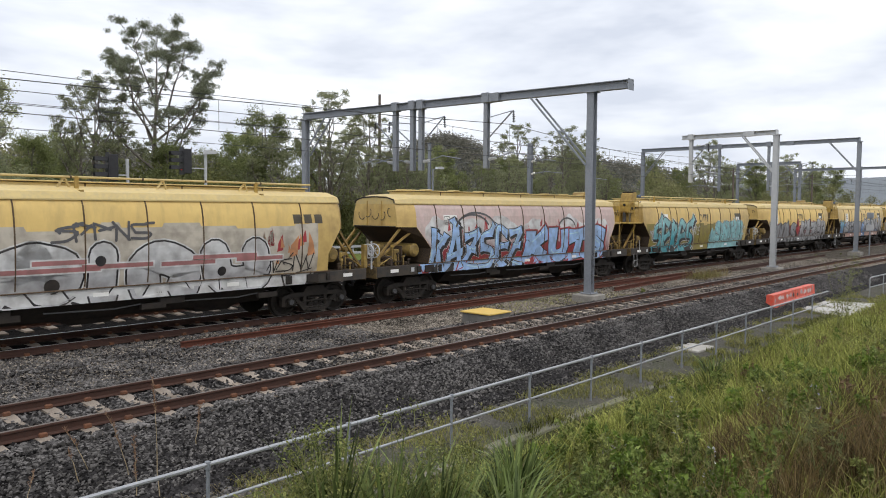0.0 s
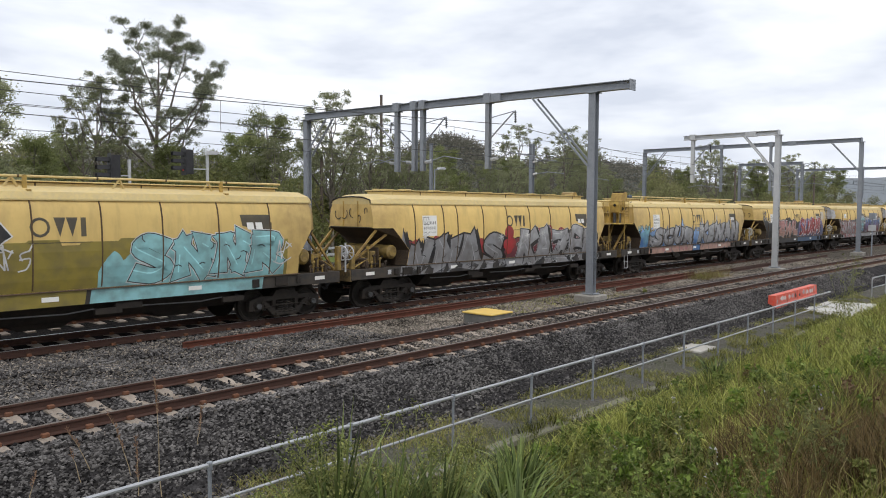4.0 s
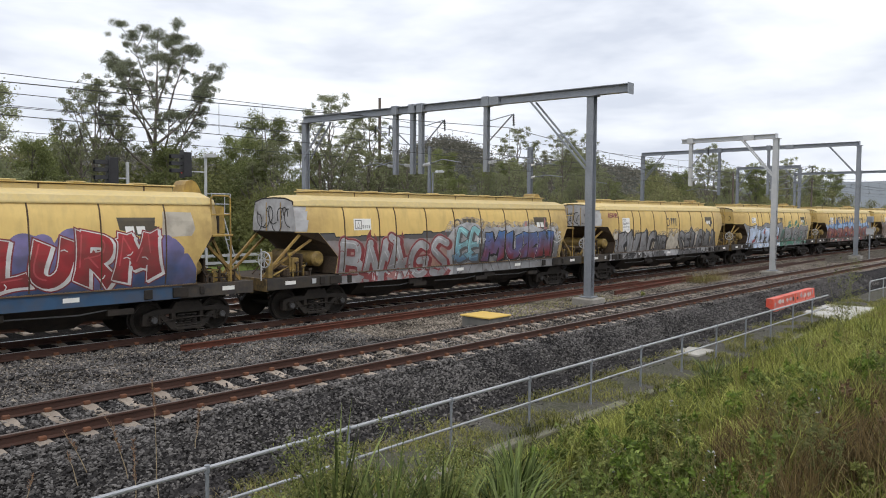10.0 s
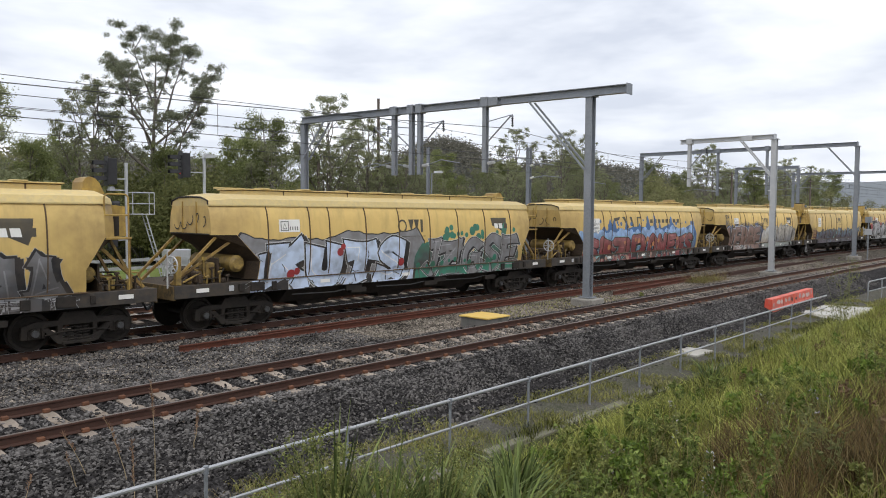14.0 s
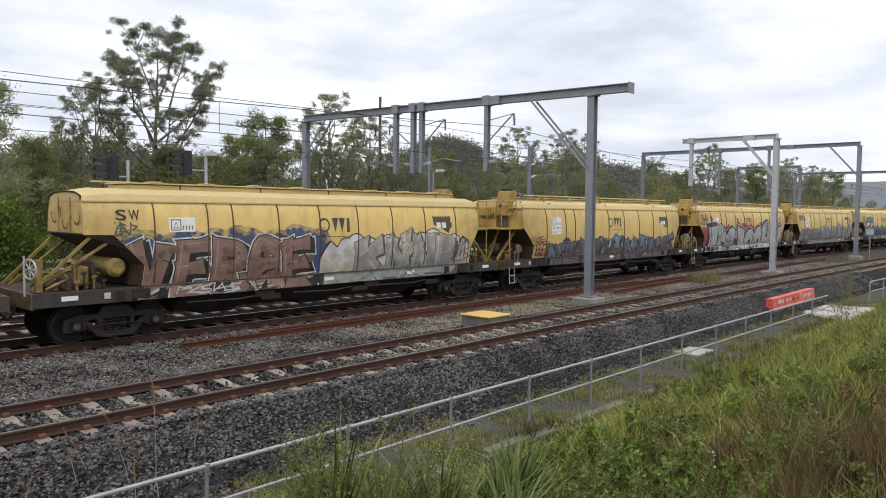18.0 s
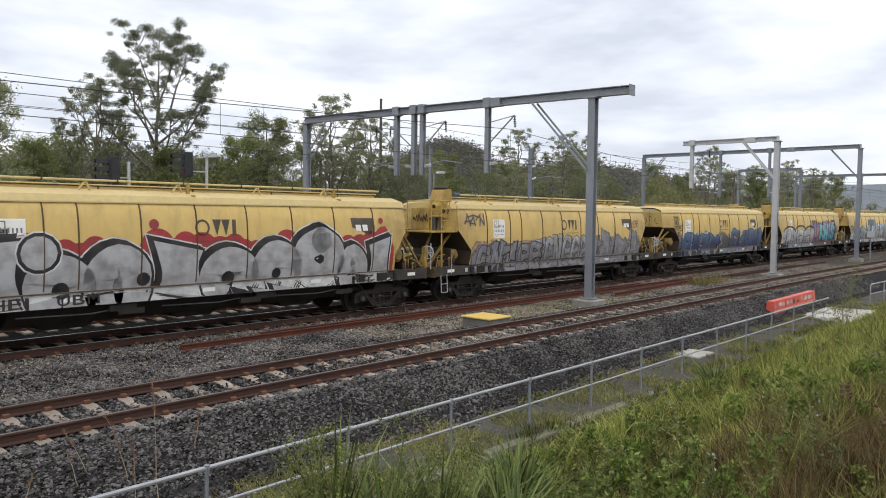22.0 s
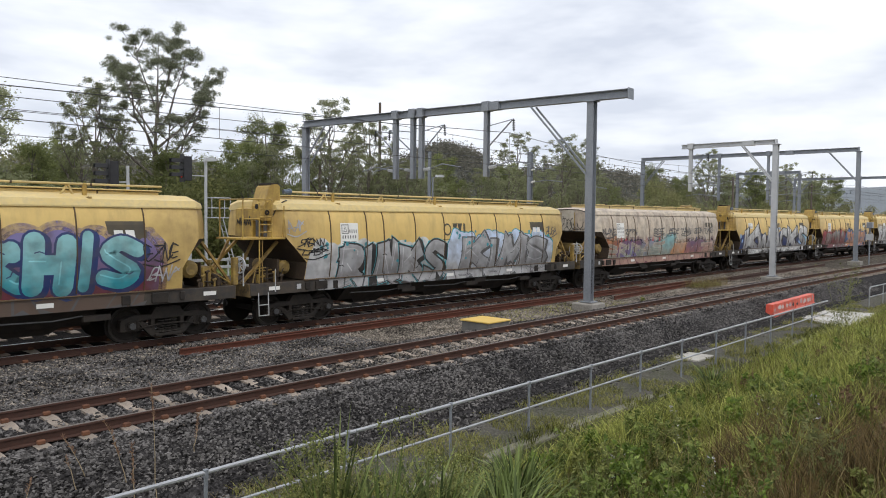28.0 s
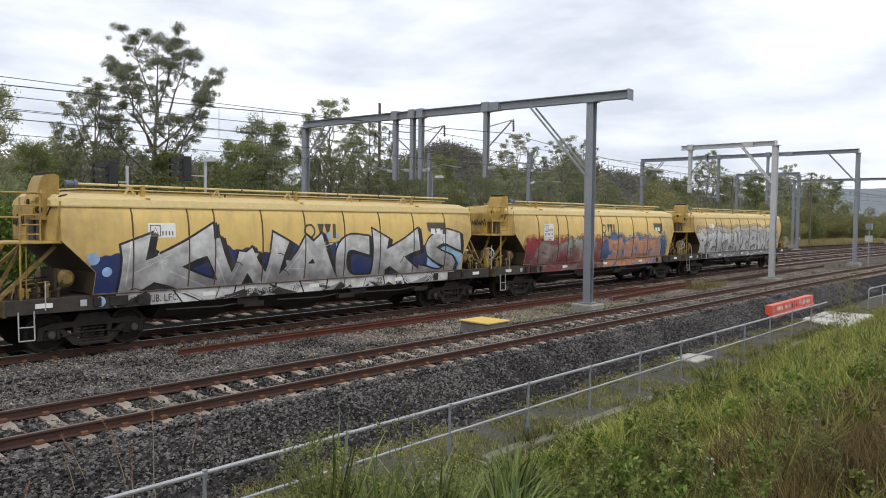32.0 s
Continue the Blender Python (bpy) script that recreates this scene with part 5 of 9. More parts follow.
    for x0, x1 in ((0.0, 0.3), (PITCH - 0.3, PITCH)):
        part("coupler", Shape().box((x0, -0.14, 0.78), (x1, 0.14, 1.02), 0.03), GRIME, w)
    part("hopper_bottom", Shape().add([(3.6 + k * (PITCH - 7.2), j * w2, z) for z, w2 in ((0.96, 1.28), (0.52, 0.8)) for k, j in ((0, -1), (1, -1), (1, 1), (0, 1))],
         [(0, 1, 5, 4), (1, 2, 6, 5), (2, 3, 7, 6), (3, 0, 4, 7), (4, 5, 6, 7)]), GRIME, w, "black hopper bottoms")
    for c in (4.9, 8.05, 11.2):
        part("discharge_chute", Shape().add([(c + i * 1.25, j * 1.1, 0.98) for i, j in ((-1, -1), (1, -1), (1, 1), (-1, 1))] + [(c + i * 0.45, j * 0.6, 0.36) for i, j in ((-1, -1), (1, -1), (1, 1), (-1, 1))],
             [(0, 1, 5, 4), (1, 2, 6, 5), (2, 3, 7, 6), (3, 0, 4, 7), (4, 5, 6, 7)]), GRIME, w, "black discharge chute")
        part("door_rod", Shape().pipe([(c - 1.2, -1.3, 0.78), (c + 0.3, -1.3, 0.74), (c + 0.9, -1.3, 0.80)], 0.018), STEP_DARK, w)
        part("chute_step", Shape().box((c + 0.9, -1.36, 0.66), (c + 1.5, -1.2, 0.80), 0.01), GRIME, w)
    for x in (2.08, PITCH - 1.88):
        add_bogie(w, x, me)
    if kind == "hooded":
        hood_end(w, a - 0.03, -1), plain_end(w, b, 1)
    else:
        plain_end(w, a, -1), hood_end(w, b, 1, True)
    return w


# ---- painted lettering on the wagon sides ----
INK = {
    "blk": (0.012, 0.012, 0.014), "wht": (0.62, 0.62, 0.61), "sil": (0.42, 0.42, 0.43), "gry": (0.24, 0.24, 0.25), "dgy": (0.085, 0.085, 0.09), "red": (0.36, 0.03, 0.035),
    "drd": (0.20, 0.03, 0.035), "pnk": (0.38, 0.165, 0.16), "blu": (0.05, 0.145, 0.34), "lbl": (0.33, 0.50, 0.78), "dbl": (0.018, 0.035, 0.13), "sky": (0.085, 0.155, 0.25),
    "tea": (0.035, 0.30, 0.36), "ltq": (0.24, 0.48, 0.50), "grn": (0.035, 0.20, 0.13), "org": (0.55, 0.24, 0.10), "brn": (0.17, 0.10, 0.065), "mar": (0.15, 0.035, 0.05),
    "pur": (0.19, 0.16, 0.33), "crm": (0.50, 0.45, 0.37), "olv": (0.24, 0.19, 0.035), "tan": (0.40, 0.24, 0.19), "umb": (0.25, 0.15, 0.12), "soil": (0.10, 0.065, 0.048), "dsl": (0.03, 0.078, 0.155), "hsk": (0.17, 0.30, 0.42), "plm": (0.11, 0.085, 0.115), "ice": (0.55, 0.65, 0.82), "mix": (0.30, 0.34, 0.30), "nvy": (0.045, 0.075, 0.16),
}
PAINTS = {}


def paint(top, low=None, veil=False):
    """Sprayed paint fading from one colour to another down the side, dulled by road dirt. veil: a thin mist of overspray."""
    low = low or top
    if (top, low, veil) not in PAINTS:
        for k in (top, low):
            if k not in INK:
                INK[k] = tuple(min(0.8, c * 1.45 + 0.03) if k[-1] == "*" else c * 0.45 + 0.012 for c in INK[k[:-1]])
        m = mat("spray_paint", INK[top], 0.5)
        nt = m.node_tree
        n, lk = nt.nodes, nt.links
        co, sep, ns = n.new("ShaderNodeTexCoord"), n.new("ShaderNodeSeparateXYZ"), n.new("ShaderNodeTexNoise")
        ns.inputs["Scale"].default_value, ns.inputs["Detail"].default_value = 1.7, 5.0
        r, add = n.new("ShaderNodeMapRange"), n.new("ShaderNodeMath")
        r.inputs["From Min"].default_value, r.inputs["From Max"].default_value = 2.3, 1.25
        a, b = n.new("ShaderNodeMix"), n.new("ShaderNodeMix")
        a.data_type = b.data_type = "RGBA"
        add.operation = "MULTIPLY_ADD"
        add.inputs[1].default_value, add.inputs[2].default_value = 1.4, -0.2
        fade = n.new("ShaderNodeMath")
        fade.operation = "MULTIPLY"
        dirt, mr = n.new("ShaderNodeTexNoise"), n.new("ShaderNodeMapRange")
        dirt.inputs["Scale"].default_value, dirt.inputs["Detail"].default_value = 3.2, 6.0
        mr.inputs["From Min"].default_value, mr.inputs["From Max"].default_value, mr.inputs["To Max"].default_value = 0.42, 0.8, 0.6
        lk.new(co.outputs["Object"], sep.inputs["Vector"])
        lk.new(co.outputs["Object"], ns.inputs["Vector"])
        lk.new(co.outputs["Object"], dirt.inputs["Vector"])
        lk.new(sep.outputs["Z"], r.inputs["Value"])
        lk.new(ns.outputs["Fac"], add.inputs[0])
        lk.new(r.outputs["Result"], fade.inputs[0])
        lk.new(add.outputs["Value"], fade.inputs[1])
        two = n.new("ShaderNodeMath")
        two.operation = "MULTIPLY"
        two.use_clamp = True
        two.inputs[1].default_value = 2.0
        lk.new(fade.outputs["Value"], two.inputs[0])
        lk.new(two.outputs["Value"], a.inputs["Factor"])
        a.inputs["A"].default_value, a.inputs["B"].default_value = (*INK[top], 1), (*INK[low], 1)
        tone, tr, tn = n.new("ShaderNodeMix"), n.new("ShaderNodeMapRange"), n.new("ShaderNodeTexNoise")
        tone.data_type = "RGBA"
        tn.inputs["Scale"].default_value, tn.inputs["Detail"].default_value = 2.6, 1.5
        tr.inputs["From Min"].default_value, tr.inputs["From Max"].default_value, tr.inputs["To Max"].default_value = 0.50, 0.62, 0.30
        lk.new(co.outputs["Object"], tn.inputs["Vector"])
        lk.new(tn.outputs["Fac"], tr.inputs["Value"])
        lk.new(tr.outputs["Result"], tone.inputs["Factor"])
        lk.new(a.outputs["Result"], tone.inputs["A"])
        tone.inputs["B"].default_value = (*(c * 0.55 for c in INK[low]), 1)
        lk.new(tone.outputs["Result"], b.inputs["A"])
        b.inputs["B"].default_value = (0.085, 0.065, 0.05, 1)
        lk.new(dirt.outputs["Fac"], mr.inputs["Value"])
        lk.new(mr.outputs["Result"], b.inputs["Factor"])
        lk.new(b.outputs["Result"], n["Principled BSDF"].inputs["Base Color"])
        if veil:
            clear, mist, thin, tn2 = n.new("ShaderNodeBsdfTransparent"), n.new("ShaderNodeMixShader"), n.new("ShaderNodeMapRange"), n.new("ShaderNodeTexNoise")
            tn2.inputs["Scale"].default_value, tn2.inputs["Detail"].default_value = 5.0, 6.0
            thin.inputs["From Min"].default_value, thin.inputs["From Max"].default_value = 0.35, 0.70
            thin.inputs["To Min"].default_value, thin.inputs["To Max"].default_value = 0.10, 0.65
            lk.new(co.outputs["Object"], tn2.inputs["Vector"])
            lk.new(tn2.outputs["Fac"], thin.inputs["Value"])
            lk.new(thin.outputs["Result"], mist.inputs["Fac"])
            lk.new(clear.outputs["BSDF"], mist.inputs[1])
            lk.new(n["Principled BSDF"].outputs["BSDF"], mist.inputs[2])
            lk.new(mist.outputs["Shader"], n["Material Output"].inputs["Surface"])
        PAINTS[top, low, veil] = m
    return PAINTS[top, low, veil]


ENDS = {}    # where each wagon's flat side begins and ends
KINKS = (1.246, 1.275, 1.5, 1.75, 2.1, 2.45, 2.8, 3.05)
GLYPHS = {}


def glyph(ch, fat):
    """Points and faces of one letter of the built-in font, fattened, with its plain outline's bounds."""
    if (ch, fat) not in GLYPHS:
        cu = bpy.data.curves.new("glyph", "FONT")
        cu.body, cu.offset, cu.resolution_u = ch, fat, 3
        ob = new("glyph", cu)
        me = bpy.data.meshes.new_from_object(ob)
        GLYPHS[ch, fat] = ([(v.co.x, v.co.y) for v in me.vertices], [tuple(p.vertices) for p in me.polygons])
        bpy.data.objects.remove(ob)
        bpy.data.curves.remove(cu)
        bpy.data.meshes.remove(me)
    return GLYPHS[ch, fat]


def on_side(me_name, layers, mats, wagon, name, label=""):
    """Lays flat (s, z) shapes on the wagon's near side, each layer a hair farther out. layers: (points, faces, height off the paint, material slot)."""
    out = bmesh.new()
    for pts, faces, off, slot in layers:
        bm = bmesh.new()
        vs = [bm.verts.new((x, 0, z)) for x, z in pts]
        for f in faces:
            try:
                bm.faces.new([vs[i] for i in f])
            except ValueError:
                pass
        bmesh.ops.bisect_plane(bm, geom=bm.verts[:] + bm.edges[:] + bm.faces[:], plane_co=(0, 0, 0.94), plane_no=(0, 0, 1), clear_inner=True)
        if not bm.verts:
            bm.free()
            continue
        zs = [v.co.z for v in bm.verts]
        for k in KINKS:
            if min(zs) < k < max(zs):
                bmesh.ops.bisect_plane(bm, geom=bm.verts[:] + bm.edges[:] + bm.faces[:], plane_co=(0, 0, k), plane_no=(0, 0, 1))
        new_v = {}
        for v in bm.verts:
            z = v.co.z
            y = -(1.428 + off) if z < 1.2459 else -(half_width(max(z, 1.27)) + off)
            first, last = ENDS[wagon.name]
            x = v.co.x if z < 1.2459 else min(max(v.co.x, first + cut(z) + 0.01), last - cut(z) * REAR_CUT - 0.01)
            new_v[v] = out.verts.new((x, y, z))
        for f in bm.faces:
            if all(v.co.z < 1.2461 for v in f.verts) or all(v.co.z > 1.2459 for v in f.verts):
                g = out.faces.new([new_v[v] for v in f.verts])
                g.material_index = slot
                g.normal_update()
                if g.normal.y > 0:
                    g.normal_flip()
        bm.free()
    me = bpy.data.meshes.new(me_name)
    out.to_mesh(me)
    out.free()
    for m in mats:
        me.materials.append(m)
    return part(name, me, None, wagon, label)


# Strokes of painted capitals in a unit square; "n" is a plain rounded arch.
STROKES = {
    "A": (((0.02, 0), (0.42, 1)), ((0.52, 1), (0.98, 0)), ((0.25, 0.34), (0.8, 0.32))),
    "B": (((0.12, 0), (0.14, 1)), ((0.14, 0.95), (0.8, 0.92), (0.78, 0.6), (0.2, 0.53)), ((0.3, 0.52), (0.95, 0.46), (0.92, 0.1), (0.12, 0.05))),
    "C": (((0.86, 0.93), (0.4, 0.95), (0.1, 0.72), (0.1, 0.28), (0.4, 0.05), (0.92, 0.07)),),
    "D": (((0.12, 0), (0.12, 1)), ((0.12, 0.95), (0.75, 0.9), (0.95, 0.5), (0.75, 0.1), (0.12, 0.04))),
    "E": (((0.14, 0), (0.14, 1)), ((0.14, 0.93), (0.95, 0.97)), ((0.14, 0.5), (0.8, 0.53)), ((0.14, 0.06), (1.0, 0.04))),
    "G": (((0.92, 0.84), (0.5, 0.98), (0.12, 0.72), (0.1, 0.3), (0.45, 0.03), (0.9, 0.12), (0.92, 0.44)), ((0.98, 0.44), (0.55, 0.45))),
    "H": (((0.12, 0), (0.1, 1)), ((0.88, 0), (0.92, 1)), ((0.1, 0.5), (0.9, 0.52))),
    "I": (((0.5, 0), (0.46, 1)),),
    "J": (((0.35, 0.95), (1.0, 0.98)), ((0.75, 0.95), (0.72, 0.3), (0.4, 0.03), (0.05, 0.22))),
    "K": (((0.1, 0), (0.16, 1)), ((0.16, 0.45), (0.95, 1.0)), ((0.4, 0.55), (1.02, 0.0))),
    "L": (((0.15, 1), (0.12, 0.05)), ((0.1, 0.06), (0.98, 0.1))),
    "M": (((0.06, 0), (0.16, 1)), ((0.18, 0.98), (0.5, 0.3)), ((0.5, 0.3), (0.84, 1.0)), ((0.84, 1), (0.95, 0))),
    "N": (((0.1, 0), (0.14, 1)), ((0.16, 0.95), (0.85, 0.06)), ((0.88, 0), (0.92, 1.04))),
    "O": (((0.5, 0.97), (0.12, 0.72), (0.12, 0.28), (0.5, 0.03), (0.88, 0.28), (0.88, 0.72), (0.5, 0.97)),),
    "R": (((0.12, 0), (0.14, 1)), ((0.12, 0.95), (0.82, 0.9), (0.82, 0.58), (0.25, 0.46)), ((0.4, 0.48), (1.0, 0.0))),
    "S": (((0.94, 0.86), (0.45, 1.0), (0.1, 0.76), (0.5, 0.52), (0.92, 0.28), (0.55, 0.02), (0.04, 0.12)),),
    "T": (((0.0, 0.94), (1.02, 0.98)), ((0.52, 0.95), (0.46, 0.0))),
    "U": (((0.1, 1), (0.1, 0.3), (0.45, 0.03), (0.85, 0.25), (0.9, 1.0)),),
    "V": (((0.06, 1), (0.48, 0.02)), ((0.5, 0.02), (0.98, 1))),
    "W": (((0.02, 1), (0.22, 0.02)), ((0.24, 0.02), (0.5, 0.72)), ((0.5, 0.72), (0.74, 0.02)), ((0.76, 0.02), (1.0, 1.02))),
    "Z": (((0.05, 0.94), (0.95, 0.95)), ((0.92, 0.95), (0.1, 0.06)), ((0.05, 0.06), (1.0, 0.04))),
    "r": (((0.2, 0.0), (0.2, 1.0)), ((0.25, 0.78), (0.82, 0.72))),
    "n": (((0.16, 0.0), (0.14, 0.55), (0.5, 0.86), (0.86, 0.55), (0.84, 0.0)),),
}
# Tangled shapes that stand for letters nobody can read.
TANGLES = (
    (((0.18, 0.0), (0.14, 0.98)), ((0.16, 0.95), (0.95, 0.7)), ((0.9, 0.85), (0.35, 0.45)), ((0.4, 0.5), (1.05, -0.05), (1.25, 0.12))),
    (((0.9, 0.9), (0.15, 0.8), (0.25, 0.5)), ((0.15, 0.5), (0.95, 0.42), (0.7, 0.1), (0.0, 0.02)), ((0.8, 0.9), (1.2, 1.08))),
    (((-0.1, 0.85), (0.9, 0.92)), ((0.9, 0.92), (0.1, 0.12)), ((0.05, 0.08), (1.1, 0.0)), ((0.3, 0.5), (0.9, 0.5))),
    (((0.08, 0.0), (0.5, 1.05)), ((0.45, 1.0), (0.98, 0.0)), ((0.05, 0.3), (0.95, 0.42)), ((0.5, 1.0), (0.2, 1.12))),
    (((0.12, 0.02), (0.2, 0.98)), ((0.15, 0.95), (0.85, 0.05)), ((0.85, 0.0), (0.92, 1.05)), ((0.92, 0.8), (1.25, 0.6))),
    (((0.95, 0.86), (0.3, 0.98), (0.08, 0.5), (0.3, 0.05), (1.0, 0.14)), ((0.4, 0.5), (1.0, 0.55)), ((-0.1, 0.1), (0.3, 0.3))),
)


def curve_through(pts, n=4):
    """Points on a smooth line through pts."""
    if len(pts) == 2:
        a, b = Vector(pts[0]), Vector(pts[1])
        return [a.lerp(b, i / 4) for i in range(5)]
    p = [Vector(q) for q in pts]
    p = [2 * p[0] - p[1]] + p + [2 * p[-1] - p[-2]]
    out = []
    for i in range(1, len(p) - 2):
        for k in range(n):
            t = k / n
            out.append(0.5 * (2 * p[i] + (p[i + 1] - p[i - 1]) * t + (2 * p[i - 1] - 5 * p[i] + 4 * p[i + 1] - p[i + 2]) * t * t + (3 * p[i] - p[i - 1] - 3 * p[i + 1] + p[i + 2]) * t ** 3))
    return out + [p[-2]]


def thick_line(line, half, grow, round_ends, slant=0.0, flare=0.25):
    """A painted stroke along a line: half its width, grown by grow, with round or slanted, flaring ends."""
    n = len(line)
    rows, faces = [], []
    for i, q in enumerate(line):
        t = (line[min(n - 1, i + 1)] - line[max(0, i - 1)]).normalized()
        v = Vector((-t.y, t.x))
        e = abs(2 * i / (n - 1) - 1)
        g = half * (1.0 if round_ends else 0.92 + flare * e ** 3) + grow
        if not round_ends and i in (0, n - 1):
            sg = -1 if i == 0 else 1
            q = q + t * (sg * (grow + half * 0.55))
            rows += [q - v * g + t * (slant * g), q + v * g - t * (slant * g)]
        else:
            rows += [q - v * g, q + v * g]
    faces = [(2 * m, 2 * m + 1, 2 * m + 3, 2 * m + 2) for m in range(n - 1)]
    if round_ends:
        for i, sg in ((0, -1), (n - 1, 1)):
            t = (line[min(n - 1, i + 1)] - line[max(0, i - 1)]).normalized() * sg
            v = Vector((-t.y, t.x))
            g = half + grow
            k = len(rows)
            rows += [line[i] + v * (g * math.cos(a)) + t * (g * math.sin(a)) for a in (math.pi * m / 6 for m in range(7))]
            faces.append(tuple(range(k, k + 7)))
    return [tuple(r) for r in rows], faces


def letter_lines(rng, ch, x0, x1, z0, z1, style):
    """The strokes of one letter as lines on the wagon side, leaning and warping as sprayed letters do."""
    w, h = x1 - x0, z1 - z0
    lean, tilt, wave = rng.uniform(-0.10, 0.22), rng.uniform(-0.10, 0.10), rng.uniform(-0.06, 0.06)
    if style == "plain":
        lean, tilt, wave = 0.0, 0.0, 0.0
    plan = rng.choice(TANGLES) if ch == "#" else STROKES[ch]
    jig = 0.07 if ch == "#" else 0.025
    out = []
    for pts in plan:
        q = []
        for u, v in pts:
            u, v = u + rng.uniform(-jig, jig), v + rng.uniform(-jig, jig) * 0.6
            q.append((x0 + u * w + lean * (v - 0.4) * h * 0.6 + wave * w * math.sin(5 * v), z0 + v * h + tilt * (u - 0.5) * w))
        out.append(curve_through(q))
    return out


def word(w, a, rng, text, s0, s1, z0, z1, top, low, rim="blk", halo=None, rw=0.045, hw=0.05, lift=0.005, style="block", fat=0.15, drop=0.10, detail=True):
    """Sprayed letters: halo, a block shadow, an outline, the fill, and glints and cuts over it."""
    round_ends = style in ("bubble", "script")
    shares = [{"I": 0.45, "J": 0.8, "L": 0.85, "M": 1.25, "W": 1.35, "K": 1.1}.get(c, 1.0) for c in text]
    unit = (s1 - s0) / sum(shares)
    for i, ch in enumerate(text):
        if ch == " ":
            continue
        x0, x1 = a + s0 + unit * sum(shares[:i]), a + s0 + unit * sum(shares[:i + 1])
        wd = x1 - x0
        half = fat * min(wd, (z1 - z0) * 0.95) * (1.25 if ch in "I" else 1.0) * (0.84 if ch in "BEMWSCG#" else 1.0)
        inset = half * 0.75
        b0, b1 = z0 + half * 0.9 + rng.uniform(-0.04, 0.06), z1 - half * 0.9 + rng.uniform(-0.10, 0.06)
        lines = letter_lines(rng, ch, x0 + inset, x1 - inset * 0.8, b0, b1, style)
        slants = [rng.uniform(-0.5, 0.5) for _ in lines]
        flare = 0.5 if ch == "#" else 0.3
        base = lift + 0.0011 * (i % 12)
        layers = []

        def lay(slot, grow, at, dx=0.0, dz=0.0, thin=1.0):
            for j, (ln, sl) in enumerate(zip(lines, slants)):
                p, f = thick_line(ln, half * thin, grow, round_ends, sl, flare)
                layers.append(([(x + dx, z + dz) for x, z in p], f, base + at + 0.00002 * j, slot))
        if halo:
            lay(0, rw + hw, 0.0)
            lay(0, rw + hw, 0.0001, drop, -drop * 0.6)
        if drop:
            lay(1, rw, 0.0002, drop, -drop * 0.6)
            lay(1, rw, 0.0003, drop * 0.5, -drop * 0.3)
        lay(1, rw, 0.0004)
        lay(2, 0.0, 0.0006)
        for j, (ln, sl) in enumerate(zip(lines, slants) if detail else ()):
            n = len(ln)
            if rng.random() < 0.75:
                # a pale glint along one edge of the stroke
                k0, k1 = (0, max(3, n // 2 + 1)) if rng.random() < 0.5 else (n // 3, n)
                seg = ln[k0:k1]
                off = [q + Vector((-1, 1)).normalized() * half * 0.55 for q in seg]
                if len(off) > 2:
                    p, f = thick_line(off, 0.016, 0.0, True)
                    layers.append((p, f, base + 0.0008 + 0.00002 * j, 3))
            if rng.random() < 0.5:
                # a short cut of the outline colour across the stroke
                m = rng.randrange(1, n - 1)
                t = (ln[m + 1] - ln[m - 1]).normalized()
                v = Vector((-t.y, t.x))
                c = ln[m] + v * half * rng.choice((-0.5, 0.5))
                p, f = thick_line([c - v * half * 0.45, c + t * 0.03, c + v * half * 0.45], 0.012, 0.0, True)
                layers.append((p, f, base + 0.00085 + 0.00002 * j, 1))
        on_side("painted_letter", layers, [paint(halo or rim), paint(rim), paint(top, low), paint(top + "*", low + "*")], w, "painted_letter")


def band(w, a, rng, s0, s1, ztop, bump, top, low=None, zbot=1.275, lift=0.003, edge=None, style="cloud", veil=False):
    """A patch of ground colour with a cloudy, ragged, stepped or waving upper edge, and a thin veil of overspray round it."""
    bumps, steps = [], []
    x = s0
    seed = rng.uniform(0, 50)
    while x < s1:
        r = bump * rng.uniform(0.6, 1.4)
        bumps.append((x + r * 0.6, r, rng.uniform(-0.5, 0.6) * bump))
        x += r * 1.25
    x = s0
    while x < s1:
        steps.append((x, rng.uniform(-1, 1) * bump))
        x += rng.uniform(0.25, 1.1)

    def crest(x, grow):
        if style == "cloud":
            z = ztop - bump
            for c, r, d in bumps:
                q = (r + grow) ** 2 - (x - c) ** 2
                if q > 0:
                    z = max(z, ztop - bump + d + math.sqrt(q))
        elif style == "steps":
            z = ztop + [d for c, d in steps if c <= x + 1e-6][-1] * 0.6 + grow if x >= s0 else ztop
        else:
            n1, n2 = noise.noise(Vector((x * 0.9, seed, 0))), noise.noise(Vector((x * 3.1, seed, 4)))
            z = ztop + grow + bump * (1.1 * n1 + (2.0 * max(0.0, n2) ** 1.5 * 2 if style == "flame" else 0.3 * n2))
        fall = min(x - s0 + grow, s1 + grow - x)
        if style == "steps":
            return min(3.17, z)
        return min(3.17, z - max(0.0, 0.35 - fall) * 1.2)
    layers = []
    tiers = [(1, 0.0, 0.0015)]
    if edge:
        tiers.insert(0, (0, 0.035, 0.0))
    if veil:
        tiers.insert(0, (2, 0.09, -0.001)), tiers.insert(0, (2, 0.20, -0.0015))
    for slot, grow, at in tiers:
        n = max(8, int((s1 - s0 + 2 * grow) / 0.05))
        xs = [s0 - grow + (s1 - s0 + 2 * grow) * i / n for i in range(n + 1)]
        pts = [(a + x, zbot) for x in xs] + [(a + x, max(zbot + 0.02, crest(x, grow))) for x in xs]
        layers.append((pts, [(i, i + 1, n + 2 + i, n + 1 + i) for i in range(n)], lift + at, slot))
    on_side("paint_patch", layers, [paint(edge or top), paint(top, low)] + ([paint(top, low, True)] if veil else []), w, "paint_patch")


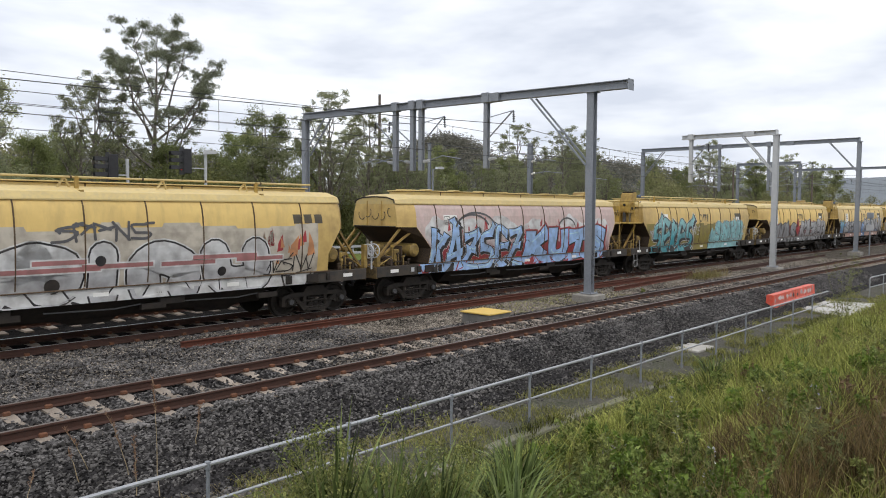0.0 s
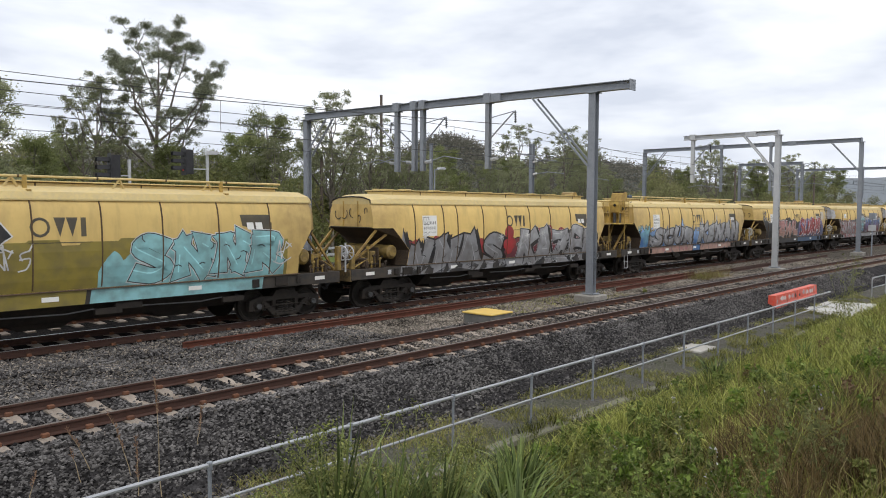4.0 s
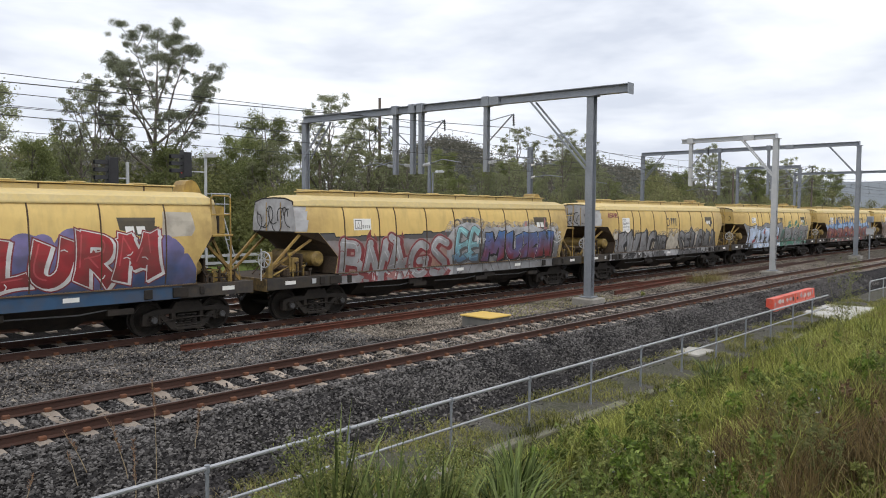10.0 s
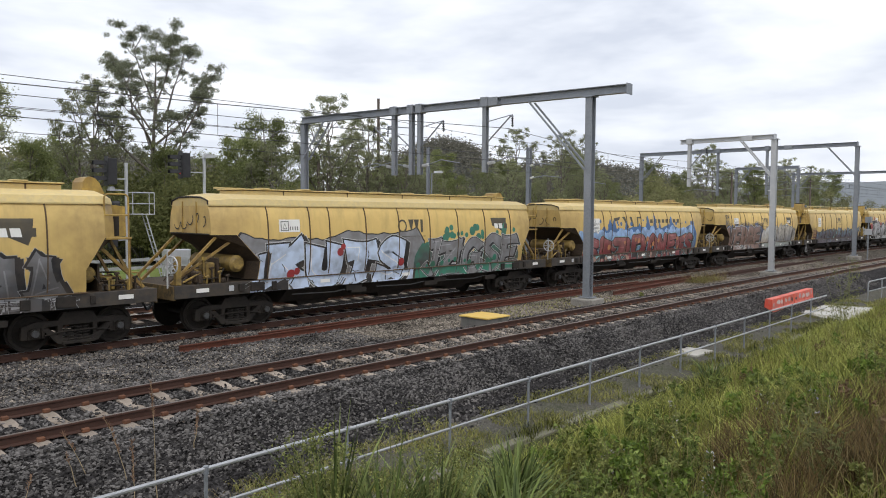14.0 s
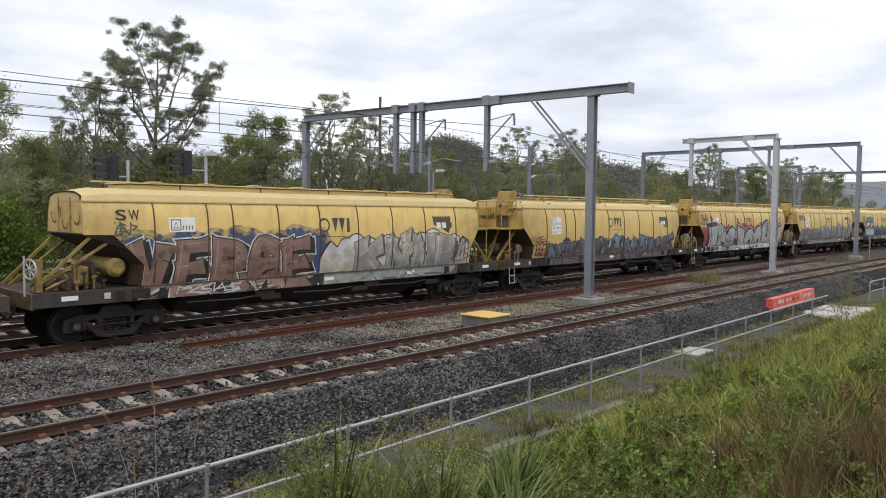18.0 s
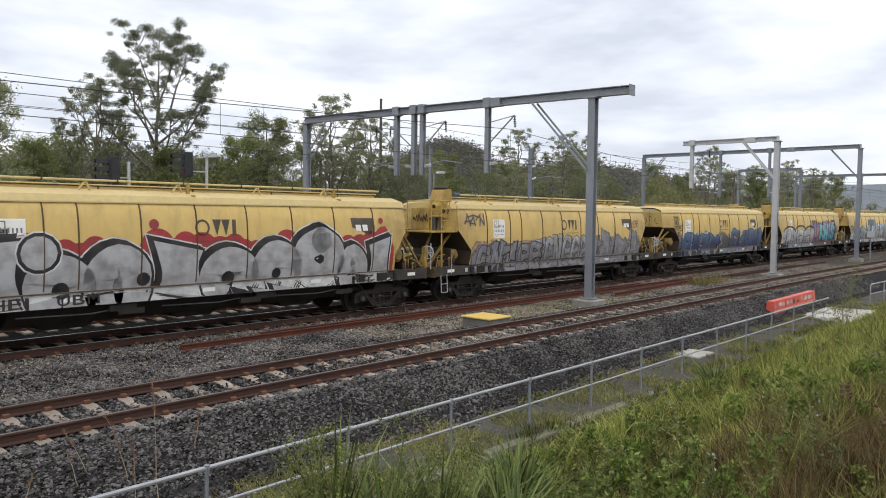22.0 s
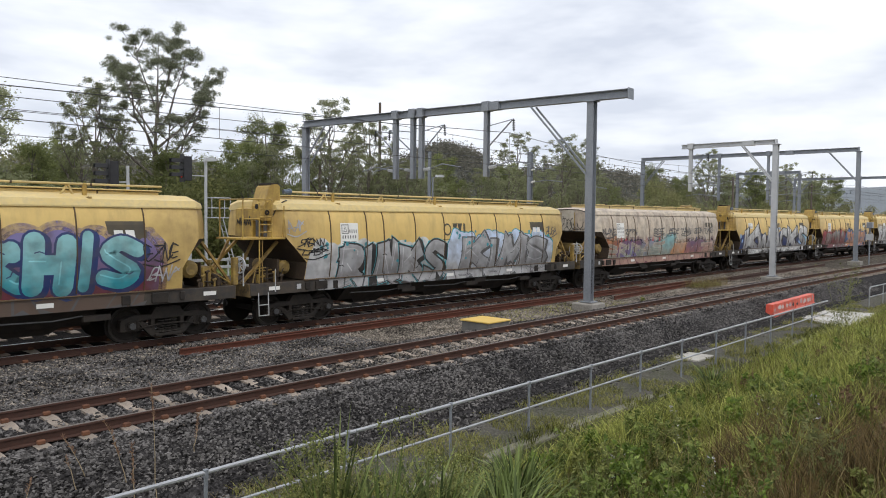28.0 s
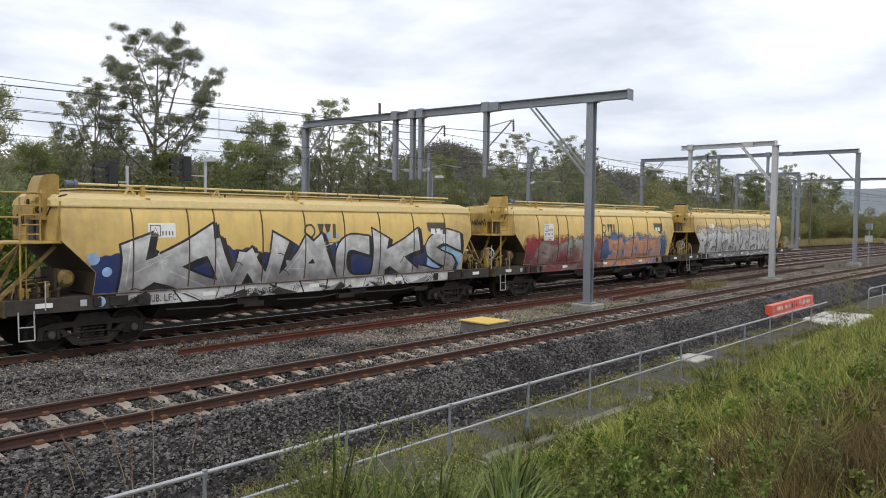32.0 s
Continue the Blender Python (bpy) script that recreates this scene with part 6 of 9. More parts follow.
def sill_paint(w, a, rng, s0, s1, ink, rim=None):
    """Paint carried down over the sill, broken by leaning outlines."""
    layers = [([(a + s0, 0.935), (a + s1, 0.935), (a + s1 + 0.05, 1.243), (a + s0 + 0.05, 1.243)], [(0, 1, 2, 3)], 0.0012, 0)]
    if rim:
        x = s0 + 0.2
        while x < s1 - 0.2:
            t, d = rng.uniform(0.02, 0.06), rng.uniform(-0.25, 0.25)
            layers.append(([(a + x, 0.935), (a + x + t, 0.935), (a + x + t + d, 1.243), (a + x + d, 1.243)], [(0, 1, 2, 3)], 0.0016, 1))
            if rng.random() < 0.5:
                q = rng.uniform(0.15, 0.5)
                layers.append(([(a + x, 0.935), (a + x + q, 0.935), (a + x + q * 0.6 + d, 1.05)], [(0, 1, 2)], 0.0019, 1))
            x += rng.uniform(0.35, 0.95)
    on_side("sill_paint", layers, [paint(ink), paint(rim or ink)], w, "sill_paint")


def bricks(w, a, rng, rows, ink, edge):
    """Short painted bars with pale outlines in staggered rows."""
    layers = []
    for s0, s1, z in rows:
        for slot, g, at in ((0, 0.035, 0.0175), (1, 0.0, 0.018)):
            layers.append((rect(a + s0 - g, z - g, a + s1 + g, z + 0.10 + g), [(0, 1, 2, 3)], at, slot))
    on_side("painted_stripe", layers, [paint(edge), paint(ink)], w, "painted_stripe")


def shards(w, a, rng, s0, s1, z0, z1, ink, n, lift=0.0045):
    """Pointed splinters of colour between and above the letters."""
    layers = []
    for i in range(n):
        s, z = s0 + (s1 - s0) * (i + rng.random()) / n, rng.uniform(z0, z1)
        r, t = rng.uniform(0.12, 0.30), rng.uniform(0.9, 2.2)
        layers.append(([(a + s - r * 0.45, z - r), (a + s + r * 0.45, z - r * 0.8), (a + s + r * 0.3 + 0.1 * math.cos(t), z + r * 0.3), (a + s + r * math.cos(t), z + r * 1.3 * math.sin(t)), (a + s - r * 0.3, z + r * 0.1)], [(0, 1, 2, 3, 4)], lift + 0.00004 * (i % 20), 0))
    on_side("paint_shard", layers, [paint(ink)], w, "paint_shard")


def sprayed_arc(w, a, s, z, rx, rz, ink, half=0.03, t0=0.3, t1=2.9, lift=0.0125):
    line = [Vector((a + s + rx * math.cos(t0 + (t1 - t0) * i / 10), z + rz * math.sin(t0 + (t1 - t0) * i / 10))) for i in range(11)]
    p, f = thick_line(line, half, 0.0, True)
    on_side("sprayed_arc", [(p, f, lift, 0)], [paint(ink)], w, "sprayed_arc")


def scrawl(w, a, rng, s0, s1, z0, z1, ink="blk", n=5, half=0.016):
    """A quick hand-drawn tag that cannot be read: thin angular and looping strokes."""
    layers = []
    step = (s1 - s0) / n
    for i in range(n):
        x0, lean = a + s0 + step * i, rng.uniform(-0.1, 0.15)
        for j, pts in enumerate(rng.choice(TANGLES)[:3]):
            q = [(x0 + (u + rng.uniform(-0.12, 0.12)) * step * 1.1 + lean * v, z0 + (v + rng.uniform(-0.12, 0.12)) * (z1 - z0)) for u, v in pts]
            p, f = thick_line(curve_through(q), half, 0.0, True)
            layers.append((p, f, 0.0165 + 0.00003 * ((3 * i + j) % 40), 0))
    q = [(a + s0 - 0.05, z0 - 0.06), (a + (s0 + s1) / 2, z0 - 0.13), (a + s1 + 0.1, z0 + 0.02)]
    if rng.random() < 0.4:
        p, f = thick_line(curve_through(q), half, 0.0, True)
        layers.append((p, f, 0.0162, 0))
    tagged(on_side("scrawled_tag", layers, [paint(ink)], w, "scrawled_tag"), kind="stuff")


def tag_text(w, a, text, s0, s1, z0, z1, ink="blk"):
    """Plain thin lettering."""
    step = (s1 - s0) / len(text)
    layers = []
    for i, ch in enumerate(text):
        if ch == " ":
            continue
        pts, faces = glyph(ch, 0.01)
        xa, xb = min(p[0] for p in pts), max(p[0] for p in pts)
        ya, yb = min(p[1] for p in pts), max(p[1] for p in pts)
        h = (z1 - z0) * (0.2 if ch == "." else 1.0)
        wd = step * (0.25 if ch in ".I" else 0.82)
        layers.append(([(a + s0 + i * step + (x - xa) / max(0.02, xb - xa) * wd, z0 + (y - ya) / max(0.02, yb - ya) * h) for x, y in pts], faces, 0.0195, 0))
    on_side("painted_lettering", layers, [paint(ink)], w, "painted_lettering")


def flat_shapes(w, a, shapes, material, name, lift, label=""):
    """Plain outlines of (s, z) points as one flat marking."""
    layers = []
    for pts in shapes:
        layers.append(([(a + x, z) for x, z in pts], [tuple(range(len(pts)))], lift, 0))
    return on_side(name, layers, [material], w, name, label)


def rect(x0, z0, x1, z1):
    return [(x0, z0), (x1, z0), (x1, z1), (x0, z1)]


def disc(x, z, r, n=14):
    return [(x + r * math.cos(6.283 * i / n), z + r * math.sin(6.283 * i / n)) for i in range(n)]


def star(w, a, s, z, r):
    shapes = []
    for k in range(4):
        t = math.pi * k / 4 + 0.2
        c, d = math.cos(t), math.sin(t)
        q = r * (1.0 if k % 2 == 0 else 0.7)
        shapes.append([(s - c * q, z - d * q), (s + d * 0.02, z - c * 0.02), (s + c * q, z + d * q), (s - d * 0.02, z + c * 0.02)])
    for i, sh in enumerate(shapes):
        flat_shapes(w, a, [sh], paint("wht"), "painted_star", 0.0195 + 0.0002 * i)


SHEET_INK = mat("faded_sheet_ink", (0.16, 0.155, 0.15), 0.7)


def markings(w, a, data=True, maker=True, badge="flag", half=False, late=0.0):
    """The owner's marks: a data sheet, plain dark marks in place of the lettering, a dark flag badge."""
    if data:
        z0 = 2.5 if half else 2.17
        flat_shapes(w, a, [rect(1.80, z0, 2.48, 2.84)], WHITE, "data_sheet", 0.0045, "white data sheet")
        flat_shapes(w, a, [rect(1.85, 2.53, 1.875, 2.80), rect(2.085, 2.53, 2.11, 2.80), rect(1.875, 2.53, 2.085, 2.555), rect(1.875, 2.775, 2.085, 2.80), [(1.905, 2.58), (2.055, 2.58), (2.03, 2.60), (1.93, 2.60)], [(1.905, 2.58), (1.93, 2.60), (1.98, 2.71), (1.98, 2.745)], [(2.055, 2.58), (1.98, 2.745), (1.98, 2.71), (2.03, 2.60)]], SHEET_INK, "data_sheet_mark", 0.0065)
        bars = [rect(2.14 + 0.08 * i, 2.55, 2.175 + 0.08 * i, 2.65) for i in range(4)]
        if not half:
            bars += [rect(1.87 + 0.095 * i, 2.39, 1.91 + 0.095 * i, 2.48) for i in range(6)] + [rect(1.86, 2.29, 1.98, 2.305), rect(2.05, 2.29, 2.15, 2.305), rect(2.2, 2.29, 2.4, 2.305), rect(1.86, 2.24, 2.1, 2.252)]
        tagged(flat_shapes(w, a, bars, SHEET_INK, "data_sheet_print", 0.0065), kind="stuff")
    if maker:
        arc = []
        for i in range(12):
            t0, t1 = 6.283 * i / 12, 6.283 * (i + 1) / 12
            arc.append([(6.43 + r * c(t), 2.625 + r * 1.05 * d(t)) for r, t, c, d in ((0.2, t0, math.cos, math.sin), (0.2, t1, math.cos, math.sin), (0.145, t1, math.cos, math.sin), (0.145, t0, math.cos, math.sin))])
        flat_shapes(w, a, arc, DARK, "owner_ring", 0.0045, "dark painted owner's mark")
        for x in (6.70, 6.95):
            flat_shapes(w, a, [[(x, 2.83), (x + 0.24, 2.83), (x + 0.12, 2.42)]], DARK, "owner_wedge", 0.0045)
        flat_shapes(w, a, [rect(7.25, 2.42, 7.36, 2.83)], DARK, "owner_bar", 0.0045)
        flat_shapes(w, a, [rect(6.2, 2.285, 7.48, 2.305)], DARK, "owner_line", 0.0045)
    a += late
    if badge == "flag":
        flat_shapes(w, a, [[(10.90, 2.88), (10.96, 2.60), (11.26, 2.52), (11.68, 2.32), (11.76, 2.52), (11.80, 2.88)]], DARK, "badge", 0.0045, "dark flag-shaped badge")
        for i in range(2):
            x = 11.08 + i * 0.26
            flat_shapes(w, a, [[(x + 0.03, 2.50), (x + 0.23, 2.50), (x + 0.20, 2.68), (x, 2.68)]], WHITE, "badge_block", 0.0068)
        flat_shapes(w, a, [[(11.66, 2.50), (11.84, 2.50), (11.84, 2.68), (11.66, 2.68)]], DARK, "badge_block", 0.0068)
    elif badge == "bars":
        for i in range(3):
            x = 11.5 + i * 0.36
            flat_shapes(w, a, [[(x + 0.03, 2.62), (x + 0.29, 2.62), (x + 0.26, 2.87), (x, 2.87)]], DARK, "badge_block", 0.0045, "dark painted badge")


LABELS = {
    -1: "yellow hopper wagon, half whitewashed, with black-outlined pale graffiti", 0: "hopper wagon sprayed pink and white, pale blue and red graffiti", 1: "yellow hopper wagon with turquoise and pale green graffiti",
    2: "yellow hopper wagon with silver and red heart graffiti", 3: "yellow hopper wagon with grey graffiti on a blue cloud", 4: "yellow hopper wagon with pink and red graffiti on black",
    5: "yellow hopper wagon with silver, red and blue graffiti, grey end", 6: "yellow hopper wagon with dark silver graffiti, grey end", 7: "yellow hopper wagon with icy blue and grey graffiti",
    8: "yellow hopper wagon with red graffiti under blue waves", 9: "yellow hopper wagon with brown spotted graffiti and a white cloud", 10: "clean yellow hopper wagon with low dark blue graffiti",
    11: "yellow hopper wagon with huge silver bubble graffiti on red", 12: "yellow hopper wagon with dull grey graffiti", 13: "yellow hopper wagon with dark blue graffiti",
    14: "yellow hopper wagon with white and teal graffiti", 15: "yellow hopper wagon with grey graffiti on white dotted cloud", 16: "dirty cream hopper wagon with faded many-coloured graffiti",
    17: "yellow hopper wagon with large chrome graffiti on navy blue", 18: "yellow hopper wagon with red, blue and orange graffiti", 19: "last hopper wagon, yellow with tangled white graffiti",
}


def decorate(w, k, kind):
    a = PAINT_FROM
    g = random.Random(100 + k)
    w["label"] = LABELS[k]

    def W(text, s0, s1, z0, z1, top, low, rim="blk", halo=None, rw=0.04, hw=0.04, style="block", fat=0.15, drop=0.10, detail=True):
        word(w, a, g, text, s0, s1, z0, z1, top, low, rim, halo, rw, hw, 0.006, style, fat, drop, detail)

    def B(s0, s1, ztop, bump, top, low=None, edge=None, lift=0.003, style="cloud", veil=False, zbot=1.275):
        band(w, a, g, s0, s1, ztop, bump, top, low, zbot, lift, edge, style, veil)

    def S(s0, s1, ink, rim=None):
        sill_paint(w, a, g, s0, s1, ink, rim)

    def T(s0, s1, z0, z1, ink="blk", n=5, half=0.016):
        scrawl(w, a, g, s0, s1, z0, z1, ink, n, half)

    def X(s0, s1, z0, z1, ink, n):
        shards(w, a, g, s0, s1, z0, z1, ink, n)

    def dots(ink, *spots, lift=0.0185):
        for i, (s, z, r) in enumerate(spots):
            on_side("painted_dot", [(disc(a + s, z, r), [tuple(range(14))], lift + 0.00003 * i, 0)], [paint(ink)], w, "painted_dot")

    def many(n, s0, s1, z0, z1, r0, r1):
        return [(g.uniform(s0, s1), g.uniform(z0, z1), g.uniform(r0, r1)) for _ in range(n)]
    body = {16: GREYISH}.get(k)
    if body:
        for o in w.children:
            if o.name.split(".")[0] == "body" or k == 16 and o.name.split(".")[0] == "roof":
                o.material_slots[0].link = "OBJECT"
                o.material_slots[0].material = body
    markings(w, a, k not in (-1,), k not in (-1, 0, 8, 16, 19), "bars" if k in (-1, 16) else ("" if k in (0, 8) else "flag"), k in (0, 1, 5, 7, 9, 11, 17), 0.26 if kind == "hooded" else 0.0)
    if k == -1:
        B(0.0, 12.6, 2.58, 0.22, "crm", "crm", None, 0.003, "steps"), B(0.6, 4.2, 2.75, 0.15, "crm", "crm", None, 0.0045, "steps")
        W("nUOInU", 0.3, 11.0, 0.80, 2.28, "wht", "sil", "blk", "wht", 0.045, 0.03, "bubble", 0.27, 0.0, False)
        bricks(w, a, g, ((1.5, 4.0, 1.62), (2.2, 3.4, 1.76), (4.6, 6.6, 1.64), (5.2, 6.3, 1.80), (6.2, 7.8, 1.68), (8.0, 9.4, 1.66), (8.8, 10.6, 1.78), (10.0, 11.4, 1.68)), "pnk", "wht")
        dots("blk", (3.0, 1.55, 0.16), (4.5, 1.80, 0.10), (6.6, 1.85, 0.12), (5.6, 1.35, 0.16), (9.6, 1.45, 0.12))
        T(5.6, 7.7, 2.32, 2.68, "dgy", 5, 0.03), S(0.4, 12.4, "wht", "blk"), X(10.8, 12.4, 1.6, 2.2, "org", 7), X(11.0, 12.2, 2.0, 2.3, "red", 4), T(10.9, 12.3, 1.35, 1.75, "blk", 5)
    elif k == 0:
        on_side("paint_patch", [(rect(a + 0.3, 1.275, a + 13.2, 3.17), [(0, 1, 2, 3)], 0.001, 0)], [PINKISH], w, "paint_patch", "faded pink overspray")
        B(0.9, 12.7, 2.62, 0.35, "wht", "pnk", None, 0.003, "wave"), B(0.5, 12.6, 1.75, 0.3, "mar", "red", None, 0.0045, "wave", True)
        for s, z, rx, rz in ((3.3, 2.35, 0.9, 0.5), (3.5, 2.3, 1.1, 0.62), (9.3, 2.3, 0.6, 0.4)):
            sprayed_arc(w, a, s, z, rx, rz, "dgy", 0.035)
        X(1.0, 6.4, 2.1, 2.5, "red", 9), X(6.6, 12.6, 2.2, 2.55, "red", 12)
        W("######", 1.1, 6.2, 0.86, 2.50, "lbl", "lbl", "blk", "wht", 0.035, 0.015, "block", 0.15), X(1.6, 6.0, 1.9, 2.25, "pnk", 14)
        W("KUTS", 6.3, 12.4, 0.92, 2.36, "lbl", "lbl", "blk", "red", 0.03, 0.05, "block", 0.19, 0.05)
        S(0.6, 12.5, "lbl", "red")
    elif k == 1:
        B(0.2, 12.6, 2.30, 0.12, "olv", "olv", None, 0.003, "steps")
        W("#####", 0.9, 5.4, 0.86, 2.58, "ltq", "tea", "blk", "wht", 0.05, 0.03, "block", 0.17, 0.14), S(0.6, 5.2, "tea", "blk")
        B(7.6, 12.5, 2.1, 0.3, "ltq", "ltq", None, 0.0045, "cloud"), W("S##R", 8.3, 12.4, 1.30, 2.48, "ltq", "ltq", "blk", "wht", 0.022, 0.02, "block", 0.2, 0.0), X(9.6, 11.6, 1.6, 2.2, "olv", 5)
        S(7.4, 11.8, "ltq"), S(5.3, 7.3, "olv"), T(5.3, 6.2, 1.75, 2.2, "wht", 4), T(0.55, 1.05, 1.6, 2.05, "sil", 3), T(12.2, 12.6, 1.7, 2.2, "wht", 2)
    elif k == 2:
        B(0.5, 12.5, 1.95, 0.3, "drd", "mar", "blk"), dots("red", *many(12, 0.8, 12.4, 1.7, 2.25, 0.16, 0.28), lift=0.0055)
        W("WNAS", 0.6, 6.1, 0.86, 2.25, "gry", "gry", "blk", "blk", 0.03, 0.03, "block", 0.19, 0.16), W("KA##B", 6.9, 12.6, 0.86, 2.40, "sil", "gry", "blk", "wht", 0.035, 0.012, "block", 0.18, 0.14)
        dots("red", (6.25, 1.78, 0.2), (6.6, 1.8, 0.2), (6.42, 1.6, 0.2))
        for s in (1.9, 5.9, 7.5, 8.5, 9.8, 12.3):
            star(w, a, s, g.uniform(1.6, 2.35), 0.26)
        S(0.8, 12.4, "gry", "blk")
    elif k == 3:
        B(0.35, 12.6, 1.95, 0.36, "lbl", "blu", None, 0.003, "flame", True), B(0.4, 2.4, 2.0, 0.3, "ltq", "blu", None, 0.0045, "flame", True)
        W("SCUR", 1.9, 6.3, 1.30, 2.20, "sil", "gry", "blk", "sil", 0.05, 0.014, "block", 0.19, 0.10), W("#", 1.3, 2.0, 1.3, 1.9, "gry", "gry", "blk", None, 0.04), W("K#NAN", 7.0, 12.5, 1.30, 2.42, "sil", "gry", "blk", "sil", 0.04, 0.012, "block", 0.17, 0.08)
        X(7.1, 7.6, 2.4, 2.6, "sil", 1), X(9.3, 9.7, 2.5, 2.7, "sil", 1), S(1.4, 6.3, "tan", "dgy"), S(6.4, 7.2, "blu"), S(7.3, 11.8, "tan", "dgy"), dots("pnk", *many(9, 1.6, 6.2, 1.05, 1.15, 0.06, 0.13), lift=0.0035)
    elif k == 4:
        B(0.4, 1.9, 2.45, 0.12, "crm", "crm", None, 0.003, "wave", True), B(12.0, 12.95, 1.95, 0.3, "pur", "nvy", None, 0.0042), B(0.4, 7.6, 2.42, 0.30, "blk", "blk", None, 0.0045), B(7.2, 12.5, 2.45, 0.28, "pur", "nvy", None, 0.0047)
        W("L#WL", 2.4, 7.1, 1.33, 2.44, "pnk", "tan", "wht", None, 0.03, 0, "block", 0.19, 0.0), W("SLURM", 7.5, 11.9, 1.36, 2.50, "red", "drd", "wht", "drd", 0.022, 0.03, "block", 0.17, 0.06), S(0.6, 7.2, "blk"), S(7.2, 12.4, "dsl")
        flat_shapes(w, a, [[(11.95, 2.50), (12.05, 2.42), (12.7, 2.44), (12.8, 2.6), (12.72, 3.0), (12.0, 3.02)]], paint("crm"), "painted_patch", 0.0035, "pale patch painted over old lettering")
        T(0.2, 1.2, 2.72, 2.98, "dgy", 4, 0.022), T(0.3, 1.1, 2.4, 2.66, "dgy", 4, 0.022)
    elif k == 5:
        B(0.4, 6.3, 2.34, 0.12, "dgy", "brn", "blk", 0.003, "steps"), B(0.5, 6.2, 2.22, 0.10, "gry", "tan", None, 0.0045, "steps"), B(5.9, 7.9, 2.65, 0.25, "sil", "gry", None, 0.0047, "wave", True), B(7.6, 12.6, 2.5, 0.25, "sil", "dgy", None, 0.0047, "wave", True)
        X(0.8, 6.2, 1.9, 2.3, "drd", 9), W("B##GS", 1.2, 6.0, 0.86, 2.24, "sil", "gry", "drd", "pnk", 0.05, 0.02, "script", 0.15, 0.10)
        W("##", 6.3, 7.6, 1.3, 2.55, "ltq", "sky", "dgy", None, 0.03, 0, "block", 0.16), X(8.0, 12.2, 2.2, 2.65, "pnk", 6), W("MUZN", 7.8, 12.2, 1.28, 2.36, "blu", "drd", "blk", "wht", 0.035, 0.012, "block", 0.19, 0.08), X(9.2, 11.8, 1.5, 2.2, "drd", 6)
        tag_text(w, a, "RIP", 7.45, 7.95, 1.95, 2.15, "wht"), T(12.3, 12.75, 2.0, 2.3, "wht", 3), S(1.2, 6.2, "sil", "drd"), S(6.2, 12.2, "gry", "dgy")
    elif k == 6:
        B(0.6, 6.6, 1.95, 0.28, "crm", "crm", None, 0.003, "cloud", True), B(6.4, 11.0, 1.95, 0.3, "crm", "crm", None, 0.0045, "cloud", True)
        W("#", 0.6, 1.5, 1.25, 1.9, "gry", "gry", "blk", None, 0.05), W("KWAC", 1.3, 5.1, 0.86, 2.20, "gry", "gry", "blk", None, 0.065, 0, "block", 0.2, 0.14), W("##", 5.0, 6.2, 0.9, 2.0, "gry", "dgy", "blk", None, 0.05, 0, "block", 0.2)
        W("S#L#A#", 7.5, 12.4, 0.88, 2.14, "gry", "dgy", "blk", "sil", 0.055, 0.01, "block", 0.18, 0.12), S(0.7, 12.2, "sil", "dgy"), T(0.5, 1.4, 2.85, 3.05, "drd", 5), T(2.1, 2.6, 1.0, 1.2, "blk", 3)
    elif k == 7:
        B(0.3, 7.4, 2.40, 0.22, "gry", "gry", "blk", 0.003, "wave"), B(7.0, 12.6, 1.9, 0.25, "grn", "dgy", None, 0.0045, "cloud")
        dots("grn", *many(26, 8.3, 12.4, 2.15, 2.6, 0.06, 0.16), lift=0.0055), W("II", 0.5, 1.5, 1.2, 2.0, "ice", "ice", "blk", "wht", 0.05, 0.015)
        W("KUTS", 1.3, 6.6, 0.84, 2.26, "ice", "ice", "blk", "wht", 0.05, 0.02, "block", 0.21, 0.14), W("J#GSE", 7.4, 12.5, 0.95, 2.26, "gry", "gry", "blk", "wht", 0.03, 0.02, "block", 0.17, 0.06)
        dots("red", (2.2, 1.35, 0.13), (2.4, 1.42, 0.10), (3.9, 1.9, 0.12), (4.0, 2.05, 0.09), (6.4, 1.5, 0.13)), S(0.9, 6.9, "ice", "blk"), S(7.0, 12.3, "grn", "dgy"), dots("grn", *many(14, 7.1, 12.2, 1.3, 1.5, 0.05, 0.12))
    elif k == 8:
        B(0.0, 12.6, 2.38, 0.30, "blu", "blu", None, 0.003, "flame"), B(0.2, 12.4, 2.28, 0.24, "lbl", "sky", None, 0.0047)
        dots("blu", *many(16, 0.6, 12.4, 2.5, 2.78, 0.05, 0.13), lift=0.0042)
        W("S##D", 1.0, 6.8, 0.88, 2.08, "pnk", "drd", "blk", "ltq", 0.035, 0.02, "script", 0.19, 0.09), W("ONE#S", 7.0, 12.1, 0.92, 2.10, "pnk", "drd", "blk", "ltq", 0.035, 0.02, "script", 0.18, 0.08), S(1.0, 12.2, "soil", "dgy")
        flat_shapes(w, a, [[(3.5, 2.45), (3.75, 2.85), (4.35, 2.92), (4.2, 2.78), (3.8, 2.70), (3.7, 2.45)], [(4.5, 2.92), (4.75, 2.92), (5.1, 2.42), (4.95, 2.42)], [(5.2, 2.92), (5.4, 2.92), (5.6, 2.42), (5.45, 2.42)], rect(5.9, 2.42, 6.02, 2.92), rect(5.9, 2.84, 6.35, 2.92)], DARK, "owner_mark", 0.0025)
        flat_shapes(w, a, [rect(6.85, 2.5, 6.92, 2.9)] + [rect(7.2 + i * 0.42, 2.62, 7.48 + i * 0.42, 2.80) for i in range(8)], DARK, "owner_mark", 0.0025)
        dots("org", *many(16, 1.2, 11.8, 1.3, 1.9, 0.06, 0.14)), dots("tan", *many(14, 1.2, 11.8, 0.98, 1.18, 0.05, 0.11))
    elif k == 9:
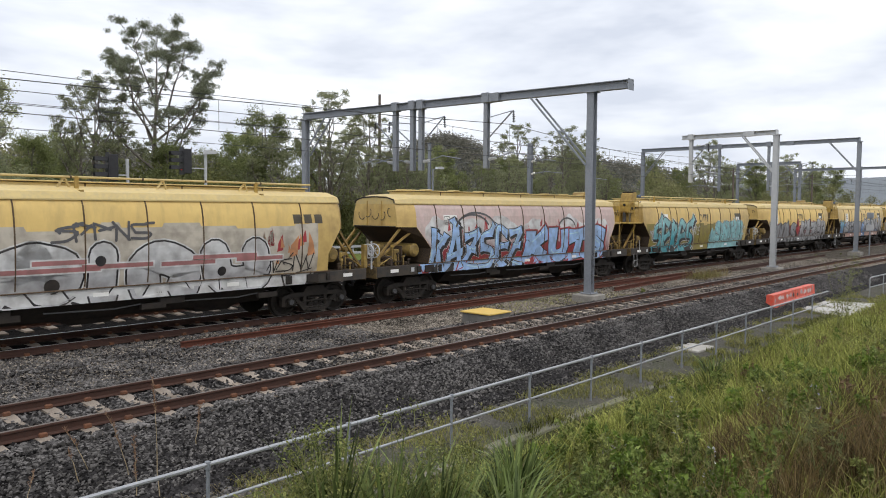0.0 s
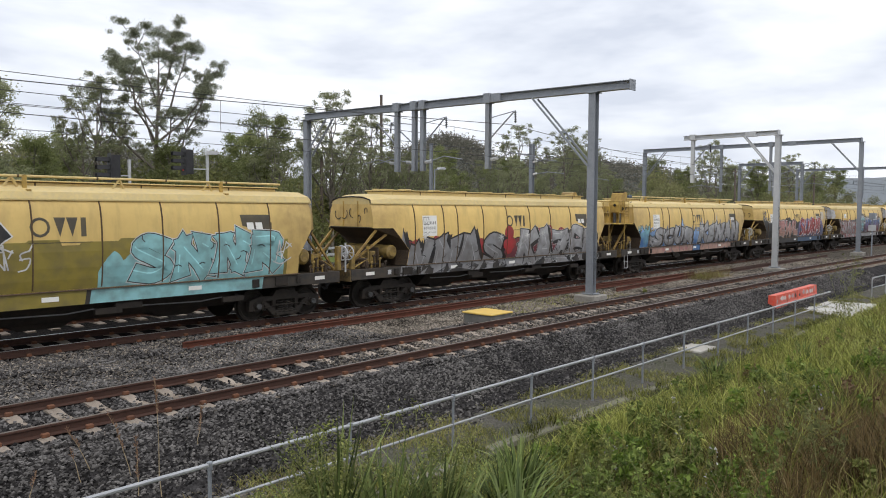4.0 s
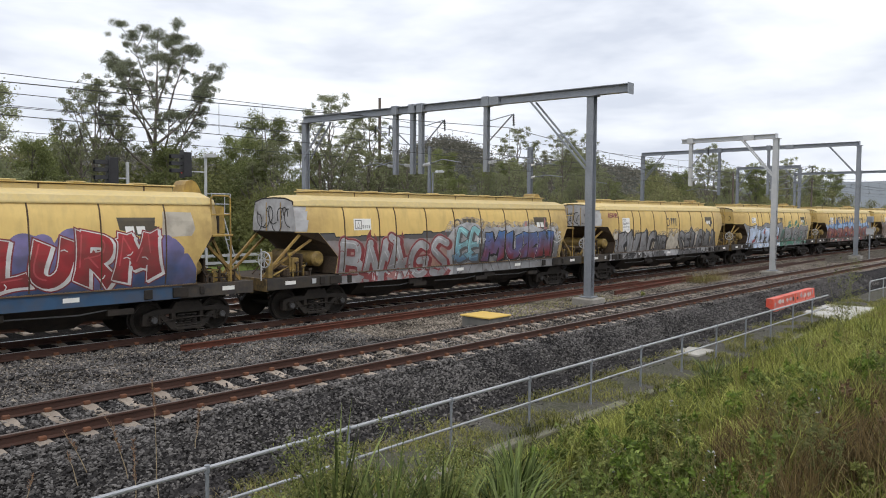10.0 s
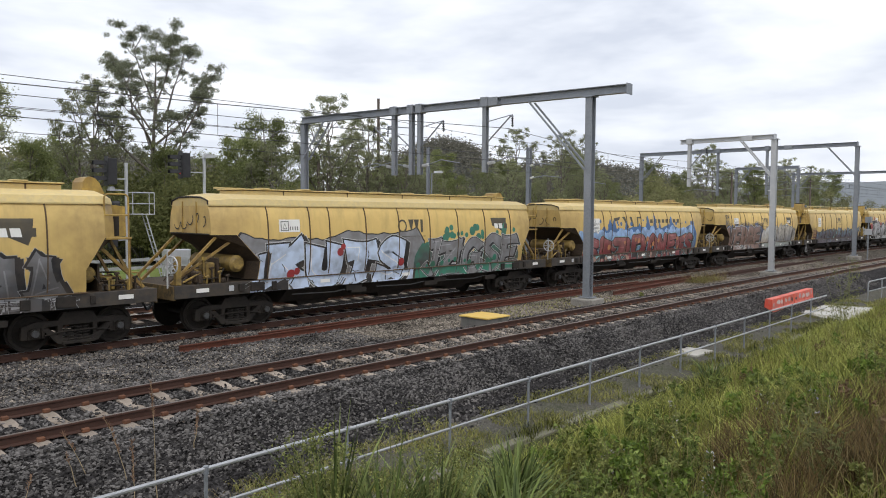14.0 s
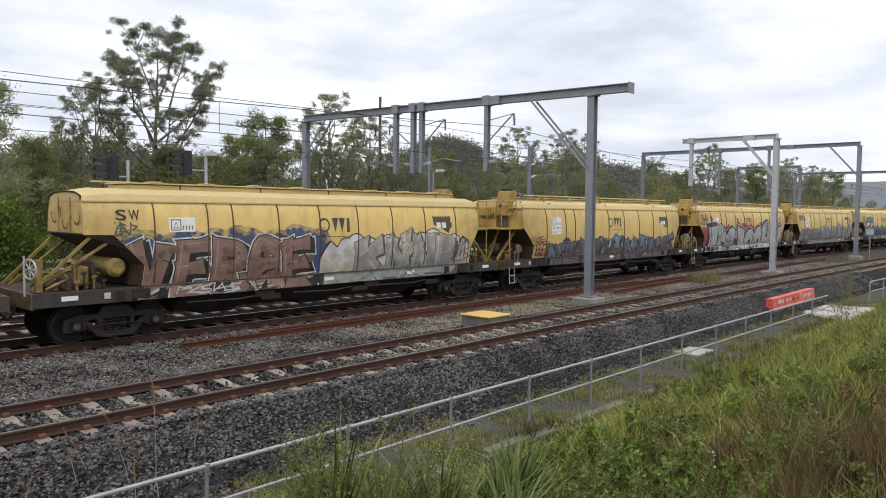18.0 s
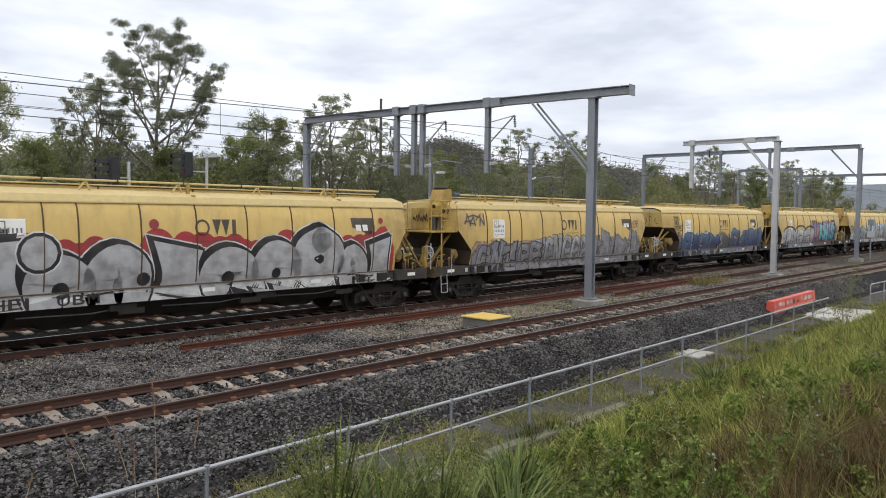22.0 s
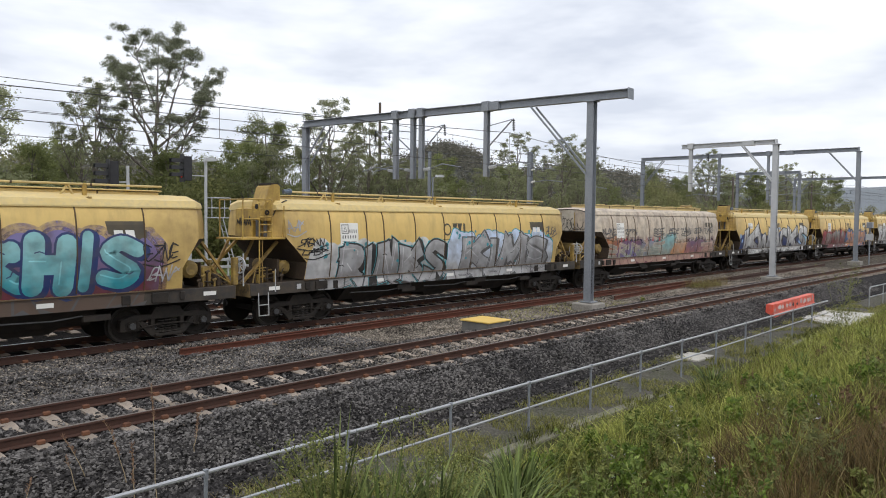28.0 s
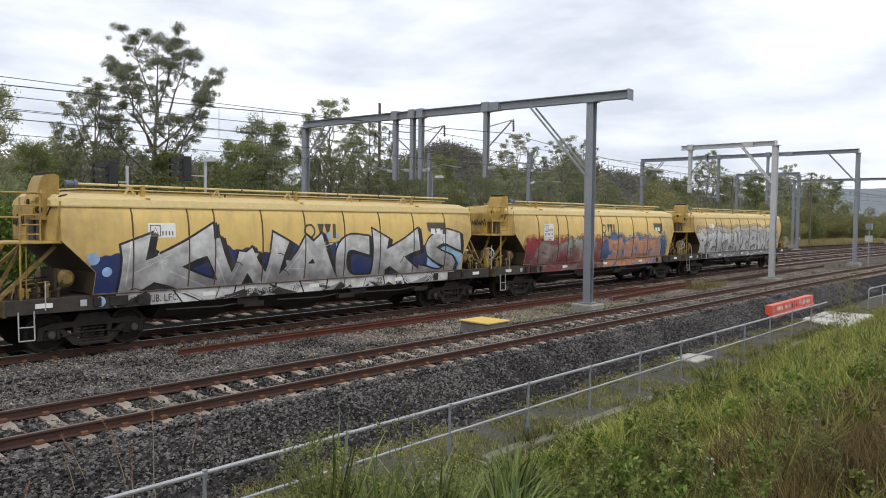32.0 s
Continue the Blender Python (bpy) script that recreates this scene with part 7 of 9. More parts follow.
        B(0.3, 6.6, 2.28, 0.22, "nvy", "nvy", None, 0.003, "cloud", True), B(6.3, 12.7, 2.18, 0.34, "wht", "crm", "blk", 0.0047)
        dots("nvy", *many(10, 1.0, 5.6, 2.35, 2.55, 0.05, 0.10), lift=0.0042)
        W("VER#E", 0.8, 6.0, 0.84, 2.32, "umb", "umb", "blk", "wht", 0.03, 0.035, "block", 0.19, 0.14), W("K##R", 7.5, 12.1, 0.95, 2.30, "crm", "gry", "dgy", None, 0.025, 0, "block", 0.19, 0.07)
        dots("brn", *many(34, 0.9, 6.0, 1.32, 2.15, 0.05, 0.11))
        tag_text(w, a, "MSW", 0.25, 1.15, 2.78, 3.02), T(0.3, 1.0, 2.45, 2.7, "dgy", 4), S(1.1, 6.0, "tan", "dgy"), S(6.4, 12.0, "mix", "gry"), T(1.9, 3.6, 1.0, 1.2, "wht", 5), T(11.9, 12.7, 1.5, 2.1, "dgy", 4)
    elif k == 10:
        B(1.4, 12.9, 1.80, 0.26, "soil", "soil", "dgy"), W("####", 1.6, 5.7, 0.84, 1.84, "hsk", "plm", "blk", "sil", 0.04, 0.009, "block", 0.15, 0.10), X(1.8, 12.0, 1.4, 1.8, "ltq", 18)
        dots("dgy", (6.0, 1.75, 0.22), (6.1, 1.5, 0.2)), W("#####", 6.5, 12.5, 0.88, 1.90, "hsk", "plm", "blk", "sil", 0.04, 0.009, "block", 0.15, 0.10), T(0.7, 1.6, 1.35, 1.85, "mar", 4, 0.03), S(1.6, 12.2, "soil", "nvy"), T(0.4, 1.3, 1.9, 2.1, "brn", 3)
    elif k == 11:
        B(0.0, 12.9, 2.35, 0.30, "red", "red", None, 0.003)
        for ch, s0, s1, z1, fat in (("I", 0.95, 2.55, 2.52, 0.27), ("n", 2.35, 3.9, 2.10, 0.30), ("n", 3.6, 5.1, 2.32, 0.30), ("I", 5.1, 6.6, 2.36, 0.27), ("n", 6.3, 8.0, 2.24, 0.30), ("n", 7.8, 9.35, 2.38, 0.30), ("O", 9.1, 10.9, 2.58, 0.22), ("n", 10.7, 11.8, 2.24, 0.28), ("I", 11.7, 12.9, 2.40, 0.24)):
            W(ch, s0, s1, 0.80, z1, "sil", "sil", "blk", "wht", 0.06, 0.035, "bubble" if ch in "nO" else "plain", fat, -0.30 if ch == "I" and s0 < 2 else -0.12, False)
        for ink, r, at in (("wht", 0.47, 0.0150), ("blk", 0.435, 0.0154), ("sil", 0.36, 0.0158)):
            dots(ink, (2.72, 2.12, r), lift=at)
        dots("blk", (3.15, 1.30, 0.18), (4.95, 1.45, 0.16), (7.15, 1.35, 0.18), (8.6, 1.4, 0.14)), S(0.7, 12.6, "wht"), dots("red", (1.45, 2.78, 0.17), (5.2, 2.72, 0.12), (12.35, 2.8, 0.09))
        X(0.5, 12.0, 1.0, 1.05, "blk", 5), tag_text(w, a, "CHEI UBM", 1.5, 4.0, 0.98, 1.20), T(0.1, 0.9, 2.6, 3.0, "blk", 4, 0.02), T(11.2, 12.0, 1.0, 1.18, "blk", 4)
    elif k == 12:
        B(0.7, 12.9, 1.85, 0.2, "pur", "gry", None, 0.003, "wave", True), W("#####", 0.9, 4.8, 0.86, 2.02, "gry", "gry", "blk", "pur", 0.03, 0.02, "block", 0.17, 0.05), W("######", 4.4, 8.2, 0.86, 2.22, "sil", "gry", "dgy", None, 0.03, 0, "block", 0.18, 0.05), W("####", 8.0, 12.9, 0.90, 2.20, "gry", "gry", "dgy", "sil", 0.04, 0.012, "block", 0.18, 0.07)
        T(0.2, 1.3, 2.65, 3.0, "dgy", 4, 0.028), T(12.1, 12.7, 2.5, 2.8, "brn", 3), S(0.8, 12.4, "gry", "dgy")
    elif k == 13:
        B(0.8, 7.8, 1.85, 0.3, "gry", "dgy", None, 0.003, "cloud", True), B(6.4, 12.7, 1.85, 0.3, "dgy", "dgy", None, 0.0047), X(1.4, 5.5, 2.0, 2.25, "ice", 6)
        W("#", 0.9, 1.6, 1.3, 1.75, "sky", "nvy", "blk", "sil", 0.04, 0.02), W("#NZK", 1.5, 6.2, 0.84, 2.12, "sky", "dbl", "blk", "wht", 0.035, 0.03, "block", 0.2, 0.12), W("SLURM", 7.8, 12.8, 1.0, 2.34, "sky", "dbl", "blk", "sil", 0.035, 0.022, "block", 0.19, 0.10)
        T(0.2, 1.1, 2.85, 3.02), T(0.3, 1.0, 2.62, 2.8), T(0.4, 1.3, 2.3, 2.55), S(1.2, 12.5, "gry", "nvy")
    elif k == 14:
        B(0.6, 8.0, 2.2, 0.25, "wht", "crm", None, 0.003, "wave"), B(6.6, 12.4, 2.5, 0.28, "pur", "mar", None, 0.0047, "cloud", True)
        for s, z in ((2.0, 2.25), (4.2, 2.3), (6.2, 2.25)):
            sprayed_arc(w, a, s, z - 0.3, 1.2, 0.45, "blk", 0.06)
        W("####", 0.9, 7.2, 0.9, 2.20, "wht", "gry", "nvy", "wht", 0.03, 0.02, "block", 0.17, 0.06)
        W("#HIS", 8.4, 12.0, 1.32, 2.62, "ltq", "tea", "dbl", None, 0.05, 0, "bubble", 0.2, 0.08), dots("blk", (7.75, 1.95, 0.44), (7.42, 2.2, 0.18), (8.1, 2.2, 0.18), lift=0.006), dots("tan", (7.75, 1.95, 0.40), (7.42, 2.2, 0.14), (8.1, 2.2, 0.14), lift=0.0075)
        S(0.8, 6.6, "gry", "nvy"), S(6.6, 12.0, "soil", "dgy"), T(12.05, 12.8, 1.95, 2.35, "blk", 4), T(12.1, 12.8, 1.5, 1.8, "sil", 4)
    elif k == 15:
        B(0.5, 7.0, 2.20, 0.24, "wht", "sil", None, 0.003), B(6.4, 12.7, 2.45, 0.24, "ice", "sil", "tea", 0.0047)
        dots("tea", *many(26, 0.6, 6.6, 1.9, 2.3, 0.03, 0.07), *many(26, 6.6, 12.4, 2.1, 2.55, 0.03, 0.07), *many(20, 0.6, 12.4, 1.4, 2.1, 0.03, 0.07), lift=0.0068)
        W("RINKS", 1.7, 6.3, 0.95, 2.26, "sil", "gry", "blk", "tea", 0.05, 0.018, "block", 0.2, 0.12), W("KIMS", 7.1, 12.3, 1.1, 2.40, "sil", "gry", "dgy", "sil", 0.045, 0.012, "block", 0.2, 0.08)
        T(0.0, 0.5, 2.6, 2.9, "sil", 3), T(0.3, 1.2, 2.2, 2.4, "blk", 5), T(0.4, 1.3, 1.95, 2.12, "blk", 4), S(1.0, 12.4, "sil", "dgy"), T(12.2, 12.9, 2.4, 2.7, "dgy", 4)
    elif k == 16:
        for s0, s1, c, d in ((0.2, 2.3, "org", "drd"), (1.8, 4.4, "mar", "pur"), (3.9, 6.2, "pur", "mix"), (5.6, 7.9, "ltq", "mix"), (7.4, 9.6, "crm", "org"), (9.0, 12.7, "dbl", "pnk")):
            B(s0, s1, 1.95 + g.uniform(-0.1, 0.15), 0.25, c, d, None, 0.003 + 0.0005 * int(s0), "wave", True)
        W("#####", 0.8, 6.4, 1.25, 1.95, "tan", "mix", "crm", None, 0.018, 0, "script", 0.12, 0.0), W("####", 6.6, 12.6, 1.25, 1.95, "crm", "tan", "mix", None, 0.018, 0, "script", 0.18, 0.0), X(0.6, 12.4, 1.8, 2.1, "dbl", 8), X(0.4, 7.0, 1.9, 2.2, "red", 6)
        for s in (0.6, 2.6, 5.4, 7.0, 8.5, 10.0, 11.4):
            T(s, s + 1.05, 2.3, 2.58, "dgy", 4, 0.022)
        S(0.6, 12.5, "tan", "mar")
    elif k == 17:
        B(0.3, 12.7, 2.18, 0.24, "dbl", "dbl", None, 0.003), B(11.2, 12.9, 2.2, 0.25, "ltq", "lbl", None, 0.0047), X(4.5, 12.6, 1.9, 2.3, "lbl", 7)
        for ch, s0, s1, z1 in (("K", 0.9, 3.7, 2.58), ("W", 3.3, 5.7, 2.56), ("A", 5.3, 7.5, 2.56), ("C", 7.3, 8.9, 2.50), ("K", 8.6, 11.0, 2.60), ("S", 10.8, 12.8, 2.56)):
            W(ch, s0, s1, 0.84, z1, "wht", "gry", "blk", None, 0.06, 0, "block", 0.165, 0.12)
        dots("lbl", (0.55, 2.05, 0.14), (0.35, 1.6, 0.1), (0.85, 1.75, 0.11), (7.1, 2.5, 0.1), (7.4, 2.48, 0.07), (0.7, 1.1, 0.12))
        for s, z in ((2.1, 1.95), (5.3, 2.15), (6.9, 2.2), (9.8, 1.95), (12.5, 2.45)):
            star(w, a, s, z, 0.28)
        S(1.0, 12.5, "wht", "blk"), tag_text(w, a, "AMC.HUB.LFC.", 1.35, 2.6, 1.0, 1.17), tag_text(w, a, "HENK SNEK", 4.35, 5.3, 1.0, 1.15), tag_text(w, a, "22", 8.95, 9.2, 1.02, 1.2)
    elif k == 18:
        B(0.4, 6.6, 2.15, 0.28, "red", "mar", None, 0.003, "cloud", True), B(6.3, 12.5, 2.2, 0.3, "blu", "nvy", None, 0.0047, "cloud", True), W("####", 1.2, 6.2, 0.9, 2.1, "mix", "drd", "dgy", "mix", 0.03, 0.012, "block", 0.18), W("####", 6.9, 12.0, 0.9, 2.25, "org", "tan", "blu", None, 0.04, 0, "block", 0.2), S(0.8, 6.2, "drd", "dgy"), S(6.4, 12.0, "org", "nvy")
    elif k == 19:
        B(0.1, 12.6, 2.65, 0.2, "crm", "sil", None, 0.003, "wave", True), W("#####", 0.4, 6.4, 0.95, 2.5, "wht", "sil", "dgy", None, 0.035, 0, "block", 0.17), W("#####", 6.4, 12.4, 0.95, 2.45, "sil", "wht", "dgy", None, 0.035, 0, "block", 0.17), S(0.6, 12.2, "gry", "dgy")
    if kind == "plain":
        x = SIDE[kind][0] - 0.508
        end = "sil" if k in (5, 6) else None
        if end:
            face = [(-1.06, 2.48), (1.06, 2.48), (1.04, 2.8), (0.985, 3.05), (0.945, 3.19), (0.95, 3.215), (0.905, 3.325), (0.575, 3.405), (0.0, 3.43), (-0.575, 3.405), (-0.905, 3.325), (-0.95, 3.215), (-0.945, 3.19), (-0.985, 3.05), (-1.04, 2.8)]
            part("end_paint", Shape().prism(face, "x", x - 0.004, x - 0.001), paint(end), w, "grey sprayed end panel")
            corner = Shape()
            for z0, z1 in ((2.48, 2.8), (2.8, 3.05), (3.05, 3.19)):
                corner.add([(x + u * 0.5 - 0.004, 0.38 * (1 - u) - half_width(z) - 0.005, z) for z, u in ((z0, 0.0), (z0, 0.5), (z1, 0.6), (z1, 0.0))], [(0, 1, 2, 3)])
            part("end_paint", corner, paint(end), w, "grey sprayed body corner")
        if k == 16:
            part("end_paint", Shape().prism([(-0.33, 2.50), (0.33, 2.50), (0.33, 3.36), (0.0, 3.41), (-0.33, 3.38)], "x", x - 0.004, x - 0.001), paint("crm"), w, "pale painted panel on the end")
            end = "crm"
        r = random.Random(k)
        big = 1.9 if end else 1.0
        for i in range(9 if end else 5):
            s = Shape()
            cy, cz, t0 = -0.8 + i * (0.19 if end else 0.34), r.uniform(2.7, 2.95), r.uniform(0, 6.28)
            pts = [Vector((x - 0.012 - 0.001 * j, cy + 0.11 * big * math.cos(t0 + 0.7 * j) + 0.02 * j, cz + 0.14 * big * math.sin(t0 + 0.7 * j))) for j in range(6)]
            for p, q in zip(pts, pts[1:]):
                s.bar(p, q, 0.028, 0.002, (1, 0, 0))
            tagged(part("scrawled_tag", s, paint("blk"), w), kind="stuff")

HOODED = (-1, 1, 3, 10, 11, 12, 14, 15, 17, 18, 19)
WAGONS = {}


def marshal():
    me = bogie_meshes()
    first = {}
    for k in range(-1, 20):
        kind = "hooded" if k in HOODED else "plain"
        if kind in first:
            w = copy_thing(first[kind], pose(0, MAIN, 0))
        else:
            w = first[kind] = build_wagon(kind, me)
        WAGONS[k] = w
    for k, w in WAGONS.items():
        ENDS[w.name] = SIDE["hooded" if k in HOODED else "plain"]
        decorate(w, k, "hooded" if k in HOODED else "plain")


def travelled(t):
    """Metres that the train has gone after t seconds: its pace wavers a little."""
    u = t / 10
    return 8.18 * t + 0.0204 * t * t - (((((0.0229 * u + -0.2314) * u + 0.7107) * u + -0.6211) * u + -0.2138) * u + 0.3407)


def rolling(k, t):
    """Pose of wagon k at t seconds: its front coupler is the frame's zero."""
    x = 14.50 + PITCH * k - travelled(t)
    y = MAIN + bend(x)
    return pose(x, y, 0.0, 0, 0, math.degrees(math.atan2(bend(x + PITCH) - bend(x), PITCH)))


def motions():
    for k, w in WAGONS.items():
        walk(w, [(t * 0.8, rolling(k, t * 0.8)) for t in range(41)])
        for bogie in w.children:
            if bogie.name.startswith("bogie"):
                for ws in bogie.children:
                    if ws.name.startswith("wheelset"):
                        x = ws.location.x
                        walk(ws, [(i / 15, pose(x, 0, 0.43) @ Matrix.Rotation(-travelled(i / 15) / 0.43, 4, "Y")) for i in range(481)])


marshal()


# ---- posts, signals and fences beyond the train ----
def signal(x, y, z, foot, out, label, lit=None):
    t = thing("rail_signal", x, y, 0, label, "railway signal", "colour light signals", rz=-6)
    part("post", Shape().tube((out, 0, foot), (out, 0, z + 0.45), 0.08, 10), PALE_STEEL, t, "grey steel post")
    part("backboard", Shape().prism([(-0.30, z - 0.70), (0.30, z - 0.70), (0.30, z + 0.55), (0.20, z + 0.74), (-0.20, z + 0.74), (-0.30, z + 0.55)], "x", 0.05, 0.09), BLACK, t, "black backboard")
    part("head", Shape().box((0.09, -0.26, z - 0.64), (0.5, 0.26, z + 0.64), 0.02), BLACK, t, "black signal head")
    for k in range(3):
        c = z + 0.36 - 0.37 * k
        part("lens_hood", Shape().prism([(-0.15, c + 0.14), (0.15, c + 0.14), (0.17, c - 0.05), (0.15, c - 0.05), (0.13, c + 0.12), (-0.13, c + 0.12), (-0.15, c - 0.05), (-0.17, c - 0.05)], "x", -0.55, 0.05), BLACK, t)
        part("lens", Shape().tube((0.03, 0, c), (0.052, 0, c), 0.10, 12), RED_LENS if k == lit else DARK_LENS, t, "lit red lens" if k == lit else "dark lens")
    part("bracket", Shape().bar((0.2, 0, z - 0.35), (out, 0, z - 0.35), 0.08, 0.06), PALE_STEEL, t)
    if out > 1.2:
        part("lamp_head", Shape().prism([(out - 0.12, z + 0.42), (out + 0.5, z + 0.46), (out + 0.62, z + 0.52), (out + 0.4, z + 0.64), (out - 0.05, z + 0.62)], "y", -0.2, 0.12), PALE_STEEL, t, "pale lamp head on the post")
    return t


def lower_signal_gear(t, z):
    """A second small head, a flat box and relay gear on brackets below the main head."""
    part("lower_head", Shape().prism([(-0.24, z - 0.36), (0.24, z - 0.36), (0.24, z + 0.30), (0.14, z + 0.42), (-0.14, z + 0.42), (-0.24, z + 0.30)], "x", 0.28, 0.62), BLACK, t, "small black lower signal head")
    for k in range(2):
        part("lens_hood", Shape().prism([(-0.12, z + 0.24 - 0.34 * k), (0.12, z + 0.24 - 0.34 * k), (0.13, z + 0.08 - 0.34 * k), (-0.13, z + 0.08 - 0.34 * k)], "x", 0.02, 0.28), BLACK, t)
    part("flat_box", Shape().box((-0.25, -0.25, z - 1.22), (0.55, 0.25, z - 0.98), 0.015), BLACK, t, "flat black box")
    part("relay_box", Shape().box((0.12, -0.2, z - 1.85), (0.52, 0.2, z - 1.27), 0.03), BLACK, t, "dark relay box")
    for h in (z + 0.95, z - 0.45, z - 0.75, z - 1.5):
        part("bracket", Shape().bar((0.1, 0.05, h), (1.0, 0.05, h), 0.05, 0.06), PALE_STEEL, t)
    for x in (0.15, 0.45):
        part("bracket_post", Shape().bar((x, 0.05, z - 0.98), (x, 0.05, z - 0.36), 0.05, 0.05, (1, 0, 0)), PALE_STEEL, t)
    part("bracket_plate", Shape().box((0.1, -0.06, z - 0.80), (0.4, 0.0, z - 0.60), 0.006), PALE_STEEL, t)
    part("junction_box", Shape().box((0.16, -0.12, z + 0.90), (0.42, 0.12, z + 1.12), 0.02), PALE_STEEL, t, "pale junction box")


def signal_ladder(t, x0):
    """A sloping service ladder and cage on a signal post."""
    for sy in (-0.25, 0.25):
        part("ladder_stile", Shape().bar((x0 + 1.75, sy, -0.6), (x0 + 0.75, sy, 2.9), 0.05, 0.05), PALE_STEEL, t)
    for k in range(11):
        u = (k + 0.5) / 11
        part("ladder_rung", Shape().tube((x0 + 1.75 - u, -0.25, -0.6 + 3.5 * u), (x0 + 1.75 - u, 0.25, -0.6 + 3.5 * u), 0.018, 6), PALE_STEEL, t)
    part("cage_floor", Shape().box((x0 + 0.05, -0.35, 2.85), (x0 + 1.15, 0.35, 2.9), 0.005), PALE_STEEL, t)
    for z in (3.4, 3.95):
        part("cage_rail", Shape().pipe([(x0 + 0.05, -0.35, z), (x0 + 1.15, -0.35, z), (x0 + 1.15, 0.35, z), (x0 + 0.05, 0.35, z)], 0.022), PALE_STEEL, t)
    for px, py in ((0.1, -0.35), (1.15, -0.35), (1.15, 0.35)):
        part("cage_post", Shape().tube((x0 + px, py, 2.85), (x0 + px, py, 3.95), 0.02, 6), PALE_STEEL, t)


def street_lamp(x, y, top, label):
    t = thing("street_lamp", x, y, 0, label, "street lamp", "street lamps")
    part("pole", Shape().tube((0, 0, -0.7), (0, 0, top), 0.07, 10, 0.05), STEEL, t)
    part("arm", Shape().tube((0, 0, top - 0.05), (0.35, -0.15, top + 0.05), 0.03, 8), STEEL, t)
    part("lamp_head", Shape().prism([(0.2, top), (0.85, top + 0.02), (0.95, top + 0.1), (0.7, top + 0.2), (0.3, top + 0.16)], "y", -0.28, 0.0), PALE_STEEL, t, "pale lamp head")


def mast(x, y, top, width, material, label, arms=()):
    t = thing("wire_mast", x, y, 0, label, "mast", "single masts beyond the train")
    part("footing", Shape().box((-0.35, -0.35, -1.0), (0.35, 0.35, -0.2), 0.02), CONCRETE, t)
    part("column", i_beam(Shape(), (0, 0, -0.2), (0, 0, top), width, width, 0.02, (1, 0, 0)), material, t)
    for z, out in arms:
        part("bracket_tube", Shape().pipe([(0, 0, z), (0, -out * 0.5, z + 0.16), (0, -out, z)], 0.03), STEEL, t)
        ins = Shape()
        insulator(ins, (0, -0.1, z), (0, -0.45, z + 0.1), 0.08)
        part("insulator", ins, WHITE, t, "pale ribbed insulator")


def pole(x, y, top, label, arm=False):
    t = thing("utility_pole", x, y, 0, label, "pole", "utility poles")
    part("pole", Shape().tube((0, 0, -0.9), (0, 0, top), 0.15, 10, 0.11), POLE_WOOD, t)
    if arm:
        part("crossarm", Shape().box((-1.1, -0.05, top - 0.5), (1.1, 0.05, top - 0.38), 0.01), POLE_WOOD, t)
    part("pole_cap", Shape().tube((0, 0, top), (0, 0, top + 0.04), 0.12, 10), STEEL, t)


def far_fences():
    t = thing("rail_fence", 0, 0, 0, "pale two-rail fence along the lawn", "fence")
    for z in (0.0, 0.42):
        part("rail", Shape().bar((-20, 38.2, z), (60, 38.2, z), 0.05, 0.16), PALE_STEEL, t)
    for i in range(34):
        part("post", Shape().box((-20 + i * 2.4, 38.24, -0.8), (-19.9 + i * 2.4, 38.34, 0.52), 0.005), PALE_STEEL, t)
    d = thing("picket_fence", 0, 0, 0, "dark steel picket fence across the lawn", "fence")
    s = Shape()
    x = -10.0
    while x < 60:
        s.bar((x, 47, -0.7), (x, 47, 0.75), 0.02, 0.02, (0, 1, 0))
        x += 0.14
    tagged(part("pickets", s, BLACK, d, "thin dark pickets"), kind="stuff")
    for z in (-0.5, 0.6):
        part("rail", Shape().bar((-10, 47, z), (60, 47, z), 0.03, 0.04), BLACK, d)
    w = thing("panel_fence", 0, 0, 0, "low pale panel fence behind the dry grass", "fence")
    for i in range(22):
        x = 88 + i * 2.45
        part("panel", Shape().box((x, 46 + bend(x), -0.6), (x + 2.4, 46.05 + bend(x), 0.6), 0.01), PALE_CONCRETE, w)


def trackside_bits():
    t = thing("trackside_sign", 62.0, 11.4, 0, "small white board on a thin grey post between tracks", "sign")
    t.location.y = 13.2
    part("post", Shape().tube((0, 0, -0.5), (0, 0, 2.9), 0.05, 8), STEEL, t)
    part("board", Shape().box((-0.05, -0.26, 1.6), (-0.02, 0.26, 2.05), 0.006), PALE_STEEL, t, "white board")
    part("lamp_box", Shape().box((-0.2, -0.2, 2.5), (0.2, 0.2, 2.95), 0.02), STEEL, t)
    y = thing("warning_sign", 108, 38.5 + bend(108), 0, "small yellow diamond warning sign on a post", "sign")
    part("post", Shape().tube((0, 0, -0.7), (0, 0, 1.2), 0.04, 8), STEEL, y)
    part("plate", Shape().prism([(0, 0.7), (0.5, 1.2), (0, 1.7), (-0.5, 1.2)], "x", -0.06, -0.04), YELLOW_LID, y, "yellow diamond plate")
    c = thing("equipment_cabinet", 20.4, 38.9, -0.62, "pale grey trackside equipment cabinet", "cabinet")
    part("cabinet_body", Shape().box((-0.7, -0.35, 0), (0.7, 0.35, 1.5), 0.03), PALE_STEEL, c)
    part("cabinet_door", Shape().box((-0.62, -0.375, 0.12), (-0.02, -0.352, 1.42), 0.01), PALE_STEEL, c)
    part("cabinet_door", Shape().box((0.02, -0.375, 0.12), (0.62, -0.352, 1.42), 0.01), PALE_STEEL, c)


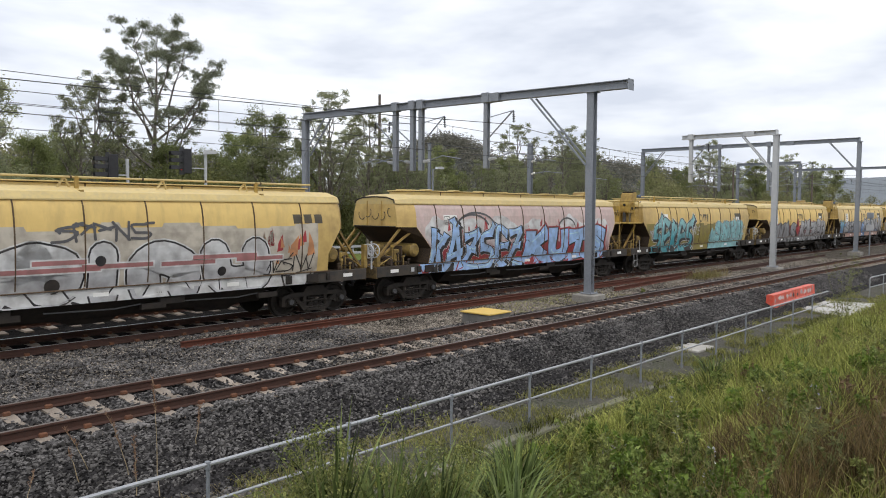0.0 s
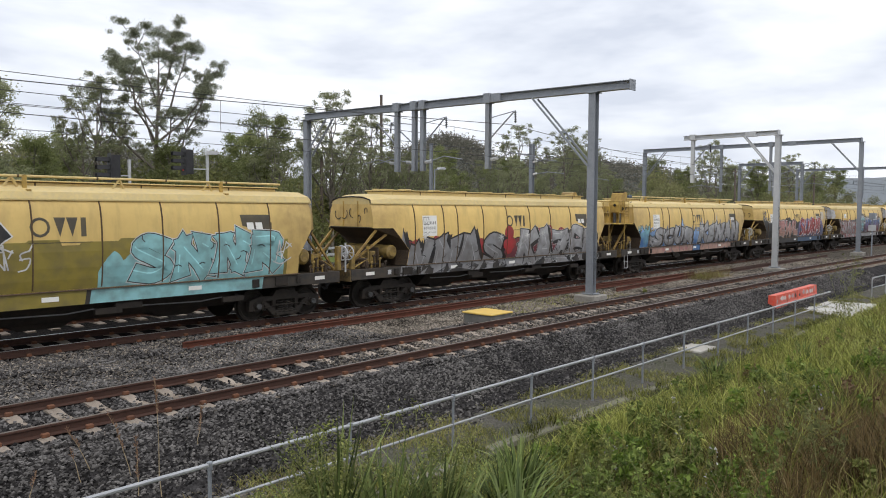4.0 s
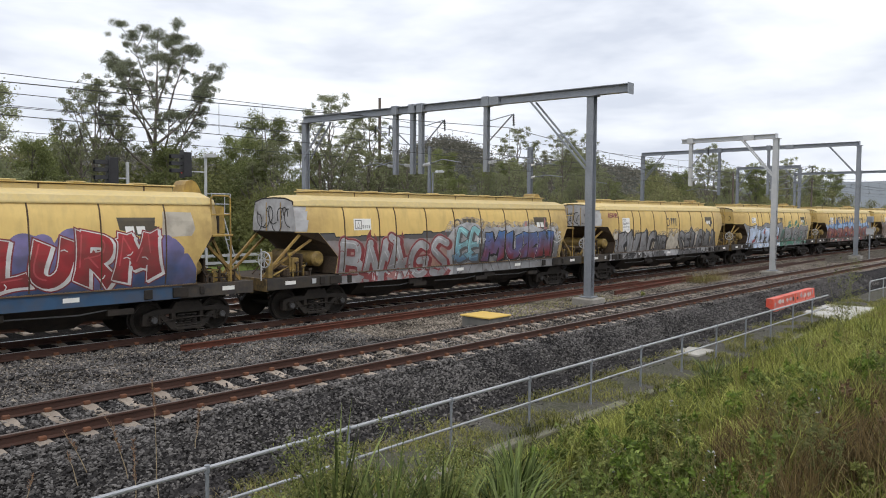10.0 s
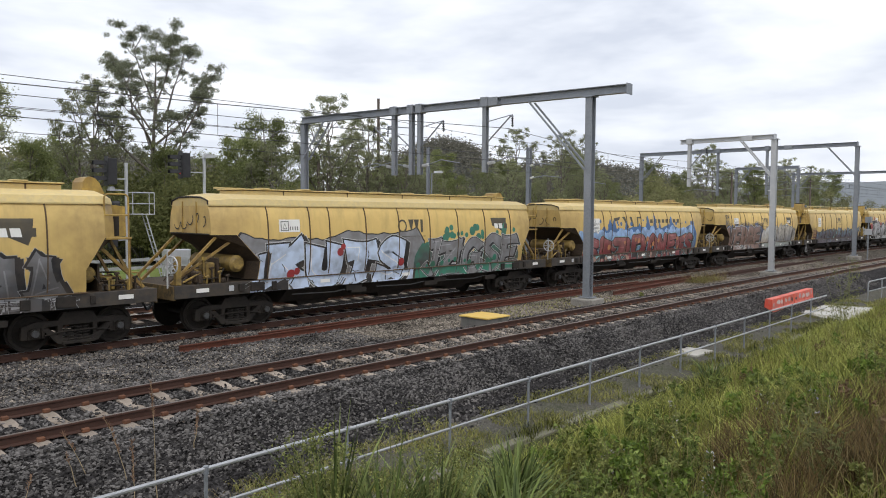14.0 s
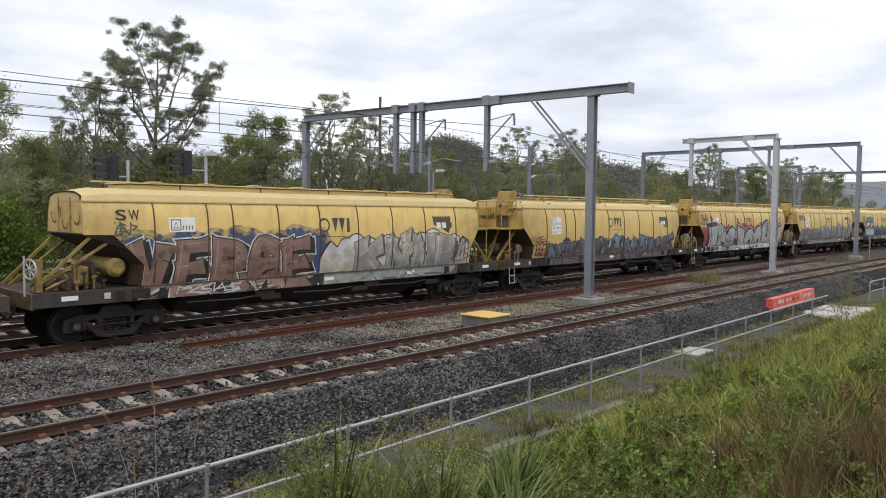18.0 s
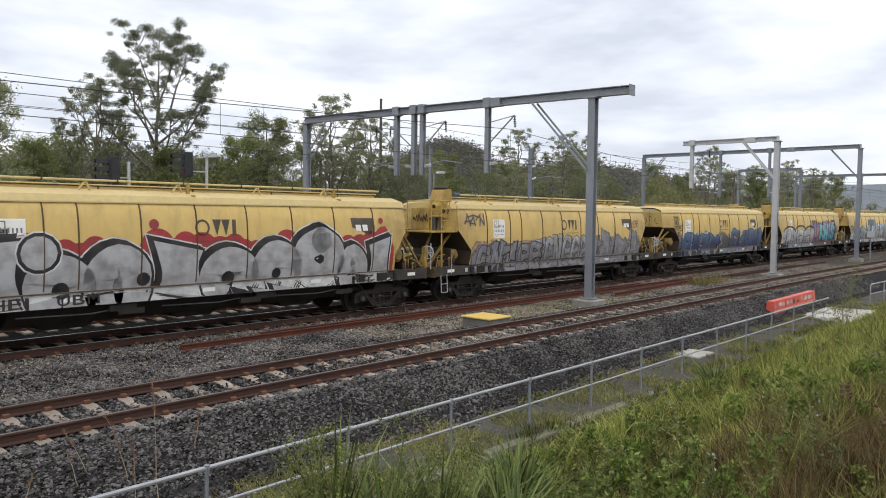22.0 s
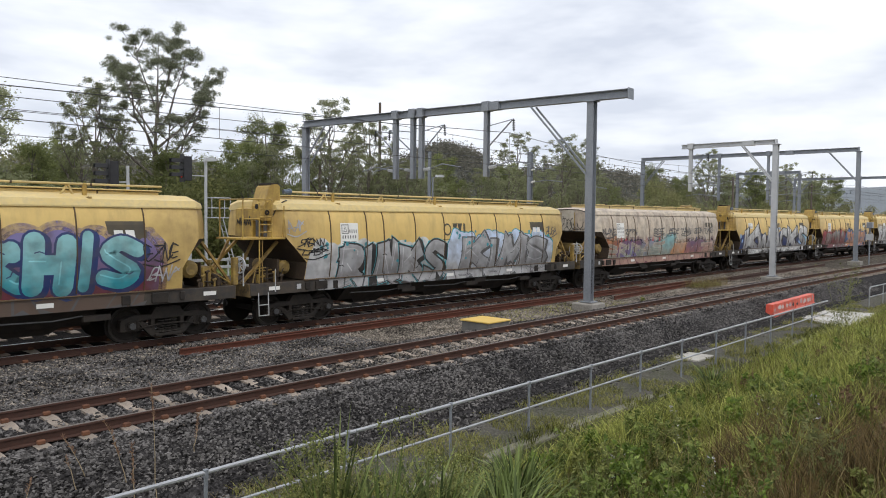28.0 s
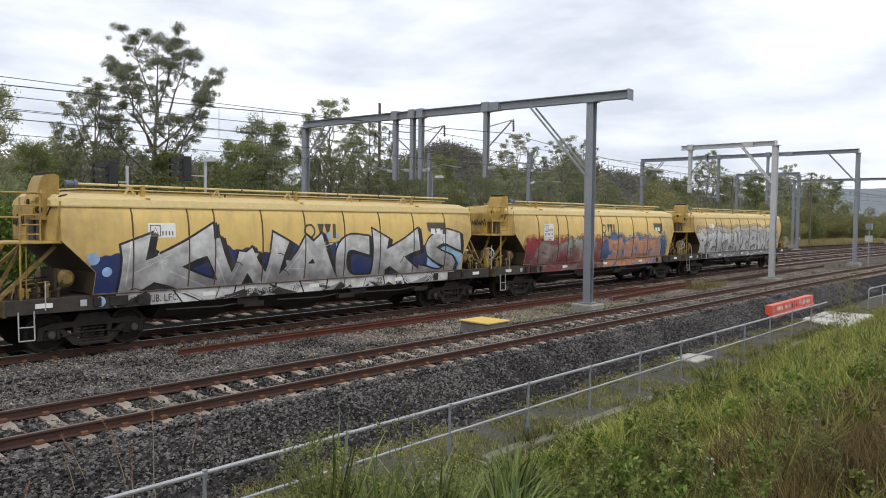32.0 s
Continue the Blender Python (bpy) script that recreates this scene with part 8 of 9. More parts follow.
def glowing(name, colour, strength):
    m = mat(name, colour, 0.3)
    b = m.node_tree.nodes["Principled BSDF"]
    b.inputs["Emission Color"].default_value, b.inputs["Emission Strength"].default_value = (*colour, 1), strength
    return m


RED_LENS = glowing("red_signal_lens", (0.8, 0.03, 0.02), 0.3)
DARK_LENS = mat("dark_signal_lens", (0.02, 0.02, 0.02), 0.15)
POLE_WOOD = mat("weathered_pole_wood", (0.10, 0.075, 0.06), 0.85, second=(0.16, 0.13, 0.11), scale=3.0, amount=0.7, stretch=(1, 1, 0.2), bump=0.004)
for sx, sz, so, lit, label in ((15.25, 4.95, 1.0, None, "black three-light railway signal on a grey post with ladder"), (19.1, 5.45, 1.35, 2, "black three-light railway signal showing red, with ladder")):
    post = signal(sx, 36.0, sz, -0.7, so, label, lit)
    signal_ladder(post, so + 0.08)
    if lit is None:
        lower_signal_gear(post, 3.1)
street_lamp(38.6, 36.2, 5.9, "grey street lamp beside the dark trees")
mast(44.0, 31.5, 7.85, 0.3, STEEL, "grey steel wire mast with pale insulators", ((6.5, 2.2), (5.6, 2.8)))
mast(33.8, 32.0, 7.2, 0.16, STEEL, "thin grey steel mast")
mast(56.0, 34.0, 7.0, 0.22, STEEL, "grey steel wire mast", ((5.6, 2.0),))
pole(41.5, 45.0, 12.4, "tall brown timber pole without wires")
pole(34.5, 44.0, 7.0, "thin timber pole among the trees")
pole(95, 36, 8.5, "timber utility pole with a crossarm", True)
pole(118, 33, 8.5, "timber utility pole with a crossarm", True)
far_fences()
trackside_bits()


# ---- plants ----
def leaf_cloud(rs, centres, radii, n, size, flat=0.75):
    """Small leaf pieces round clump centres; returns points and faces."""
    c = np.asarray(centres)
    r = np.asarray(radii)
    w = r ** 2 / (r ** 2).sum()
    i = rs.choice(len(c), n, p=w)
    d = rs.randn(n, 3)
    d /= np.linalg.norm(d, axis=1)[:, None]
    rad = r[i] * np.minimum(1.7, 0.30 + 0.42 * np.abs(rs.randn(n)) + 0.30 * rs.rand(n))
    p = c[i] + d * rad[:, None] * np.array([1, 1, flat])
    a = rs.randn(n, 3)
    a /= np.linalg.norm(a, axis=1)[:, None]
    b = np.cross(a, rs.randn(n, 3))
    b /= np.linalg.norm(b, axis=1)[:, None] + 1e-9
    s = size * (0.6 + 0.8 * rs.rand(n))[:, None]
    v = np.stack([p - a * s, p + b * s * 0.45, p + a * s, p - b * s * 0.45], 1).reshape(-1, 3)
    f = np.arange(4 * n).reshape(-1, 4)
    return v, f


def limb(s, a, b, r0, r1, rng, n=4, wob=0.08):
    a, b = Vector(a), Vector(b)
    L = (b - a).length
    pts = [a]
    for k in range(1, n):
        u = k / n
        pts.append(a.lerp(b, u) + Vector((rng.uniform(-1, 1), rng.uniform(-1, 1), 0)) * wob * L * (1 - abs(2 * u - 1) * 0.5))
    pts.append(b)
    for i in range(n):
        s.tube(pts[i], pts[i + 1], r0 + (r1 - r0) * i / n, 6, r0 + (r1 - r0) * (i + 1) / n, caps=False)
    return pts


def gum_tree(seed, height, spread, limbs, depth, clump_r, leaves, leaf, leaf_size, bare=0.4, trunk_r=0.22, name="gum_tree", label="", open_out=0.55, flat=0.72):
    """A eucalypt: a pale trunk with forking limbs, each twig ending in its own small flat clump of leaves."""
    rng, rs = random.Random(seed), np.random.RandomState(seed)
    bones, tips = [], []

    def grow(p, d, length, r, left):
        side = Vector((rng.uniform(-1, 1), rng.uniform(-1, 1), 0)) * 0.10 * length
        mid, end = p + d * length * 0.5 + side, p + d * length
        bones.append((p, mid, r, r * 0.82)), bones.append((mid, end, r * 0.82, r * 0.66))
        if left == 0:
            tips.append(end)
            return
        if left <= 2 and rng.random() < 0.6:
            tips.append(mid + Vector((rng.uniform(-1, 1), rng.uniform(-1, 1), 0.3)) * length * 0.35)
        a0 = rng.uniform(0, 6.283)
        for k in range(2 + (rng.random() < 0.4)):
            t = a0 + k * 2.4 + rng.uniform(-0.4, 0.4)
            out = open_out * rng.uniform(0.6, 1.25)
            grow(end, (d + Vector((math.cos(t), math.sin(t), 0)) * out + Vector((0, 0, 0.22))).normalized(), length * rng.uniform(0.62, 0.9), r * 0.62, left - 1)
    top = 0.66
    turn = rng.uniform(0, 6.283)
    for k in range(limbs):
        q = k / max(1, limbs - 1)
        u = bare + (top - bare) * q ** 0.9
        t = turn + 2.4 * k + rng.uniform(-0.4, 0.4)
        lean = 0.35 if k == limbs - 1 else rng.uniform(0.6, 1.15) * (1 - 0.25 * q)
        d = Vector((math.cos(t) * lean, math.sin(t) * lean, 0.8)).normalized()
        grow(Vector((0, 0, u)), d, (0.18 - 0.075 * q) * (0.7 if k == limbs - 1 else rng.uniform(0.8, 1.2)), trunk_r * (0.5 - 0.25 * q), depth)
    bend_x, bend_y = rng.uniform(-0.02, 0.02), rng.uniform(-0.02, 0.02)
    stem = [Vector((bend_x * math.sin(5 * e), bend_y * math.sin(4 * e), e * top)) for e in (0, 0.25, 0.5, 0.75, 1.0)]
    for i in range(4):
        bones.append((stem[i], stem[i + 1], trunk_r * (1 - 0.19 * i), trunk_r * (1 - 0.19 * (i + 1))))
    wide = max(abs(c) for p in tips for c in (p.x, p.y))
    tall = max(p.z for p in tips)
    sx, sz = (spread * 0.5 - clump_r * 0.6) / wide, (height - clump_r * 0.5) / tall
    fit = Vector((sx, sx, sz))
    wood = Shape()
    for p, q, r0, r1 in bones:
        p, q = p * fit, q * fit
        wood.tube(p - Vector((0, 0, 0.8)) if p.length < 0.01 else p, q, max(0.018, r0), 6, max(0.014, r1), caps=False)
    centres, radii = [], []
    for p in tips:
        c = p * fit
        for _ in range(3):
            centres.append(tuple(c + Vector((rng.uniform(-1, 1), rng.uniform(-1, 1), rng.uniform(-0.5, 0.6))) * clump_r * 0.8))
            radii.append(clump_r * rng.uniform(0.3, 0.7))
    v, f = leaf_cloud(rs, centres, radii, leaves, leaf_size, flat)
    t = thing(name, 0, -60, 0, label, "tree")
    part("trunk", wood, BARK, t, "pale grey bark trunk and limbs")
    me = bpy.data.meshes.new("crown")
    me.from_pydata(v.tolist(), [], f.tolist())
    me.materials.append(leaf)
    part("crown", me, None, t)
    return t


def old_gum(seed, height, reach, leaves, leaf, leaf_size, label, limbs=12):
    """An old eucalypt: long grey limbs that rise from the trunk, with separate rounded heads of leaves at their ends."""
    rng, rs = random.Random(seed), np.random.RandomState(seed)
    wood = Shape()
    small = height / 18.2
    centres, radii = [], []

    def head(c, r):
        for _ in range(6):
            centres.append(tuple(c + Vector((rng.uniform(-1, 1), rng.uniform(-1, 1), rng.uniform(-0.45, 0.55))) * r * 0.62))
            radii.append(r * rng.uniform(0.35, 0.52))
        for _ in range(2):
            centres.append(tuple(c + Vector((rng.uniform(-1, 1), rng.uniform(-1, 1), -rng.uniform(0.6, 1.3))) * r))
            radii.append(r * 0.34)
    stem = [Vector((0.12 * math.sin(7 * u), 0.12 * math.sin(5 * u), height * 0.70 * u - 0.8 * (u == 0))) for u in (0, 0.2, 0.4, 0.6, 0.8, 1.0)]
    for i in range(5):
        wood.tube(stem[i], stem[i + 1], (0.30 - 0.045 * i) * small, 7, (0.255 - 0.045 * i) * small, caps=False)
    for k in range(limbs):
        q = k / (limbs - 1)
        foot = stem[0].lerp(stem[5], 0.46 + 0.50 * q)
        a = 2.4 * k + rng.uniform(-0.35, 0.35) + seed
        z = height * (0.60 + 0.37 * q ** 0.8) * rng.uniform(0.97, 1.02)
        out = reach * (1.0 - 0.72 * max(0.0, (q - 0.45) / 0.55) ** 1.6) * rng.uniform(0.78, 1.0)
        side = Vector((math.cos(a), math.sin(a), 0))
        across = Vector((-side.y, side.x, 0))
        tip = foot + side * out
        tip.z = z
        r = (0.125 - 0.045 * q) * small
        path = [foot]
        for u in (0.25, 0.5, 0.75, 1.0):
            p = foot.lerp(tip, u) + side * out * 0.16 * math.sin(math.pi * u) + across * rng.uniform(-0.2, 0.2)
            path.append(p)
        for i in range(4):
            wood.tube(path[i], path[i + 1], r * (1 - 0.19 * i), 6, r * (0.81 - 0.19 * i), caps=False)
        head(path[4], rng.uniform(0.75, 1.05) * small)
        for j in range(5):
            u = (0.42, 0.58, 0.72, 0.84, 0.93)[j]
            i = min(3, int(u * 4))
            b = path[i].lerp(path[i + 1], u * 4 - i)
            w = (1 if j % 2 else -1) * rng.uniform(0.6, 1.5) * small
            e = b + across * w + side * rng.uniform(-0.3, 0.6) * small + Vector((0, 0, rng.uniform(0.5, 1.5) * small))
            m = b.lerp(e, 0.5) + across * w * 0.15
            wood.tube(b, m, r * 0.42, 5, r * 0.32, caps=False), wood.tube(m, e, r * 0.32, 5, 0.016, caps=False)
            head(e, rng.uniform(0.42, 0.8) * small)
    head(stem[5] + Vector((0.1, 0, height * 0.27)), small)
    wood.tube(stem[5], stem[5] + Vector((0.1, 0, height * 0.27)), 0.075 * small, 6, 0.02, caps=False)
    v, f = leaf_cloud(rs, centres, radii, leaves, leaf_size, 0.8)
    t = thing("gum_tree", 0, -60, 0, label, "tree")
    part("trunk", wood, BARK, t, "pale grey bark trunk and limbs")
    me = bpy.data.meshes.new("crown")
    me.from_pydata(v.tolist(), [], f.tolist())
    me.materials.append(leaf)
    part("crown", me, None, t)
    return t


def bush(seed, height, spread, leaves, leaf, leaf_size, label, name="bush"):
    """A dense leafy mass, uneven in outline, on short stems."""
    rng, rs = random.Random(seed), np.random.RandomState(seed)
    wood = Shape()
    centres, radii = [], []
    for k in range(16):
        a, o = rng.random() * 6.283, spread * 0.5 * rng.random() ** 0.5
        h = height * rng.uniform(0.25, 0.85) * (1.1 - 0.5 * (o / (spread * 0.5)) ** 2)
        c = (math.cos(a) * o, math.sin(a) * o, h)
        limb(wood, (c[0] * 0.15, c[1] * 0.15, -0.8), c, 0.07, 0.02, rng, 3, 0.08)
        centres.append(c)
        radii.append(min(spread, height) * rng.uniform(0.16, 0.30))
    v, f = leaf_cloud(rs, centres, radii, leaves, leaf_size, 0.9)
    t = thing(name, 0, -60, 0, label, "bush" if name == "bush" else "tree")
    part("stem", wood, BARK, t)
    me = bpy.data.meshes.new("crown")
    me.from_pydata(v.tolist(), [], f.tolist())
    me.materials.append(leaf)
    part("crown", me, None, t)
    return t


def set_down(t, x, y, size=1.0, turn=0.0, z=None):
    t.matrix_basis = pose(x, y, bank(y) if z is None else z, 0, 0, turn) @ Matrix.Scale(size, 4)
    return t


def again(t, x, y, size=1.0, turn=0.0, z=None):
    c = copy_thing(t, pose(0, 0, 0))
    return set_down(c, x, y, size, turn, z)


def woods():
    big = old_gum(61, 17.4, 4.6, 100000, LEAF_GUM, 0.047, "tall old eucalypt with separate rounded heads of grey-green leaves")
    set_down(big, 26.4, 53.5, 1.0, 0)
    thin = old_gum(23, 12.9, 2.7, 17000, LEAF_PALE, 0.055, "thin pale eucalypt with sparse leaves", 9)
    set_down(thin, 22.0, 54.0, 1.0, 10)
    again(thin, 36.0, 44.6, 0.98, 130)
    again(thin, 40.8, 45.4, 0.90, 250)
    again(thin, 24.6, 56.0, 0.8, 300)
    full = gum_tree(31, 10.6, 5.0, 12, 1, 0.95, 20000, LEAF_ROUND, 0.066, 0.10, 0.18, flat=0.85, open_out=0.6, label="leafy eucalypt with a full rounded crown")
    set_down(full, 30.4, 45.0, 1.0, 0)
    pale = gum_tree(37, 10.6, 6.0, 12, 1, 1.0, 17000, LEAF_PALE, 0.070, 0.10, 0.16, flat=0.8, open_out=0.6, label="leafy pale green eucalypt beside the lawn")
    set_down(pale, 12.9, 47.6, 1.05, 90)
    again(pale, 7.0, 53.0, 1.0, 200)
    low = bush(41, 6.0, 6.5, 10500, LEAF_DARK, 0.125, "dark green leafy scrub tree", "scrub_tree")
    set_down(low, 27.6, 41.5, 1.0, 0)
    fig = bush(43, 5.6, 6.4, 17000, LEAF_BRIGHT, 0.11, "dense bright green leafy bush beside the line", "bush")
    set_down(fig, 9.9, 38.8, 0.9, 0)
    again(fig, 5.6, 42.0, 1.1, 70)
    mixed = bush(45, 8.0, 7.5, 10500, LEAF_SCRUB, 0.14, "grey-green scrub tree in the roadside wood", "scrub_tree")
    set_down(mixed, 18.0, 56, 1.0, 0)
    olive = bush(47, 6.4, 8.0, 10500, LEAF_OLIVE, 0.13, "olive green scrub tree in the roadside wood", "scrub_tree")
    set_down(olive, 33.0, 47.5, 0.95, 0)
    for x, y, size, turn in ((21.5, 58.0, 0.88, 40), (25.5, 50.0, 0.80, 110), (33.5, 53.0, 0.95, 200), (17.6, 53.0, 0.80, 300), (38.5, 51.0, 0.85, 15)):
        again(full, x, y, size, turn)
    for x, y, size, turn in ((23.5, 47.5, 1.10, 50), (26.6, 46.5, 1.12, 140), (30.8, 43.8, 0.9, 220), (20.5, 52.0, 1.05, 310), (36.5, 46.5, 1.0, 80), (24.8, 51.0, 1.25, 200), (28.6, 52.5, 1.3, 20)):
        again(low, x, y, size, turn)
    r = random.Random(77)
    kinds = (low, mixed, olive, full, mixed, thin, olive, low)
    for i in range(190):
        row = i % 3
        x = -10 + (i // 3) * 2.9 + r.uniform(-1.6, 1.6)
        y = 51 + row * 9 + r.uniform(-2.5, 4) + max(0, (x - 60) * 0.10) + bend(x) * 0.5
        size = r.uniform(0.66, 0.95) * (0.86 + 0.14 * row) * (0.95 if x < 45 else 0.95)
        again(kinds[(i * 5 + row) % 8], x, y, size, r.uniform(0, 360))
    for i in range(34):
        x = 74 + i * 4.2 + r.uniform(-2, 2)
        again((full, thin, pale, mixed)[i % 4], x, 50 + r.uniform(0, 22) + bend(x) * 0.7, r.uniform(0.95, 1.35), r.uniform(0, 360))
    for i in range(44):
        x = 95 + i * 3.6 + r.uniform(-2, 2)
        again((low, olive, mixed)[i % 3], x, 44 + r.uniform(0, 8) + bend(x) * 0.75, r.uniform(0.7, 1.05), r.uniform(0, 360))
    for i in range(22):
        x = 30 + i * 2.3 + r.uniform(-0.8, 0.8)
        again(thin, x, 42.5 + r.uniform(0, 5) + bend(x) * 0.6, r.uniform(0.5, 0.75), r.uniform(0, 360))
    for i in range(26):
        x = 46 + i * 3.3 + r.uniform(-1, 1)
        again((low, olive, mixed)[i % 3], x, 41 + r.uniform(0, 6) + bend(x) * 0.6, r.uniform(0.55, 0.85), r.uniform(0, 360))


def hills():
    rs = np.random.RandomState(21)

    def ridge(cx, cy, length, depth, height, turn, seed, label, trees, size, leaf):
        nx, ny = 60, 24

        def h_at(u, v):
            h = math.exp(-(u * 1.7) ** 2) * math.exp(-(v * 1.8) ** 2) * height
            return h + noise.fractal(Vector((u * 4 + seed, v * 4, seed)), 1.0, 2.0, 4) * height * 0.09 * math.exp(-u * u - v * v) - height * 0.06
        p = [(u * length, v * depth, h_at(u, v)) for u in (i / nx * 2 - 1 for i in range(nx + 1)) for v in (j / ny * 2 - 1 for j in range(ny + 1))]
        k = ny + 1
        f = [(i * k + j, (i + 1) * k + j, (i + 1) * k + j + 1, i * k + j + 1) for i in range(nx) for j in range(ny)]
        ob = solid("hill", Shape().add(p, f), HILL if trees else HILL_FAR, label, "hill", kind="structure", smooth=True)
        ob.matrix_basis = pose(cx, cy, 0, 0, 0, turn)
        if trees:
            c = []
            for _ in range(trees):
                u, v = rs.uniform(-0.95, 0.95), rs.uniform(-1.0, 0.25)
                c.append((u * length, v * depth, h_at(u, v) + size * 0.55))
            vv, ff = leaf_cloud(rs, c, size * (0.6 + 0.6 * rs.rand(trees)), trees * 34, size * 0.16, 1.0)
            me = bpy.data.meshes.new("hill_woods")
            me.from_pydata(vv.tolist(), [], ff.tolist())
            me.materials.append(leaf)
            w = tagged(new("hill_woods", me), "grey-green wood covering the hillside, paled for haze", "woods", kind="stuff")
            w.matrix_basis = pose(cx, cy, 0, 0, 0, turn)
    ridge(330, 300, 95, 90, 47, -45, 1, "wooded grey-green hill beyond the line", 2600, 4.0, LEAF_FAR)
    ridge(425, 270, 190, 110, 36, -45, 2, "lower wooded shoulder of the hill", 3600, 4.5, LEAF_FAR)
    ridge(1700, 300, 1100, 300, 78, -50, 3, "far wooded range with blue-grey haze in its colour", 0, 0, LEAF_FAR)
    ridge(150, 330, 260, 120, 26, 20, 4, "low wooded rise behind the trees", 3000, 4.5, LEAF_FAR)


def grass():
    rs = np.random.RandomState(9)

    def blades(name, x, y, h, w, bendy, material, label, lift=0.0):
        n = len(x)
        z = np.array([bank(b - bend(a)) for a, b in zip(x, y)]) - 0.03 + lift
        a = rs.rand(n) * 6.283
        dx, dy = np.cos(a), np.sin(a)
        la = rs.rand(n) * 6.283
        lx, ly = np.cos(la) * bendy * h * (0.3 + rs.rand(n)), np.sin(la) * bendy * h * (0.3 + rs.rand(n))
        rows = []
        for u, k in ((0, 1.0), (0.55, 0.8)):
            for s in (-1, 1):
                rows.append(np.stack([x + dx * w * k * s + lx * u * u, y + dy * w * k * s + ly * u * u, z + h * u], 1))
        rows.append(np.stack([x + lx, y + ly, z + h * (1 - 0.25 * bendy)], 1))
        v = np.stack(rows, 1).reshape(-1, 3)
        b = 5 * np.arange(n)
        f = [(i, i + 1, i + 3, i + 2) for i in b] + [(i + 2, i + 3, i + 4) for i in b]
        me = bpy.data.meshes.new(name)
        me.from_pydata(v.tolist(), [], f)
        me.materials.append(material)
        tagged(new(name, me), label, "grass", kind="stuff")

    def patch(n, x0, x1, y0, y1, power=1.0):
        u = rs.rand(n) ** power
        return x0 + (x1 - x0) * u, y0 + (y1 - y0) * rs.rand(n)

    def clumped(x, y, scale, seed, level):
        k = np.array([noise.noise(Vector((a * scale, b * scale, seed))) for a, b in zip(x, y)])
        return k > level
    def edge(x):
        return 6.9 + 0.55 * np.clip((x - 11) / 5, 0, 1)
    x, y = patch(86000, 2.5, 48, 0.0, 7.45, 1.7)
    k = y < edge(x) - 0.5 * rs.rand(len(x)) ** 2
    x, y = x[k], y[k]
    tall = np.array([0.5 + 0.5 * noise.noise(Vector((a * 0.5, b * 0.5, 7))) for a, b in zip(x, y)])
    blades("bank_grass", x, y, (0.12 + 0.42 * rs.rand(len(x))) * (0.55 + 0.9 * tall) * np.clip((edge(x) + 0.25 - y) / 1.3, 0.25, 1.0), 0.006, 0.75, BLADE, "long green grass covering the bank")
    x, y = patch(54000, 3, 46, 0.2, 7.1, 1.6)
    k = clumped(x, y, 0.45, 12.0, 0.05) & (y < edge(x) - 0.25) & ((y > 2.6) | (x > 11))
    x, y = x[k], y[k]
    blades("bright_grass", x, y, (0.25 + 0.45 * rs.rand(len(x))) * np.clip((edge(x) + 0.3 - y) / 1.3, 0.3, 1.0), 0.0085, 0.9, BLADE_BRIGHT, "bright green broad-bladed grass tufts")
    x, y = patch(62000, 3, 30, 0.2, 3.6, 1.5)
    k = clumped(x, y, 0.38, 31.0, -0.06) & (y < 0.40 * x)
    x, y = x[k], y[k]
    blades("brown_weeds", x, y, 0.25 + 0.5 * rs.rand(len(x)), 0.0045, 0.45, BLADE_BROWN, "brown seeding weeds on the bank")
    x, y = patch(20000, 7.5, 44, 2.2, 7.0, 1.35)
    k = clumped(x, y, 0.42, 55.0, 0.0) & (y < edge(x) - 0.75)
    x, y = x[k], y[k]
    blades("tall_grass", x, y, (0.45 + 0.5 * rs.rand(len(x))) * np.clip((edge(x) + 0.1 - y) / 1.6, 0.3, 1.0), 0.0065, 0.5, BLADE_BRIGHT, "tall upright yellow-green grass on the bank")
    x, y = patch(9000, 4.2, 12, 0.5, 3.1, 1.2)
    k = clumped(x, y, 0.5, 71.0, -0.25) & (y < 0.38 * x)
    x, y = x[k], y[k]
    blades("brown_weeds", x, y, 0.3 + 0.55 * rs.rand(len(x)), 0.004, 0.4, BLADE_BROWN, "tall brown seeding weeds along the top of the bank")
    x, y = patch(6000, 2.4, 31, 7.12, 7.62, 1.2)
    k = clumped(x, y, 1.1, 5.0, 0.08)
    x, y = x[k], y[k]
    blades("kerb_grass", x, y, 0.10 + 0.22 * rs.rand(len(x)), 0.006, 0.8, BLADE, "grass growing over the kerb", 0.12)
    x, y = patch(7000, 3, 40, 0.5, 6.2, 1.4)
    blades("dry_grass", x, y, 0.35 + 0.45 * rs.rand(len(x)), 0.004, 0.5, BLADE_DRY, "dry straw-coloured stalks among the grass")
    x, y = patch(40000, 3, 40, 7.35, 9.2, 1.3)
    k = clumped(x, y, 0.9, 3.0, -0.02)
    x, y = x[k], y[k]
    blades("strip_grass", x, y, 0.05 + 0.15 * rs.rand(len(x)), 0.006, 0.9, BLADE_STRIP, "low yellow-green weeds in the strip beside the fence", 0.05)
    x, y = patch(34000, -16, 2.7, -12, 7.3)
    blades("bank_grass", x, y, 0.12 + 0.4 * rs.rand(len(x)), 0.008, 0.75, BLADE, "long green grass on the top of the bank")
    x, y = patch(14000, 2.5, 30, -12, 0.0)
    blades("bank_grass", x, y, 0.12 + 0.4 * rs.rand(len(x)), 0.008, 0.75, BLADE, "long green grass on the top of the bank")
    x, y = patch(1100, 2.2, 10, 8.3, 9.9, 1.2)
